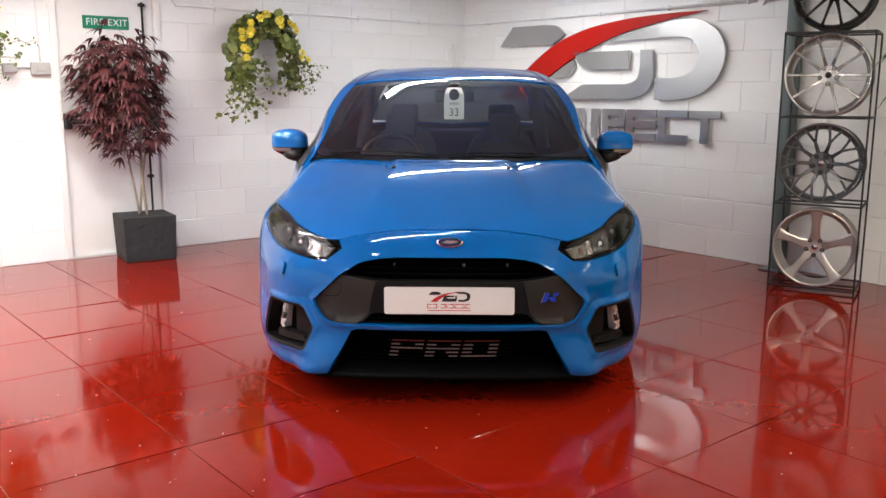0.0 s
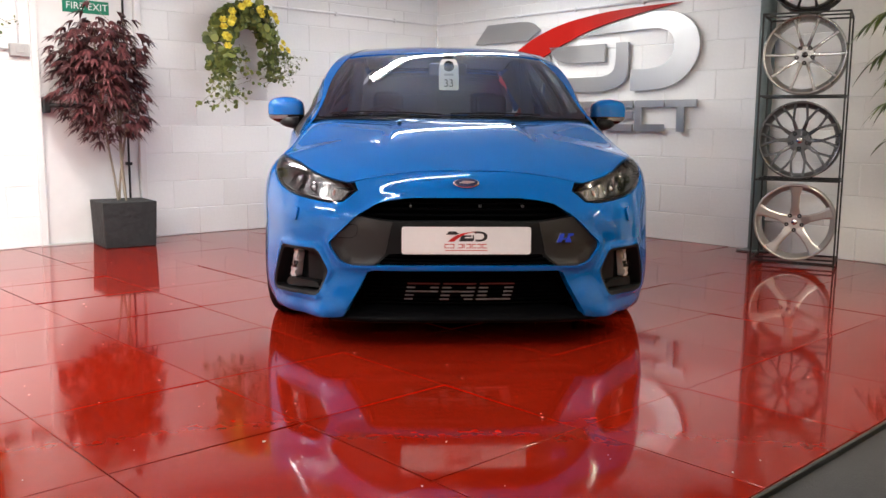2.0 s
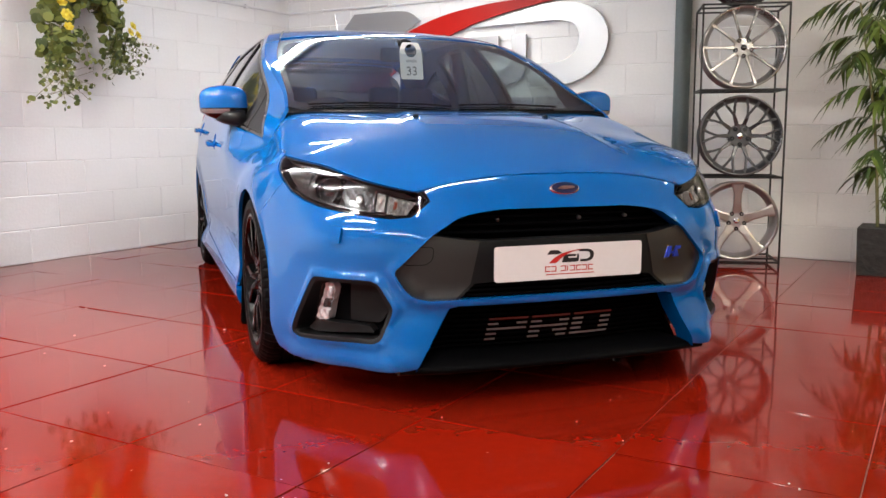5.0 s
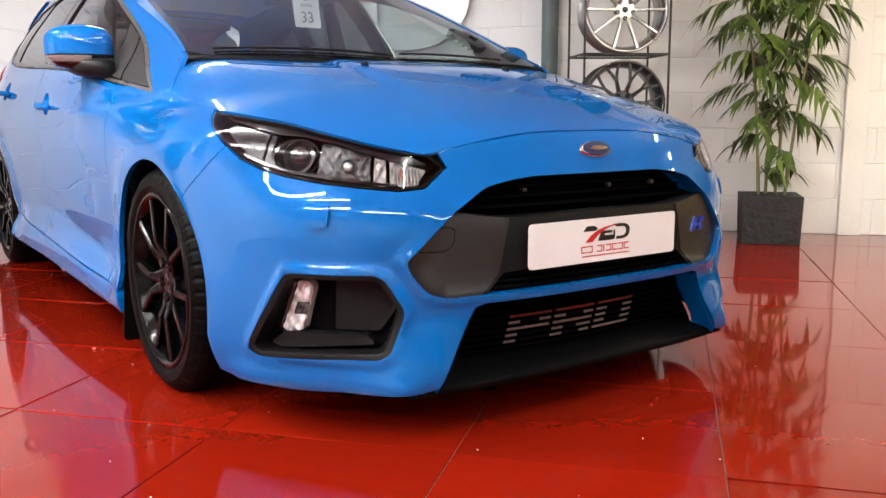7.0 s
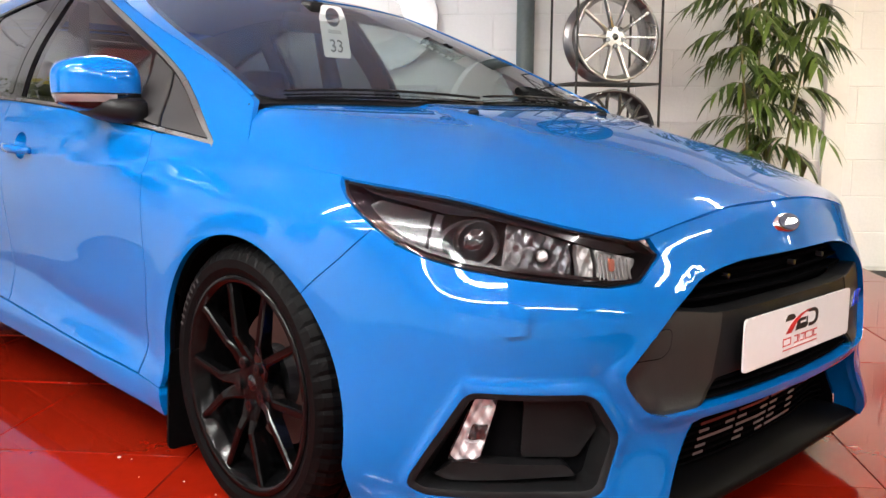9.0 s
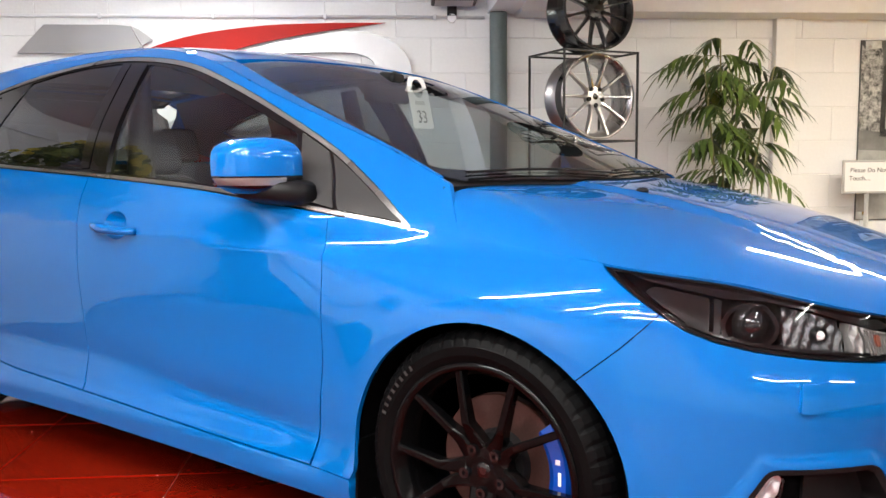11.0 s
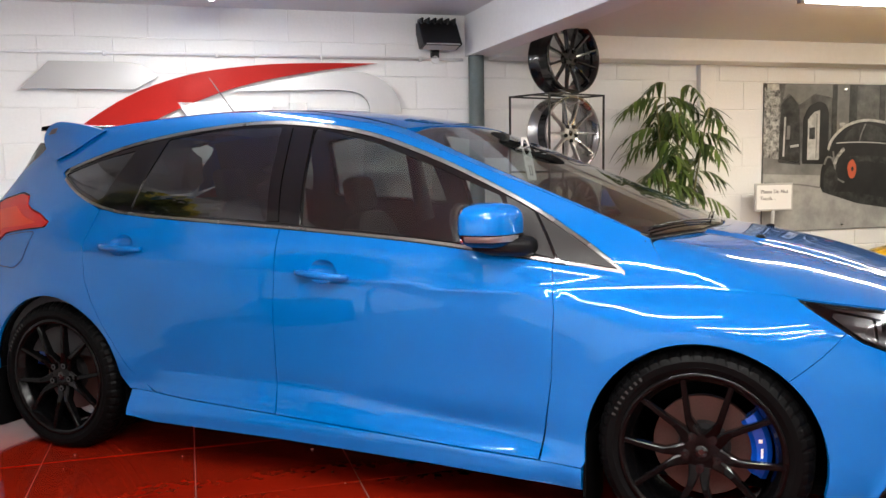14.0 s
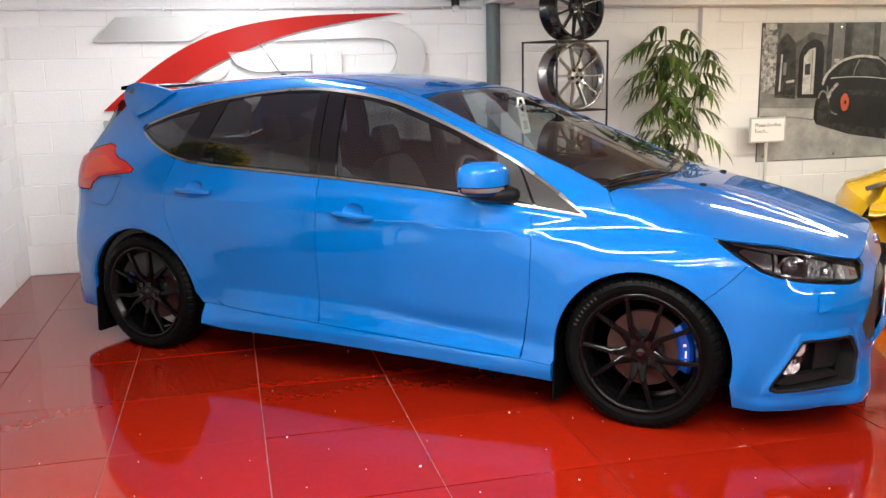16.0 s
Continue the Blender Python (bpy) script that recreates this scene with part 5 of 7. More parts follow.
        for ax in range(3):
            c[ax] = math.copysign(abs(c[ax]) ** .58, c[ax])
        taper = 1 - .20 * max(c.x, 0) 
        w.co = Vector((c.x * .101, c.y * .088 * taper + .018 * c.x, c.z * .077 * taper + .006 * c.x))
    mc = Vector((.911, .664, .988))
    m = Matrix.Translation((g * mc.x, mc.y, mc.z)) @ Matrix.Diagonal((g, 1, 1, 1))
    low = bm.copy()
    bmesh.ops.bisect_plane(bm, geom=bm.verts[:] + bm.edges[:] + bm.faces[:], plane_co=(0, 0, -.022), plane_no=(0, 0, 1), clear_inner=True)
    bmesh.ops.bisect_plane(low, geom=low.verts[:] + low.edges[:] + low.faces[:], plane_co=(0, 0, -.0225), plane_no=(0, 0, 1), clear_outer=True)
    ind = low.copy()
    for co, no in (((0, 0, -.026), (0, 0, -1)), ((0, 0, -.045), (0, 0, 1)), ((-.02, 0, 0), (1, 0, 0)), ((0, .05, 0), (0, -1, 0))):
        bmesh.ops.bisect_plane(ind, geom=ind.verts[:] + ind.edges[:] + ind.faces[:], plane_co=co, plane_no=no, clear_inner=True)
    for b in (bm, low):
        bmesh.ops.transform(b, matrix=m, verts=b.verts[:])
        bmesh.ops.recalc_face_normals(b, faces=b.faces[:])
    mir = part("door_mirror", bm, BLUE, car, "blue capped door mirror", smooth=True)
    part("lower_cap", low, GLOSSB, mir, "gloss black lower cap", smooth=True)
    part("mirror_face", box(-.078, .082, .056, .072, -.052, .056, .012, 3), CHROME, mir, "mirror glass", m=m)
    bmesh.ops.transform(ind, matrix=m @ Matrix.Scale(1.012, 4), verts=ind.verts[:])
    bmesh.ops.recalc_face_normals(ind, faces=ind.faces[:])
    part("indicator", ind, INDLENS, mir, "clear indicator strip", smooth=True)
    foot = bmesh.new()
    rows = []
    for fx, fy, fz, hy, hz in ((.03, .0, -.058, .055, .018), (.0, -.025, -.062, .075, .028), (-.04, -.04, -.066, .085, .034), (-.08, -.05, -.068, .088, .036)):
        rows.append([foot.verts.new((fx, fy + hy * math.copysign(abs(math.cos(a)) ** .6, math.cos(a)), fz + hz * math.copysign(abs(math.sin(a)) ** .6, math.sin(a)))) for a in [2 * math.pi * i / 16 for i in range(16)]])
    for a, b in zip(rows, rows[1:]):
        for k in range(16):
            foot.faces.new((a[k], a[(k + 1) % 16], b[(k + 1) % 16], b[k]))
    foot.faces.new(rows[0])
    foot.faces.new(rows[-1])
    bmesh.ops.transform(foot, matrix=m, verts=foot.verts[:])
    bmesh.ops.recalc_face_normals(foot, faces=foot.faces[:])
    part("mirror_foot", foot, BLACKP, mir, smooth=True)


for g in (-1, 1):
    side(g)

# wheel houses and the dark floor under the car
for g in (-1, 1):
    for cy in (0.0, AXLE_R):
        bm = bmesh.new()
        prev = None
        for i in range(25):
            a = math.radians(-15 + 210 * i / 24)
            r = ARCH_R + .012
            row = [bm.verts.new((g * x, cy - r * math.cos(a), WHEEL_Z - .01 + r * math.sin(a))) for x in (.865, .56)]
            if prev:
                bm.faces.new((prev[0], prev[1], row[1], row[0]))
            prev = row
        part("wheel_housing", bm, MESHB, car, smooth=True)
        flap = prism(rounded([(.90, .04), (.66, .04), (.66, .30), (.885, .30)], .02), -.004, .004)
        part("mud_flap", flap, RUBBER, car, m=Matrix(((g, 0, 0, 0), (0, 0, 1, cy + ARCH_R + .002), (0, 1, 0, .02), (0, 0, 0, 1))))
    part("inner_liner", panel_mesh("inner_liner", on_side(g), Y((.42, .24), (.5, .86), (1.5, .93), (2.4, .98), (2.30, .5), (2.12, .25)), DASH, cell=.06, gap=0, lip=0, out=-.07), None, car)
part("underbody", prism([(-.50, -.62), (.50, -.62), (.72, -.36), (.72, 3.05), (-.72, 3.05), (-.72, -.36)], .17, .20), MESHB, car)

# dark lining of the boot
for g in (-1, 1):
    panel("boot_lining", on_side(g), [(s_at_y(2.36), .40), (ARC, .40), (ARC, 1.0), (4.72, 1.0), (s_at_y(2.60), 1.02), (s_at_y(2.36), .98)], DASH, car, cell=.08, gap=0, lip=0, out=-.055)

# rear end
rear_half = [(ARC, 1.0)] + [(s, 1.02) for s in (5.3, 5.0)] + [(4.74, 1.01), (4.735, .84), (4.63, .836), (4.72, .80), (4.74, .55), (s_at_y(3.05), .45), (s_at_y(2.995), .36), (s_at_y(3.0), .20), (4.7, .18), (5.2, .20), (ARC, .22)]
for g in (-1, 1):
    panel("rear_bumper", on_side(g), rear_half, BLUE, car, cell=.045)
hatch = [(ARC, 1.0), (5.0, 1.02), (4.75, 1.03), (s_at_y(3.17), 1.10), (s_at_y(3.13), 1.24), (4.75, 1.31), (ARC, 1.325)]
for g in (-1, 1):
    panel("tailgate", on_side(g), hatch, BACKGLASS, car, "tinted tailgate glass", cell=.05, out=-.01, lip=0).visible_shadow = False

# roof and windscreen
edge = []
for y, z in zip(_cy, _cz):
    p = shell(s_at_y(y), z)
    edge.append((p[0], p[1]))
def edge_at(y, d=0.0):
    return float(np.interp(y, [e[1] for e in edge], [e[0] for e in edge])) - d
def band(y):
    """Width of the painted strip between the side and the screen or roof joint."""
    return .012 + .055 * step(.25, 1.15, y)


roof_half = [(0, 1.075), (.2, 1.082), (.4, 1.098), (edge_at(1.12, band(1.12)), 1.12)] + [(edge_at(y, band(y)), y) for y in [1.20 + .08 * i for i in range(20)]] + [(.5, 2.90), (0, 2.93)]
panel("roof", on_top(cabin_z), mirrored(roof_half), BLUE, car, cell=.035, gap=.002, lip=.02)
for g in (-1, 1):
    ys = [.22 + .08 * i for i in range(32)]
    strip = [(g * edge_at(y, .0), y) for y in ys] + [(g * edge_at(y, band(y)), y) for y in reversed(ys)]
    panel("roof_side", on_top(cabin_z), strip, BLUE, car, cell=.03, gap=.0005, lip=.006)
    gut = [(g * edge_at(y, band(y) + .004), y) for y in [1.12 + .08 * i for i in range(21)]] + [(g * edge_at(y, band(y) - .004), y) for y in [2.72 - .08 * i for i in range(21)]]
    panel("roof_joint", on_top(cabin_z), gut, BLACKP, car, "black roof joint strip", cell=.03, gap=0, lip=.003, out=.0015)
ws_half = [(0, .05), (.3, .08), (.5, .135), (.66, .185), (edge_at(.24, .012), .235)] + [(edge_at(y, band(y) + .002), y) for y in [.3 + .06 * i for i in range(14)]] + [(.4, 1.094), (.2, 1.078), (0, 1.071)]
ws = panel("windscreen", on_top(cabin_z), mirrored(ws_half), SCREEN, car, "clear raked windscreen", cell=.05, gap=0, lip=0, out=-.003)
ws.visible_shadow = False
inner_ws = rounded(mirrored([(0, .078), (.3, .108), (.5, .162), (edge_at(.28, .035), .275)] + [(edge_at(y, band(y) + .025), y) for y in [.36 + .06 * i for i in range(11)]] + [(edge_at(1.02, band(1.02) + .04), 1.02), (.4, 1.035), (0, 1.02)]), .03)
panel("black_border", on_top(cabin_z), mirrored(ws_half), GLOSSB, ws, "black screen border", holes=[inner_ws], cell=.03, gap=.0, lip=0, out=-.0055)
cowl = mirrored([(0, .045), (.3, .072), (.5, .128), (.66, .178), (.73, .200), (.70, .222), (.66, .205), (.5, .155), (.3, .10), (0, .07)])
panel("cowl", on_top(lambda x, y: screen_z(x, y) - .012), cowl, BLACKP, car, "black wiper cowl", cell=.03, gap=0, lip=.02)
for (x0, y0), (x1, y1) in (((-.06, .068), (-.62, .196)), ((.44, .126), (-.02, .080))):
    w = [(x0 + (x1 - x0) * i / 12, y0 + (y1 - y0) * i / 12) for i in range(13)]
    bld = part("wiper", tube([(x, y, cabin_z(x, y) + .008) for x, y in w], [.0035] * 13, sides=6), BLACKP, car, smooth=True)
    part("blade", tube([(x, y + .012, cabin_z(x, y + .012) + .003) for x, y in w], .0025, sides=6), RUBBER, bld)
for x in (-.272, .272):
    y = -.115
    nz = bmesh.new()
    bmesh.ops.create_uvsphere(nz, u_segments=12, v_segments=8, radius=1)
    bmesh.ops.transform(nz, matrix=pose(x, y, bonnet_z(x, y) + .002) @ Matrix.Diagonal((.011, .018, .009, 1)), verts=nz.verts[:])
    part("washer_jet", nz, BLACKP, car, smooth=True)
for g in (-1, 1):
    panel("washer_cover", on_side(g), rounded([(.793, .512), (.745, .515), (.741, .566), (.786, .573)], .008), BLUE, car, cell=.015, gap=0, lip=.010, out=.0095)

# badge, plate
q = shell(0, .680, 0)
tilt = pose(0, q[1] - .004, .680, 62, 0, 0)
bd = part("badge", lathe([(.0, .006), (.9, .005), (1.0, .0), (1.0, -.01)], 36, axis="z", m=Matrix.Diagonal((.054, .022, 1, 1))), CHROME, car, "oval chrome badge", smooth=True, m=tilt)
part("badge_field", lathe([(.0, .0075), (.86, .0068), (.88, .004)], 36, axis="z", m=Matrix.Diagonal((.054, .022, 1, 1))), OVAL, bd, "dark blue oval field")
part("badge_mark", prism(rounded([(-.032, -.004), (-.01, .006), (.03, .004), (.034, -.002), (.0, -.007)], .004), .007, .0082), CHROME, bd)
plate_y = -.861
pl = part("number_plate", prism(rounded([(-.26, -.0555), (.26, -.0555), (.26, .0555), (-.26, .0555)], .012), 0, .004), PLATE, car, "white show plate with a dealer mark", m=pose(0, plate_y, .452, 90, 0, 0))
def ink(outline, mat, per=3, z=.0046):
    return part("plate_mark", prism(smooth_outline([p if len(p) == 2 else p for p in outline], per), .004, z), mat, pl)
ink([(-.082, .024, 0), (-.071, .037, 0), (-.045, .037), (-.030, .028, 0), (-.043, .024, 0)], INK)
ink([(-.075, -.004, 0), (-.055, .013), (-.025, .027), (.01, .034), (.045, .037, 0), (.005, .029), (-.025, .016), (-.050, -.004, 0)], REDINK, z=.0050)
ink([(-.020, .022, 0), (.020, .022, 0), (.020, .015, 0), (-.008, .015, 0), (-.006, .010, 0), (.024, .010, 0), (.024, .022, 0), (.030, .022, 0), (.030, .002), (.022, -.003, 0), (-.030, -.003, 0)], INK)
ink([(.020, .037, 0), (.060, .037), (.080, .029), (.084, .017), (.078, .003), (.060, -.003), (.036, -.003, 0), (.036, .005, 0), (.058, .005), (.070, .012), (.068, .025), (.056, .029), (.036, .029, 0)], INK)
# plain strokes in place of the small red line of print
x = -.088
for k, wdt in enumerate((.018, .018, 0, .019, .006, .019, .018, .018, .018)):
    if wdt:
        h0, h1, b = -.031, -.013, .0032
        c = [(x, h0), (x + wdt, h0), (x + wdt, h0 + b), (x + b, h0 + b), (x + b, h1 - b), (x + wdt, h1 - b), (x + wdt, h1), (x, h1)]
        if wdt < .01:
            c = [(x, h0), (x + b, h0), (x + b, h1), (x, h1)]
        elif k % 2:
            c = [(2 * x + wdt - p, q_) for p, q_ in c][::-1]
        part("plate_mark", prism(c, .004, .0045), REDINK, pl)
    x += (wdt or .008) + .0035
part("plate_mark", box(-.085, .085, -.041, -.038, .004, .0044), REDINK, pl)
rs = part("badge_rs", prism([(-.032, -.018), (-.018, .018), (.0, .018), (-.006, .0), (.012, .0), (.018, .018), (.040, .018), (.036, .008), (.022, .006), (.030, -.018), (.006, -.018), (.008, -.008), (-.008, -.006), (-.014, -.018)], 0, .006), BLUEINK, car, "blue and chrome model badge", m=pose(.402, shell(.405, .459, -.010)[1], .459, 90, 0, 9))
part("badge_edge", prism([(-.036, -.021), (-.021, .021), (-.014, .021), (-.030, -.021)], 0, .004), CHROME, rs)

panel("tailgate_top", on_top(lambda x, y: roof_z(x, y) - .006), mirrored([(0, 2.90), (.50, 2.87), (.55, 3.02), (.42, 3.16), (0, 3.20)]), GLOSSB, car, "black tailgate top", cell=.06, gap=0, lip=.01)

# rear spoiler and aerial
spo = bmesh.new()
rings = []
for i in range(17):
    x = -.52 + 1.04 * i / 16
    k = abs(x) / .57
    y0, z0 = 2.70 + .02 * (1 - k), roof_z(x * .95, 2.72) + .016
    y1, z1 = 3.08 - .02 * k, 1.392 - .006 * k
    rings.append([spo.verts.new(c) for c in ((x, y0 + .16, z1 + .004), (x, (y0 + y1) / 2 + .1, z1 + .008), (x, y1, z1), (x, y1 + .004, z1 - .020), (x, (y0 + y1) / 2 + .1, z1 - .016), (x, y0 + .16, z1 - .014))])
for a, b in zip(rings, rings[1:]):
    for j in range(6):
        spo.faces.new((a[j], a[(j + 1) % 6], b[(j + 1) % 6], b[j]))
bmesh.ops.recalc_face_normals(spo, faces=spo.faces[:])
sp = part("rear_spoiler", spo, GLOSSB, car, "blue rear spoiler with dark blade", smooth=True)
for g in (-1, 1):
    fin = smooth_outline([(s_at_y(3.14), 1.392, 0), (s_at_y(3.03), 1.406), (s_at_y(2.88), 1.398), (s_at_y(2.68), 1.372), (s_at_y(2.57), 1.352, 0), (s_at_y(2.64), 1.312), (s_at_y(2.72), 1.264), (s_at_y(2.83), 1.226, 0), (s_at_y(2.93), 1.262), (s_at_y(3.06), 1.322), (s_at_y(3.14), 1.368, 0)], 4)
    ob = panel("end_plate", on_side(g), fin, BLUE, sp, "blue spoiler end plate", cell=.02, gap=0, lip=.03, out=.016)
    panel("plate_mark", on_side(g), [(s_at_y(2.975), 1.352), (s_at_y(3.055), 1.345), (s_at_y(3.045), 1.372), (s_at_y(2.985), 1.378)], INK, ob, cell=.02, gap=0, lip=0, out=.0165)
aer = part("aerial", tube([(-.0, 2.30, roof_z(0, 2.30) - .01), (-.0, 2.33, roof_z(0, 2.33) + .012)], [.02, .010], sides=10), BLACKP, car, smooth=True)
part("rod", tube([(0, 2.325, roof_z(0, 2.33)), (0, 2.49, 1.625)], [.0045, .0025], sides=8), SATIN, aer)

# ---- wheels ----
def blade(bm, path, widths, x_out, x_in):
    """A spoke: a bevelled bar along (r, angle) points, between two depths given at each point."""
    n = len(path)
    pts = [Vector((r * math.cos(a), r * math.sin(a))) for r, a in path]
    rings = []
    for i, p in enumerate(pts):
        t = (pts[min(i + 1, n - 1)] - pts[max(i - 1, 0)]).normalized()
        s = Vector((-t.y, t.x)) * widths[i] / 2
        o, k = x_out[i], x_in[i]
        sec = [(o - .004, -1.0), (o, -.62), (o, .62), (o - .004, 1.0), (k, .8), (k, -.8)]
        rings.append([bm.verts.new((d, p.x + s.x * w, p.y + s.y * w)) for d, w in sec])
    fs = []
    for a, b in zip(rings, rings[1:]):
        for j in range(6):
            fs.append(bm.faces.new((a[j], a[(j + 1) % 6], b[(j + 1) % 6], b[j])))
    fs += [bm.faces.new(rings[0]), bm.faces.new(rings[-1])]
    bmesh.ops.recalc_face_normals(bm, faces=fs)


def rim_barrel(R, w, lip=.012):
    return lathe([(R - .022, -w), (R, -w), (R, -w + .012), (R - .016, -w + .025), (R - .03, -w * .55), (R - .03, -.05), (R - .014, -.022), (R - .002, -.014), (R + .004, -.006), (R + .003, 0), (R - lip, -.001), (R - lip - .004, -.012), (R - .026, -.024), (R - .036, -.05), (R - .036, -w * .55), (R - .022, -w)], 64)


def wheel_parts(root, style, R, mat, cap_mat, deep=.03):
    """Spokes, hub, nuts and cap of one wheel, its outer face towards +x."""
    tip, hub = R - .016, -deep
    if style in ("five_y", "ten", "twelve"):
        pairs = 5 if style != "twelve" else 6
        for k in range(pairs):
            base = 2 * math.pi * k / pairs + math.pi / 2
            for sgn in (-1, 1):
                bm = bmesh.new()
                if style == "five_y":
                    a0, a1, a2 = base + sgn * .30, base + sgn * .43, base + sgn * .315
                    blade(bm, [(.048, a0), (.085, a1), (.112, base + sgn * .425), (tip, a2)], [.040, .030, .021, .018], [hub + .004, hub + .012, hub + .022, -.006], [hub - .03, hub - .025, hub - .012, -.030])
                else:
                    h = math.pi / pairs / 2
                    blade(bm, [(.05, base + sgn * h * .9), (.11, base + sgn * h), (R * .72, base + sgn * h), (tip, base + sgn * h)], [.026, .016, .014, .022], [hub, hub + .014, hub + .02, -.008], [hub - .03, hub - .02, hub - .012, -.03])
                part("spoke", bm, mat, root, smooth=False)
    elif style == "mesh":
        for k in range(10):
            base = 2 * math.pi * k / 10
            bm = bmesh.new()
            blade(bm, [(.06, base), (R * .55, base)], [.028, .019], [hub, hub + .02], [hub - .03, hub - .005])
            for sgn in (-1, 1):
                blade(bm, [(R * .54, base), (R * .75, base + sgn * .10), (tip, base + sgn * .17)], [.016, .015, .019], [hub + .02, hub + .024, -.008], [hub - .005, hub, -.03])
            part("spoke", bm, mat, root)
    elif style == "star":
        for k in range(5):
            base = 2 * math.pi * k / 5 + math.pi / 2
            bm = bmesh.new()
            blade(bm, [(.045, base), (.10, base), (R * .7, base), (tip, base)], [.072, .050, .052, .085], [hub + .006, hub + .016, hub + .022, -.006], [hub - .03, hub - .02, hub - .01, -.035])
            part("spoke", bm, mat, root)
    r_hub = .062 if style != "mesh" else .075
    part("hub", lathe([(0, hub + .004), (.03, hub + .004), (r_hub * .9, hub + .003), (r_hub, hub - .004), (r_hub, hub - .035), (0, hub - .035)], 30), mat, root, smooth=False)
    for k in range(5):
        a = 2 * math.pi * k / 5 + math.pi / 2 + math.pi / 5
        part("wheel_nut", lathe([(0, .002), (.005, .002), (.0055, .012), (.0125, .012), (.0150, .0)], 12, m=pose(hub, .050 * math.cos(a), .052 * math.sin(a))), GLOSSB, root)
    cap = part("centre_cap", lathe([(0, .007), (.015, .0065), (.021, .003), (.022, -.004)], 24, m=pose(hub, 0, 0)), cap_mat, root, smooth=True)
    return cap


def tyre_bm(R, Rt, w):
    """Tyre with grooves and cut shoulders."""
    prof = [(R - .004, -.014), (R + .004, -.004), (R + .02, .003), (Rt - .035, .004), (Rt - .018, -.006), (Rt - .006, -.022), (Rt, -.038)]
    for c in (.075, .118, .16):
        prof += [(Rt, -c + .006), (Rt - .007, -c + .005), (Rt - .007, -c - .005), (Rt, -c - .006)]
    prof += [(Rt, -w + .038), (Rt - .006, -w + .022), (Rt - .018, -w + .006), (Rt - .035, -w - .004), (R + .02, -w - .003), (R - .004, -w + .014)]
    own = bmesh.new()
    seg, rings = 216, []
    for r, a in prof:
        ring = []
        for k in range(seg):
            rr = r
            if k % 4 == 0 and r > Rt - .020 and (a > -.070 or a < -w + .070):
                rr = r - .0035
            ring.append(own.verts.new((a, rr * math.cos(2 * math.pi * k / seg), rr * math.sin(2 * math.pi * k / seg))))
        rings.append(ring)
    for a, b in zip(rings, rings[1:]):
        for k in range(seg):
            own.faces.new((a[k], a[(k + 1) % seg], b[(k + 1) % seg], b[k]))
    bmesh.ops.recalc_face_normals(own, faces=own.faces[:])
    return own


CAPRED = material("cap_emblem", (0.02, 0.003, 0.003), 0.5, Specular_IOR_Level=0.2)
TYRE_R, RIM_R, FACE = .320, .246, .888


def car_wheel(g, cy, turn, front):
    root = part("wheel", rim_barrel(RIM_R, .215), RIMB, car, "satin black forged wheel", smooth=True, m=pose(g * FACE, cy, WHEEL_Z + .002, turn, 0, 0 if g > 0 else 180))
    cap = wheel_parts(root, "five_y", RIM_R, RIMB, GLOSSB)
    part("cap_emblem", lathe([(0, .0082), (.008, .0078), (.009, .006)], 16, m=pose(-.03, 0, 0)), CAPRED, cap, "dark red emblem")
    tb = tyre_bm(RIM_R, TYRE_R, .235)
    spin = pose(0, 0, 0, turn, 0, 0)
    for w in tb.verts:
        q = spin @ w.co
        if q.z < -WHEEL_Z - .002 + .001:
            q.z = -WHEEL_Z - .002 + .001
            w.co = spin.inverted() @ q
    part("tyre", tb, RUBBER, root, "black low-profile tyre")
    for k in range(8):
        a = math.radians(-20 + 4.2 * k)
        part("tyre_mark", box(.0040, .0048, -.0035, .0035, -.006, .006), shade_mark, root, m=pose(0, 0, 0, -turn + 60 + math.degrees(a), 0, 0) @ pose(0, 0, RIM_R + .034))
    part("brake_disc", lathe([(.05, -.10), (.156, -.10), (.158, -.104), (.158, -.122), (.156, -.126), (.05, -.126)], 48), DISC, root, "brake disc tinted red by the floor's reflection", smooth=False)
    part("disc_bell", lathe([(0, -.078), (.074, -.078), (.08, -.10)], 30), BLACKM, root)
    ca = math.radians(8 if front else 150)
    bm = bmesh.new()
    rings = []
    n = 12
    for i in range(n + 1):
        a = ca + (.56 if front else .36) * (2 * i / n - 1)
        e = 1 - .35 * (abs(i / n - .5) * 2) ** 4
        # angles run from the car's front over the top
        rings.append([bm.verts.new((x, -r * math.cos(a) if g > 0 else r * math.cos(a), r * math.sin(a))) for x, r in ((-.078 - .02 * (1 - e), .140), (-.066 - .02 * (1 - e), .156), (-.066 - .02 * (1 - e), .186), (-.088, .199), (-.15, .199), (-.15, .135))])
    for a, b in zip(rings, rings[1:]):
        for j in range(6):
            bm.faces.new((a[j], a[(j + 1) % 6], b[(j + 1) % 6], b[j]))
    bm.faces.new(rings[0])
    bm.faces.new(rings[-1])
    bmesh.ops.recalc_face_normals(bm, faces=bm.faces[:])
    cal = part("brake_caliper", bm, CALIPER, root, "blue brake caliper", m=pose(0, 0, 0, -turn, 0, 0))
    # a round mark and a short bar of pale print on the caliper
    if front:
        for k, (w, h) in enumerate(((.011, .011), (.007, .030))):
            a = ca + .10 - .22 * k
            part("caliper_mark", box(-.0005, .0005, -w / 2, w / 2, -h / 2, h / 2), PAPER, cal, m=pose(-.0655, (-1 if g > 0 else 1) * .171 * math.cos(a), .171 * math.sin(a)))
    return root


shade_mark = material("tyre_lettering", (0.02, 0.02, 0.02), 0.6)
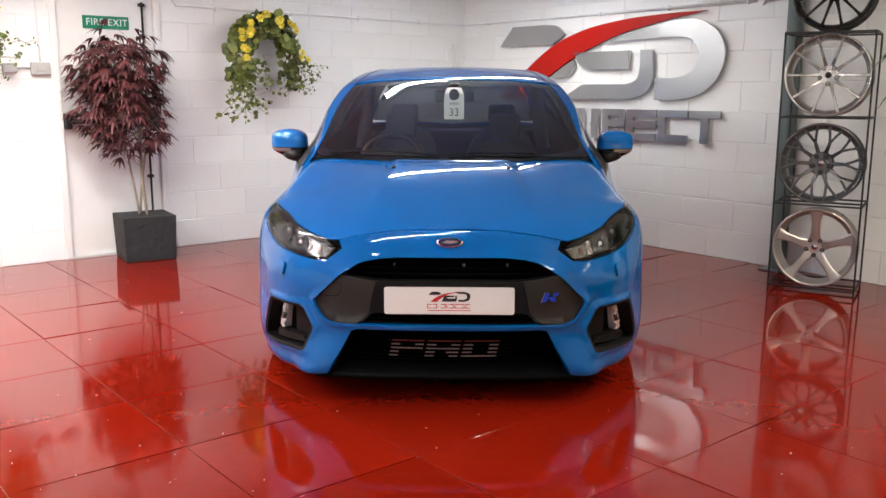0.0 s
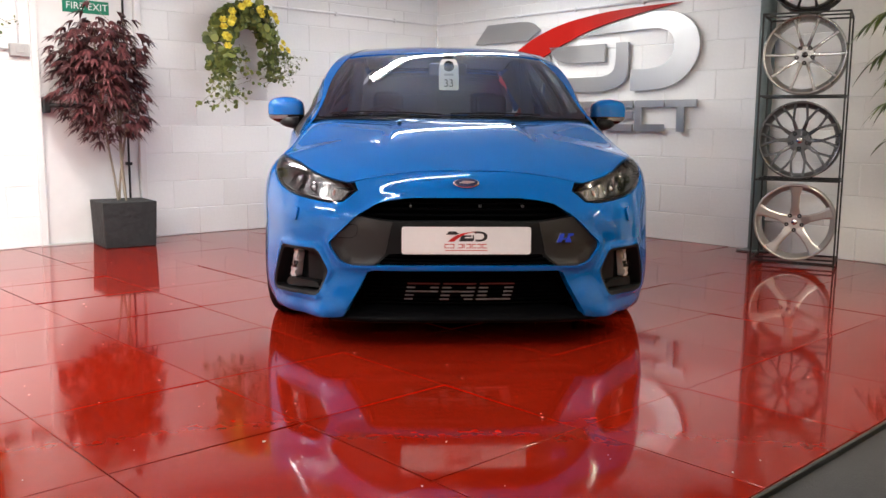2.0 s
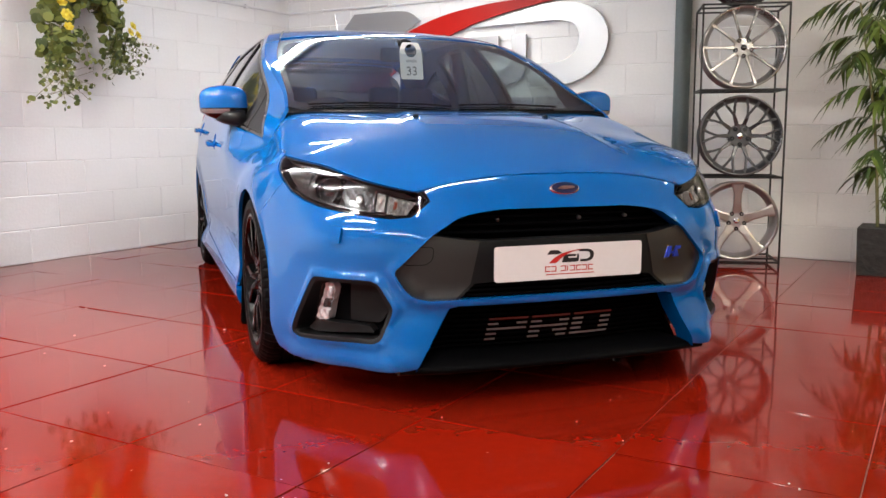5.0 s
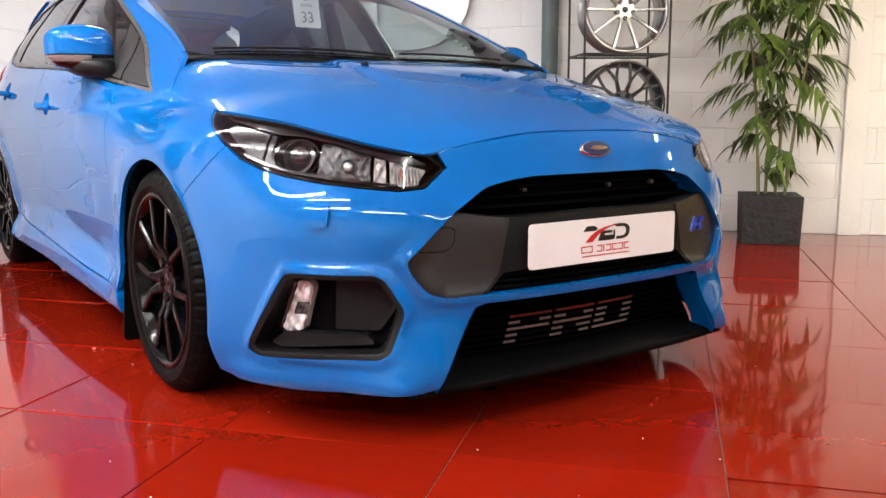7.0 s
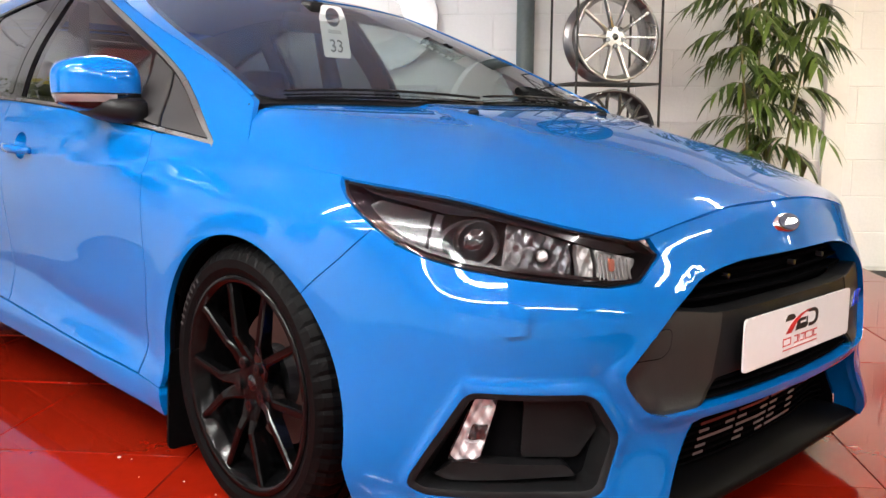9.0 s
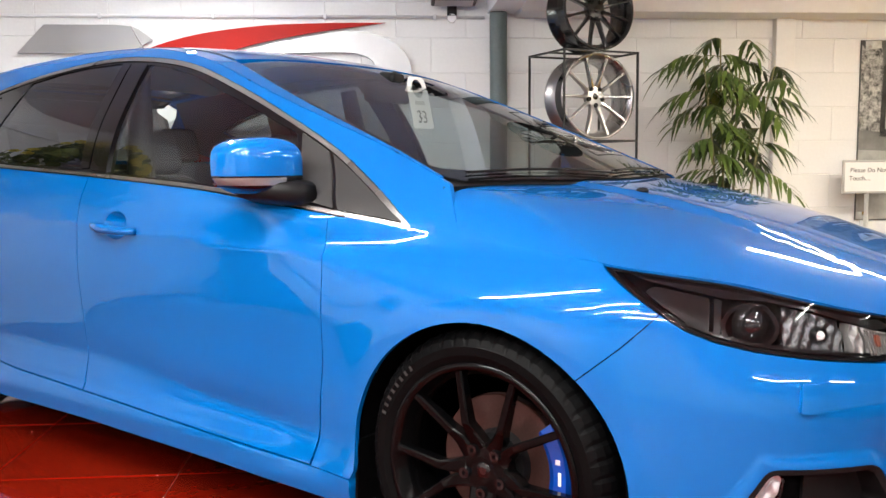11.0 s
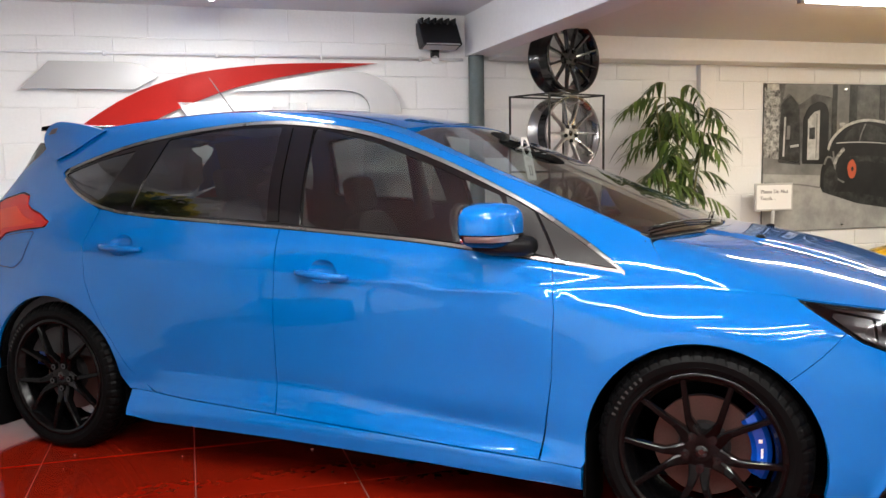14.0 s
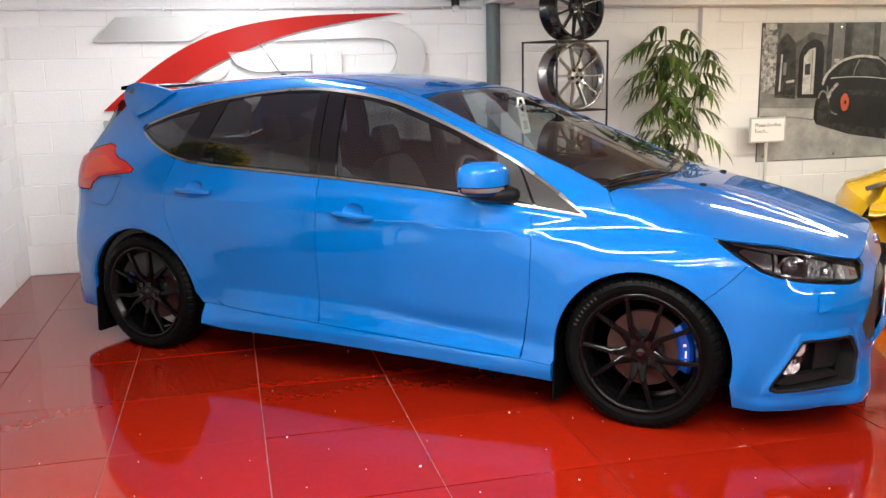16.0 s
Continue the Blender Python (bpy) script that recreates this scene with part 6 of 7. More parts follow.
for g in (-1, 1):
    car_wheel(g, 0.0, -4.0, True)
    car_wheel(g, AXLE_R, 8.0, False)

# ---- inside the car ----
dash_half = [(.40, .86), (.46, .90), (.56, .915), (.68, .905), (.78, .87), (.80, .80), (.78, .60), (.70, .45), (.55, .40), (.42, .45)]
bm = prism(rounded(dash_half, .03), -.74, .74)
part("dashboard", bm, DASH, car, smooth=False, m=Matrix(((0, 0, 1, 0), (1, 0, 0, 0), (0, 1, 0, 0), (0, 0, 0, 1))))
sw = part("steering_wheel", tube([(.178 * math.cos(a), .178 * math.sin(a), 0) for a in [2 * math.pi * i / 36 for i in range(36)]], .015, closed=True), DASH, car, smooth=True, m=pose(-.36, .92, .86, 64, 0, 0))
part("wheel_boss", lathe([(0, .03), (.05, .025), (.065, 0), (.0, -.02)], 24, axis="z"), DASH, sw, smooth=True)
for a in (0, 180, 270):
    part("wheel_spoke", box(.05, .168, -.014, .014, -.006, .006, .004), DASH, sw, m=pose(0, 0, 0, 0, 0, a))
part("instrument_hood", box(-.50, -.22, .60, .78, .89, .945, .02, 3), DASH, car, smooth=False)


def seat(x, y, w, h, base=.32):
    s = part("seat", box(-w / 2, w / 2, -.25, .25, .0, .16, .05, 4), CLOTH, car, "dark cloth sports seat", smooth=True, m=pose(x, y, base))
    outline = rounded([(-w * .46, 0), (-w * .52, h * .55), (-w * .38, h * .88), (-w * .22, h), (w * .22, h), (w * .38, h * .88), (w * .52, h * .55), (w * .46, 0)], .05)
    part("backrest", prism(outline, -.06, .06, bevel=.015), CLOTH, s, m=pose(0, .24, .10, 73, 0, 0))
    part("headrest", box(-.105, .105, -.045, .045, 0, .17, .035, 3), CLOTH, s, smooth=True, m=pose(0, .24 + h * .30, .10 + h * .98, -14, 0, 0))
    return s


for x in (-.36, .36):
    seat(x, 1.42, .48, .58, .29)
seat(-.38, 2.25, .56, .56, .36)
seat(.38, 2.25, .56, .56, .36)
part("rear_shelf", box(-.62, .62, 2.62, 3.1, .95, .97, .005), DASH, car)
part("headlining", panel_mesh("headlining", on_top(lambda x, y: roof_z(x, y) - .035), mirrored([(0, 1.20), (.48, 1.26), (.52, 1.8), (.52, 2.6), (0, 2.65)]), PALELINING, cell=.1, gap=0, lip=0), None, car)
for g in (-1, 1):
    part("pillar_lining", tube([(g * .60, 1.60, .90), (g * .545, 1.66, 1.32)], [.05, .035], sides=8), DASH, car, smooth=True)
mz = cabin_z(0, 1.0)
rv = part("rear_view_mirror", box(-.115, .115, -.02, .02, -.035, .035, .015, 3), BLACKP, car, smooth=True, m=pose(.01, .985, mz - .075, 8, 0, 0))
part("stalk", tube([(0, 0, .02), (0, -.03, .075)], .012), BLACKP, rv)
part("sensor_cover", box(-.035, .035, -.05, .03, .03, .075, .015, 2), BLACKP, rv)
tag_y = .84
tag = thing("price_tag", "white card tag with a printed number hanging in the windscreen", "tag", pose(.010, tag_y, 1.205, 78, 0, 0) @ Matrix.Diagonal((.90, .97, 1, 1)))
part("card", panel_mesh("card", lambda a, b, out=0.0: (a, b, out), rounded([(-.064, -.095), (.064, -.095), (.064, .05), (.045, .095), (-.045, .095), (-.064, .05)], .012), PAPER, holes=[[(.034 * math.cos(a), .052 + .034 * math.sin(a)) for a in [2 * math.pi * i / 24 for i in range(24)]]], cell=.03, gap=0, lip=.0015, out=.0015), None, tag)
part("number", text_mesh("number", "33", .066, .0006, INK), None, tag, m=pose(0, -.055, .0022))
part("print_bar", box(-.03, .03, -.008, .006, .0015, .0021), GREYP, tag)

# ---- wheel rack ----
RACK_M = ROOM @ pose(2.478, -.297, 0, 0, 0, math.degrees(math.atan2(-.483, .174)))
RW, RD, RH = .513, .40, 1.645
rack = thing("wheel_rack", "black square-bar steel display rack holding alloy wheels", "display rack", RACK_M)
BAR = .011
for x in (0, RW):
    for y in (0, RD):
        part("upright", box(x - BAR / 2, x + BAR / 2, y - BAR / 2, y + BAR / 2, 0, RH), BLACKM, rack)
for z in (.035, .572, 1.118, RH - .006):
    for y in (0, RD):
        part("cross_bar", box(BAR / 2, RW - BAR / 2, y - BAR / 2, y + BAR / 2, z - BAR / 2, z + BAR / 2), BLACKM, rack)
    for x in (0, RW):
        part("side_bar", box(x - BAR / 2, x + BAR / 2, BAR / 2, RD - BAR / 2, z - BAR / 2, z + BAR / 2), BLACKM, rack)
    part("rest_bar", box(BAR / 2, RW - BAR / 2, .17, .182, z - BAR / 2, z + BAR / 2), BLACKM, rack)

DISPLAY = [("star", BRONZE, .040, .250, "champagne silver five-spoke alloy wheel in the rack", CHROME),
           ("mesh", GUNMETAL, .578, .250, "gunmetal mesh-spoke alloy wheel in the rack", CHROME),
           ("ten", SILVER, 1.124, .252, "silver ten-spoke alloy wheel in the rack", GLOSSB),
           ("twelve", BLACKW, RH, .240, "gloss black multi-spoke alloy wheel on top of the rack", GLOSSB)]
for style, mat, z, r, label, capm in DISPLAY:
    face = RACK_M @ pose(RW / 2, .03, z + r + .005)
    wl = thing("alloy_wheel", label, "wheel", face @ pose(0, 0, 0, 0, 0, -90) @ pose(0, 0, 0, 0, -2, 0), "display wheels")
    part("rim", rim_barrel(r, .20), mat if style != "ten" else SILVER, wl, smooth=True)
    part("outer_barrel", lathe([(r - .027, -.05), (r - .027, -.17)], 48), GLOSSB, wl, "dark barrel", smooth=True)
    wheel_parts(wl, style, r, mat, capm, .035)


# ---- plants ----
def leaf(bm, base, direction, length, width, droop=.3, fold=.0):
    d = Vector(direction).normalized()
    side = d.cross(Vector((0, 0, 1)))
    side = side.normalized() if side.length > .01 else Vector((1, 0, 0))
    prev = None
    for i in range(5):
        u = i / 4
        c = Vector(base) + d * length * u + Vector((0, 0, -droop * length * u * u))
        w = width * math.sin(math.pi * (.12 + .88 * u) ** .8) * .5 if i < 4 else .0006
        row = [bm.verts.new(c - side * w + Vector((0, 0, fold * w))), bm.verts.new(c + side * w + Vector((0, 0, fold * w)))]
        if prev:
            bm.faces.new((prev[0], prev[1], row[1], row[0]))
        prev = row


def pot(root, w, h, taper):
    bm = box(-w / 2, w / 2, -w / 2, w / 2, 0, h)
    bmesh.ops.inset_region(bm, faces=[f for f in bm.faces if f.normal.z > .9], thickness=.022)
    top = [f for f in bm.faces if f.normal.z > .9 and f.calc_area() < (w - .04) ** 2 + .002 and len([v for v in f.verts if abs(v.co.x) < w / 2 - .01]) == 4]
    r = bmesh.ops.extrude_face_region(bm, geom=top)
    for v in r["geom"]:
        if isinstance(v, bmesh.types.BMVert):
            v.co.z -= .035
    bmesh.ops.delete(bm, geom=top, context="FACES_ONLY")
    for v in bm.verts:
        k = 1 - taper * (1 - v.co.z / h)
        v.co.x *= k
        v.co.y *= k
    bmesh.ops.bevel(bm, geom=[e for e in bm.edges if e.calc_length() > .1], offset=.004, segments=1, affect="EDGES")
    part("pot", bm, SLATE, root, "dark slate square pot")
    g = bmesh.new()
    for _ in range(420):
        a = pose(random.uniform(-.43, .43) * w, random.uniform(-.43, .43) * w, h - .034 + random.uniform(0, .012), random.uniform(0, 90), random.uniform(0, 90), 0) @ Matrix.Diagonal((random.uniform(.5, 1), random.uniform(.5, 1), random.uniform(.4, .8), 1))
        bmesh.ops.create_icosphere(g, subdivisions=1, radius=.013, matrix=a)
    bmesh.ops.create_grid(g, x_segments=1, y_segments=1, size=w * .46, matrix=pose(0, 0, h - .035))
    ob = part("gravel", g, SOIL, root, "pale gravel")
    ob["kind"] = "stuff"


rnd = random.Random(7)
maple = thing("maple_plant", "artificial dark red maple tree in a square slate pot", "plant", ROOM @ pose(-.285, 3.325, 0, 0, 0, -8))
pot(maple, .39, .338, .06)
stems = []
for k, (dx, dy, lean) in enumerate(((-.03, .0, -.10), (.02, .02, .0), (.03, -.02, -.06), (-.01, .03, .08))):
    pts = [(dx + lean * (z / 1.2) ** 1.5 * 1.0 + .015 * math.sin(z * 5 + k), dy + .02 * math.sin(z * 4 + 2 * k), z) for z in [.30 + .1 * i for i in range(13)]]
    part("stem", tube(pts, [.0095 - .00045 * i for i in range(13)], sides=7), BARK, maple, smooth=True)
    stems.append(pts)
bm, twigs = bmesh.new(), bmesh.new()
for _ in range(520):
    z = rnd.triangular(.72, 1.76, 1.38)
    wide = .34 * min(1, (z - .62) / .35) * min(1, (1.86 - z) / .3)
    a, r = rnd.uniform(0, 2 * math.pi), wide * rnd.random() ** .5
    c = Vector((-.13 + r * math.cos(a) * .98 + .06 * (z < 1), r * math.sin(a) * .72 - .02, z + rnd.uniform(-.04, .04)))
    if rnd.random() < .35:
        st = stems[rnd.randrange(4)][min(12, max(4, int((z - .38) / .1)))]
        tube([st, (Vector(st) + c) / 2 + Vector((0, 0, .02)), c], [.003, .0022, .0015], bm=twigs, sides=4)
    turn = rnd.uniform(0, 2 * math.pi)
    down = rnd.uniform(.15, .9)
    out = Vector((math.cos(a), math.sin(a), -down * .6))
    n_f = rnd.choice((5, 5, 7))
    for k in range(n_f):
        b = (k - (n_f - 1) / 2) * .48
        d = Vector((out.x * math.cos(b) - out.y * math.sin(b), out.x * math.sin(b) + out.y * math.cos(b), out.z + rnd.uniform(-.25, .25)))
        leaf(bm, c, d, rnd.uniform(.075, .125) * (1 - .12 * abs(k - (n_f - 1) / 2)), .023, .35, .3)
ob = part("foliage", bm, MAPLE, maple, "dark red maple leaves")
ob["kind"] = "stuff"
ob = part("twig", twigs, BARK, maple)
ob["kind"] = "stuff"

bam = thing("bamboo_plant", "artificial green bamboo palm in a square slate pot", "plant", ROOM @ pose(2.75, -1.395, 0))
pot(bam, .345, .287, .05)
bm, twigs = bmesh.new(), bmesh.new()
for k, (dx, dy, lx, ly, h) in enumerate(((-.05, .06, -.08, .16, 1.60), (.02, .02, .02, .03, 1.74), (.05, -.03, .0, -.06, 1.70), (-.02, -.07, -.05, -.17, 1.56))):
    pts = []
    for i in range(15):
        u = i / 14
        pts.append(Vector((dx + lx * u ** 1.2 + .008 * math.sin(5 * u + k), dy + ly * u ** 1.2 + .008 * math.cos(6 * u + k), .25 + (h - .25) * u)))
    part("cane", tube(pts, [.0105 - .0004 * i for i in range(15)], sides=8), CANE, bam, smooth=True)
    turn = rnd.uniform(0, 6.28)
    for i in range(2, 15):
        if i < 5 and (i + k) % 2:
            continue
        for _ in range(2 if i in (9, 11, 12, 13) else 1):
            # each frond arches outwards and its leaves hang in two rows
            turn += 2.4 + rnd.uniform(-.4, .4)
            size = rnd.uniform(.20, .34) * (.8 if i < 5 else 1)
            d = Vector((math.cos(turn), math.sin(turn), 0))
            if d.x > .3 or d.y < -.5:
                size *= .7
            rise = rnd.uniform(.25, .6) * size
            spine = [pts[i] + d * size * u + Vector((0, 0, rise * u - (rise + .35 * size) * u * u)) for u in [q / 8 for q in range(9)]]
            tube(spine, [.003 - .00025 * q for q in range(9)], bm=twigs, sides=4)
            for q in range(1, 9):
                for sgn in ((-1, 1) if q < 8 else (0,)):
                    b = sgn * rnd.uniform(.5, .95)
                    dd = Vector((d.x * math.cos(b) - d.y * math.sin(b), d.x * math.sin(b) + d.y * math.cos(b), rnd.uniform(-.75, -.15)))
                    leaf(bm, spine[q], dd, rnd.uniform(.11, .19) * (1.1 - .04 * q), rnd.uniform(.019, .029), rnd.uniform(.3, .65), .3)
ob = part("foliage", bm, BAMBOO, bam, "long green bamboo leaves")
ob["kind"] = "stuff"
ob = part("twig", twigs, CANE, bam)
ob["kind"] = "stuff"


def basket(u, v, z, seed, tag_label):
    """A hanging arch of ivy and yellow flowers on the wall."""
    r = random.Random(seed)
    t = thing("flower_basket", tag_label, "hanging plant", ROOM @ pose(u, v, z), "hanging flower baskets")
    part("bracket", tube([(0, V_WALL - v - .005, .42), (0, V_WALL - v - .01, .47), (0, .0, .47), (0, -.02, .44)], .006), BLACKM, t, "black wall bracket", smooth=True)
    part("bowl", lathe([(.02, -.02), (.07, .0), (.10, .05), (.11, .10), (.10, .10)], 20, axis="z", m=pose(0, .05, .27)), CANE, t, "woven bowl", smooth=True)
    for k in range(3):
        a = 2 * math.pi * k / 3
        part("chain", tube([(.13 * math.cos(a), .03 + .13 * math.sin(a), .33), (0, 0, .46)], .0025), BLACKM, t)
    ivy, flo, vines = bmesh.new(), bmesh.new(), bmesh.new()

    def ivy_leaf(c, s):
        out = Vector((c.x * 1.2, -.35 + c.y, r.uniform(-.5, .3)))
        m = Matrix.Translation(c) @ out.to_track_quat("Z", "Y").to_matrix().to_4x4() @ pose(0, 0, 0, r.gauss(0, 28), r.gauss(0, 28), r.uniform(0, 360))
        shape = [(0, -.42), (.34, -.38), (.50, -.02), (.36, .34), (.0, .50), (-.36, .34), (-.50, -.02), (-.34, -.38)]
        vs = [ivy.verts.new(m @ Vector((x * s, y * s, -.12 * s * (x * x + y * y) * 2))) for x, y in shape]
        ivy.faces.new(vs)

    def flower(c):
        out = Vector((c.x, -.5 + c.y, r.uniform(-.1, .4)))
        m0 = Matrix.Translation(c) @ out.to_track_quat("Z", "Y").to_matrix().to_4x4()
        for layer in range(2):
            for k in range(6):
                a = 2 * math.pi * k / 6 + layer * .5
                s = .034 - .010 * layer
                m = m0 @ pose(0, 0, .006 * layer, 0, 0, math.degrees(a)) @ pose(0, 0, 0, 0, -25 - 22 * layer, 0)
                vs = [flo.verts.new(m @ Vector(p)) for p in ((0, 0, 0), (s * .6, -s * .45, .002), (s * 1.1, -s * .2, .004), (s * 1.1, s * .2, .004), (s * .6, s * .45, .002))]
                flo.faces.new(vs)
    for _ in range(620):
        a = r.uniform(-.15 * math.pi, 1.15 * math.pi)
        rr = r.uniform(.42, 1.0)
        x, zz = .335 * rr * math.cos(a), .14 + .33 * rr * math.sin(a)
        y = -.20 * (1 - (x / .40) ** 2) * r.random() + .03
        if a < 0 or a > math.pi:
            zz -= r.random() * .20
        ivy_leaf(Vector((x, y, zz)), r.uniform(.042, .078))
    for _ in range(22):
        a = r.uniform(-.1 * math.pi, 1.1 * math.pi)
        rr = r.uniform(.75, 1.02)
        flower(Vector((.315 * rr * math.cos(a), -.14 - .10 * r.random(), .12 + .33 * rr * math.sin(a))))
    for side_x, low, n in ((-.21, -.42, 9), (-.12, -.40, 4), (.24, -.22, 8), (.33, -.1, 3)):
        for k in range(n):
            x0 = side_x + r.uniform(-.08, .08)
            pts = [Vector((x0 + r.uniform(-.025, .025) * i, -.06 + r.uniform(-.03, .03), .12 + (low * r.uniform(.6, 1) - .12) * i / 7)) for i in range(8)]
            tube(pts, .0018, bm=vines, sides=4)
            for p in pts[1:]:
                for _ in range(3):
                    ivy_leaf(p + Vector((r.uniform(-.02, .02), r.uniform(-.02, .02), r.uniform(-.03, .03))), r.uniform(.020, .038))
    pts = [Vector((.33 + .03 * i, -.08, .04 + .012 * math.sin(i * 2.0))) for i in range(9)]
    tube(pts, .0018, bm=vines, sides=4)
    for p in pts:
        for _ in range(2):
            ivy_leaf(p + Vector((r.uniform(-.01, .01), r.uniform(-.02, .02), r.uniform(-.03, .02))), r.uniform(.016, .026))
    for nm, b, mat, lb in (("ivy", ivy, IVY, "variegated green ivy"), ("flower", flo, FLOWER, "yellow cloth flowers"), ("vine", vines, CANE, "")):
        ob = part(nm, b, mat, t, lb)
        ob["kind"] = "stuff"


basket(.82, 3.40, 1.44, 3, "hanging basket of green ivy and yellow flowers on the wall")
basket(-1.53, 3.40, 1.56, 5, "hanging basket of yellow flowers beside the switch box")

# ---- the yellow car beyond, its nose towards the room ----
YM = ROOM @ pose(2.07, -2.55, 0, 0, 0, 128)
yc = thing("yellow_car", "bright yellow car parked on the dark floor", "car", YM)
rows = []
for i in range(13):
    y = 1.35 * i / 12
    row = []
    for j in range(15):
        a = -1 + 2 * j / 14
        wdt = .62 + .28 * step(0, .6, y)
        x = wdt * a
        front = .30 * abs(a) ** 2.2 * (1 - step(.1, 1.0, y))
        z = .52 + .44 * step(-.2, 1.05, y) - .10 * abs(a) ** 3
        row.append((x, y + front, z))
    rows.append(row)
v = [p for r_ in rows for p in r_]
f = [(15 * i + j, 15 * i + j + 1, 15 * i + 16 + j, 15 * i + 15 + j) for i in range(12) for j in range(14)]
part("bonnet", mesh("bonnet", v, f, YELLOW, True), None, yc)
v, f = [], []
for j in range(15):
    x, y, z = rows[0][j]
    v += [(x, y, z), (x * 1.02, y - .06, z - .10), (x * 1.03, y - .05, z - .25), (x * 1.0, y + .02, .16)]
for j in range(14):
    for k in range(3):
        f.append((4 * j + k, 4 * j + k + 1, 4 * j + 5 + k, 4 * j + 4 + k))
part("front_bumper", mesh("front_bumper", v, f, YELLOW, True), None, yc)
for g in (-1, 1):
    v, f = [], []
    for i in range(13):
        x, y, z = rows[i][0 if g < 0 else 14]
        v += [(x, y, z), (x * 1.03, y, z - .12), (x * 1.03, y, .42), (x * 1.0, y, .20)]
    for i in range(12):
        for k in range(3):
            f.append((4 * i + k, 4 * i + k + 1, 4 * i + 5 + k, 4 * i + 4 + k))
    part("front_wing", mesh("front_wing", v, f, YELLOW, True), None, yc)
    hl = prism(rounded([(-.19, -.055), (-.05, -.065), (.13, -.03), (.20, .035), (.10, .06), (-.10, .045)], .02), -.016, .016, bevel=.004)
    if g < 0:
        bmesh.ops.transform(hl, matrix=Matrix.Diagonal((-1, 1, 1, 1)), verts=hl.verts[:])
        bmesh.ops.reverse_faces(hl, faces=hl.faces[:])
    part("headlight", hl, GREYLENS, yc, "dark headlight", m=pose(g * .50, .36, .590, 27, g * 10, g * -34))
    wl = part("wheel", lathe([(0, -.02), (.22, -.01), (.235, .0), (.31, .0), (.32, -.03), (.32, -.2), (.2, -.2)], 36, m=Matrix.Diagonal((g, 1, 1, 1))), RUBBER, yc, smooth=True, m=pose(g * .86, .95, .32))
    part("rim", lathe([(0, .004), (.2, .006), (.225, .0)], 30, m=Matrix.Diagonal((g, 1, 1, 1))), GUNMETAL, wl)
def tub(y):
    """Half width, waist height, roof half width and roof height of the body at y."""
    up = step(1.32, 2.0, y) * (1 - .75 * step(3.1, 3.85, y))
    return .885 - .05 * step(3.3, 3.9, y), .86 + .04 * step(1.4, 2.4, y), .80 - .24 * up, .90 + .40 * up


ys = [1.32 + 2.55 * i / 20 for i in range(21)]
v, f = [], []
for y in ys:
    w, b, rw, rz = tub(y)
    half = [(w * .95, .20), (w, .40), (w * 1.005, .62), (w * .985, b - .06), (w * .94, b), (rw + .03, rz - .05), (rw - .06, rz - .006), (rw * .5, rz + .012), (0, rz + .018)]
    v += [(x, y, z) for x, z in half] + [(-x, y, z) for x, z in reversed(half[:-1])]
for i in range(20):
    for k in range(16):
        f.append((17 * i + k, 17 * i + k + 1, 17 * i + 18 + k, 17 * i + 17 + k))
f.append(tuple(range(17 * 20, 17 * 21)))
part("body", mesh("body", v, f, YELLOW, True), None, yc)


def glazed(name, y0, y1, lo, hi, g):
    """A dark pane lying just proud of the cabin's side."""
    v, f = [], []
    for i in range(7):
        w, b, rw, rz = tub(y0 + (y1 - y0) * i / 6)
        for k in (lo, hi):
            x, z = w * .94 + (rw + .03 - w * .94) * k, b + (rz - .05 - b) * k
            v.append((g * (x + .006), y0 + (y1 - y0) * i / 6, z + .003))
    for i in range(6):
        f.append((2 * i, 2 * i + 1, 2 * i + 3, 2 * i + 2))
    part(name, mesh(name, v, f, GLOSSB), None, yc, "dark side glass")


for g in (-1, 1):
    glazed("front_glass", 1.80, 2.42, .10, .86, g)
    glazed("rear_glass", 2.48, 3.20, .10, .86, g)
v, f = [], []
for i in range(6):
    y = 1.40 + .54 * i / 5
    w, b, rw, rz = tub(y)
    for k in range(9):
        x = (rw - .08) * (-1 + k / 4)
        v.append((x, y - .008, rz + .024 - .030 * abs(x / rw) ** 3))
for i in range(5):
    for k in range(8):
        f.append((9 * i + k, 9 * i + k + 1, 9 * i + 10 + k, 9 * i + 9 + k))
part("windscreen", mesh("windscreen", v, f, GLOSSB, True), None, yc, "dark raked windscreen")
for cy in (3.3,):
    for g in (-1, 1):
        part("wheel", lathe([(0, -.02), (.22, -.01), (.235, .0), (.31, .0), (.32, -.03), (.32, -.2), (.2, -.2)], 36, m=Matrix.Diagonal((g, 1, 1, 1))), RUBBER, yc, smooth=True, m=pose(g * .76, cy, .32))

# ---- small pale crumbs on the tiles ----
cr = bmesh.new()
r = random.Random(11)
for _ in range(420):
    u, v_ = r.uniform(-4.3, 2.9), r.uniform(-2.1, 3.4)
    s = r.uniform(.0012, .0030) if r.random() < .85 else r.uniform(.003, .006)
    bmesh.ops.create_icosphere(cr, subdivisions=1, radius=s, matrix=ROOM @ pose(u, v_, s * .3 + .003) @ Matrix.Diagonal((r.uniform(.7, 1.6), 1, .5, 1)))
ob = part("floor_crumbs", cr, FLECK, None)
tagged(ob, "small pale crumbs scattered over the red floor tiles", "debris", kind="stuff")


# ---- pieces of the setting: blocks and floor tiles ----
def block_mesh(length, height, deep):
    bm = box(-length / 2, length / 2, -deep, 0, -height / 2, height / 2, 0.0036)
    me = bpy.data.meshes.new("block")
    bm.to_mesh(me)
    bm.free()
    me.materials.append(WALL)
    return me


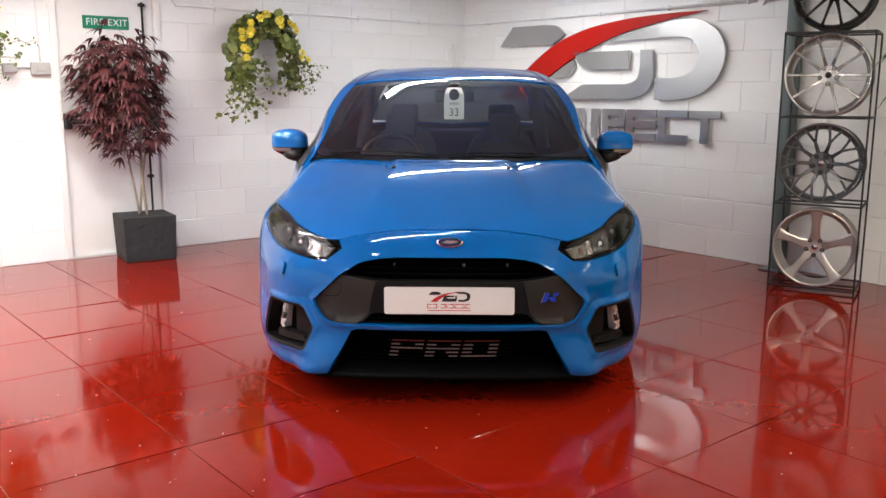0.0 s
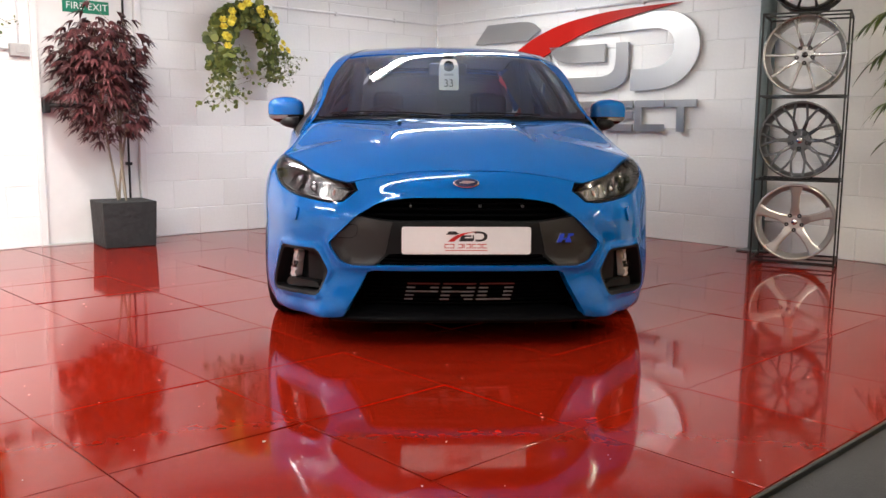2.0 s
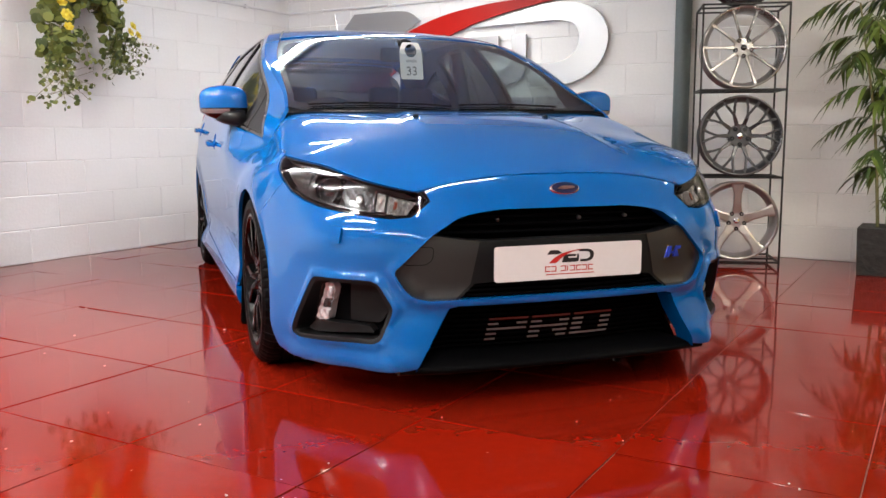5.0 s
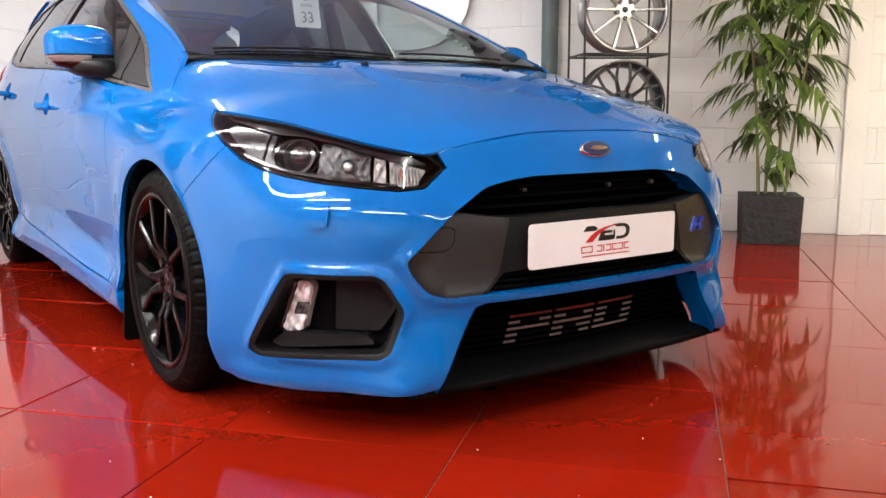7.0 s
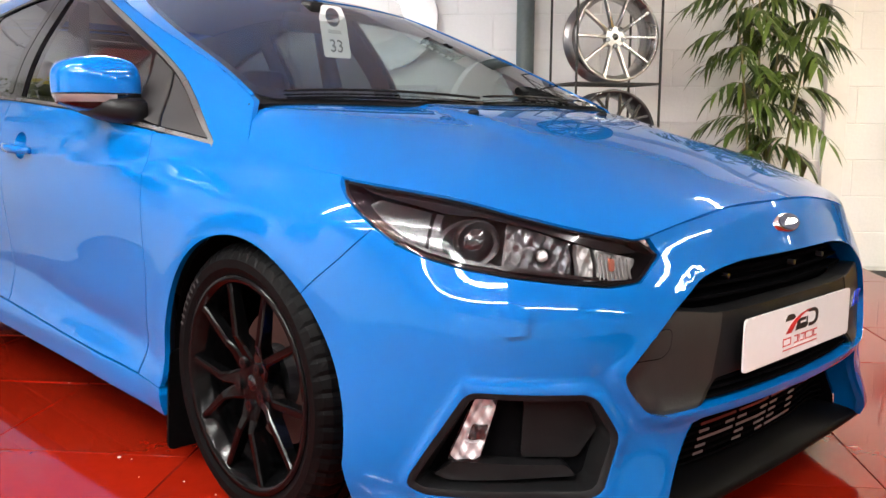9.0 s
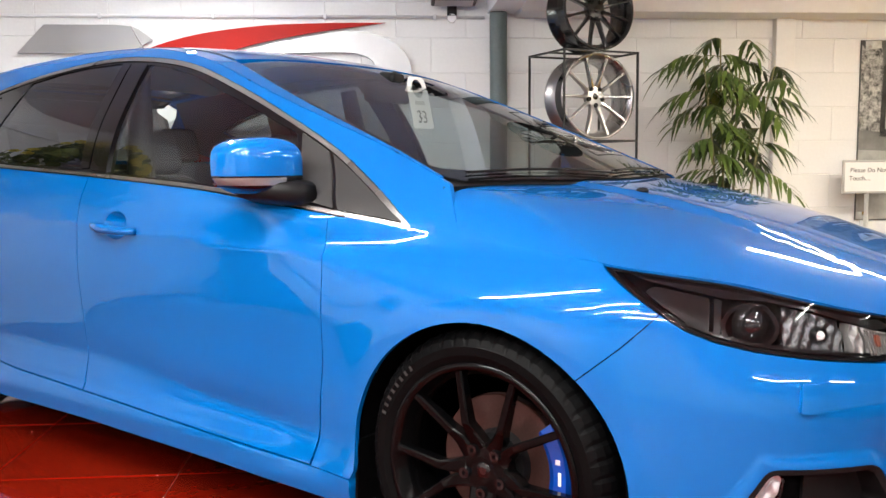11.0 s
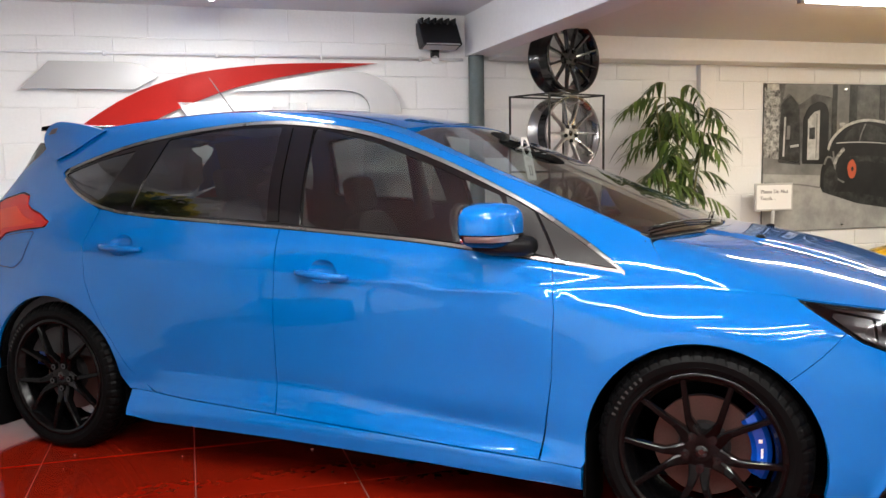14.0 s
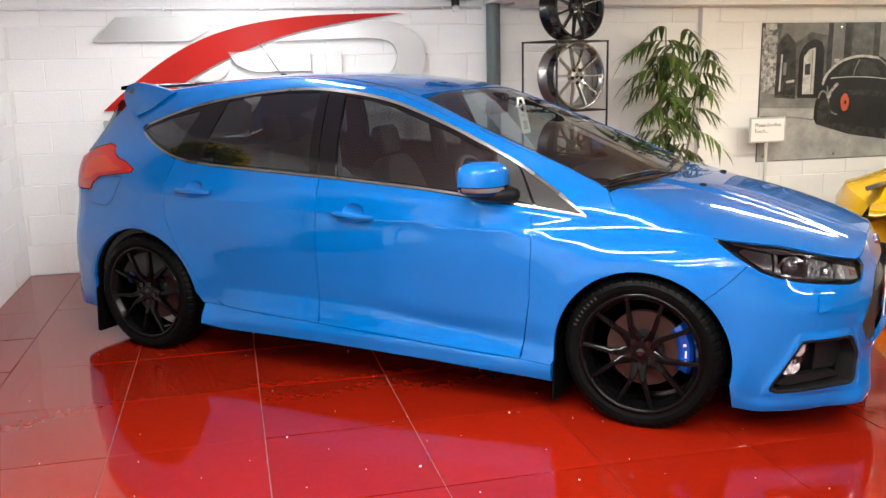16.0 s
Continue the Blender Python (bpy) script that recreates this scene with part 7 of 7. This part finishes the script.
def blockwork(wall, along_u, fixed, a0, a1, z1):
    """Lays the courses of a wall from a0 to a1; half blocks close the ends."""
    cache = {}
    course, k = 0.225, 0
    inv = wall.matrix_basis.inverted()
    while k * course < z1 - 0.02:
        zc = k * course + 0.1125
        h = min(0.2215, (z1 - k * course) - 0.004)
        zc = k * course + 0.0015 + h / 2
        a = a0 - (0.225 if k % 2 else 0.0)
        while a < a1 - 0.01:
            lo, hi = max(a + 0.001, a0), min(a + 0.449, a1)
            if hi - lo > 0.03:
                key = (round(hi - lo, 3), round(h, 3))
                if key not in cache:
                    cache[key] = block_mesh(hi - lo, h, 0.02)
                c = (lo + hi) / 2
                out = random.uniform(-0.0006, 0.0006)
                m = pose(c, fixed - 0.0028 + out, zc) if along_u else pose(fixed - 0.0028 + out, c, zc, 0, 0, -90)
                if along_u:
                    m = m @ pose(0, 0.02, 0)
                else:
                    m = m @ pose(0, 0.02, 0)
                ob = new("block", cache[key])
                ob.parent = wall
                ob.matrix_basis = m
            a += 0.45
        k += 1


blockwork(wall_fire, True, V_WALL, DOOR_U1, U_WALL, CEIL)
blockwork(wall_fire_b, True, V_WALL, -3.05, DOOR_U0, CEIL)
blockwork(wall_sign, False, U_WALL, -4.75, V_WALL, CEIL)

tiles = {}
j = -6
while TILE_V0 + j * PITCH < V_WALL - 0.01:
    v0, v1 = TILE_V0 + j * PITCH, min(TILE_V0 + (j + 1) * PITCH, V_WALL)
    i = -11
    while TILE_U0 + i * 0.6 < U_WALL - 0.01:
        u0, u1 = TILE_U0 + i * 0.6, min(TILE_U0 + (i + 1) * 0.6, U_WALL)
        if u0 > U_FAR - 0.3:
            key = (round(u1 - u0, 3), round(v1 - v0, 3))
            if key not in tiles:
                a, b = (u1 - u0) / 2 - 0.0019, (v1 - v0) / 2 - 0.0019
                bm = box(-a, a, -b, b, -0.013, 0.0, 0.0006)
                me = bpy.data.meshes.new("tile")
                bm.to_mesh(me)
                bm.free()
                me.materials.append(TILE)
                tiles[key] = me
            ob = new("tile", tiles[key])
            ob.parent = floor
            big = 0.13 if random.random() < 0.65 else 0.26
            ob.matrix_basis = floor.matrix_basis.inverted() @ ROOM @ pose((u0 + u1) / 2, (v0 + v1) / 2, 0, max(-0.36, min(0.36, random.gauss(0, big))), max(-0.36, min(0.36, random.gauss(0, big))), 0)
        i += 1
    j += 1
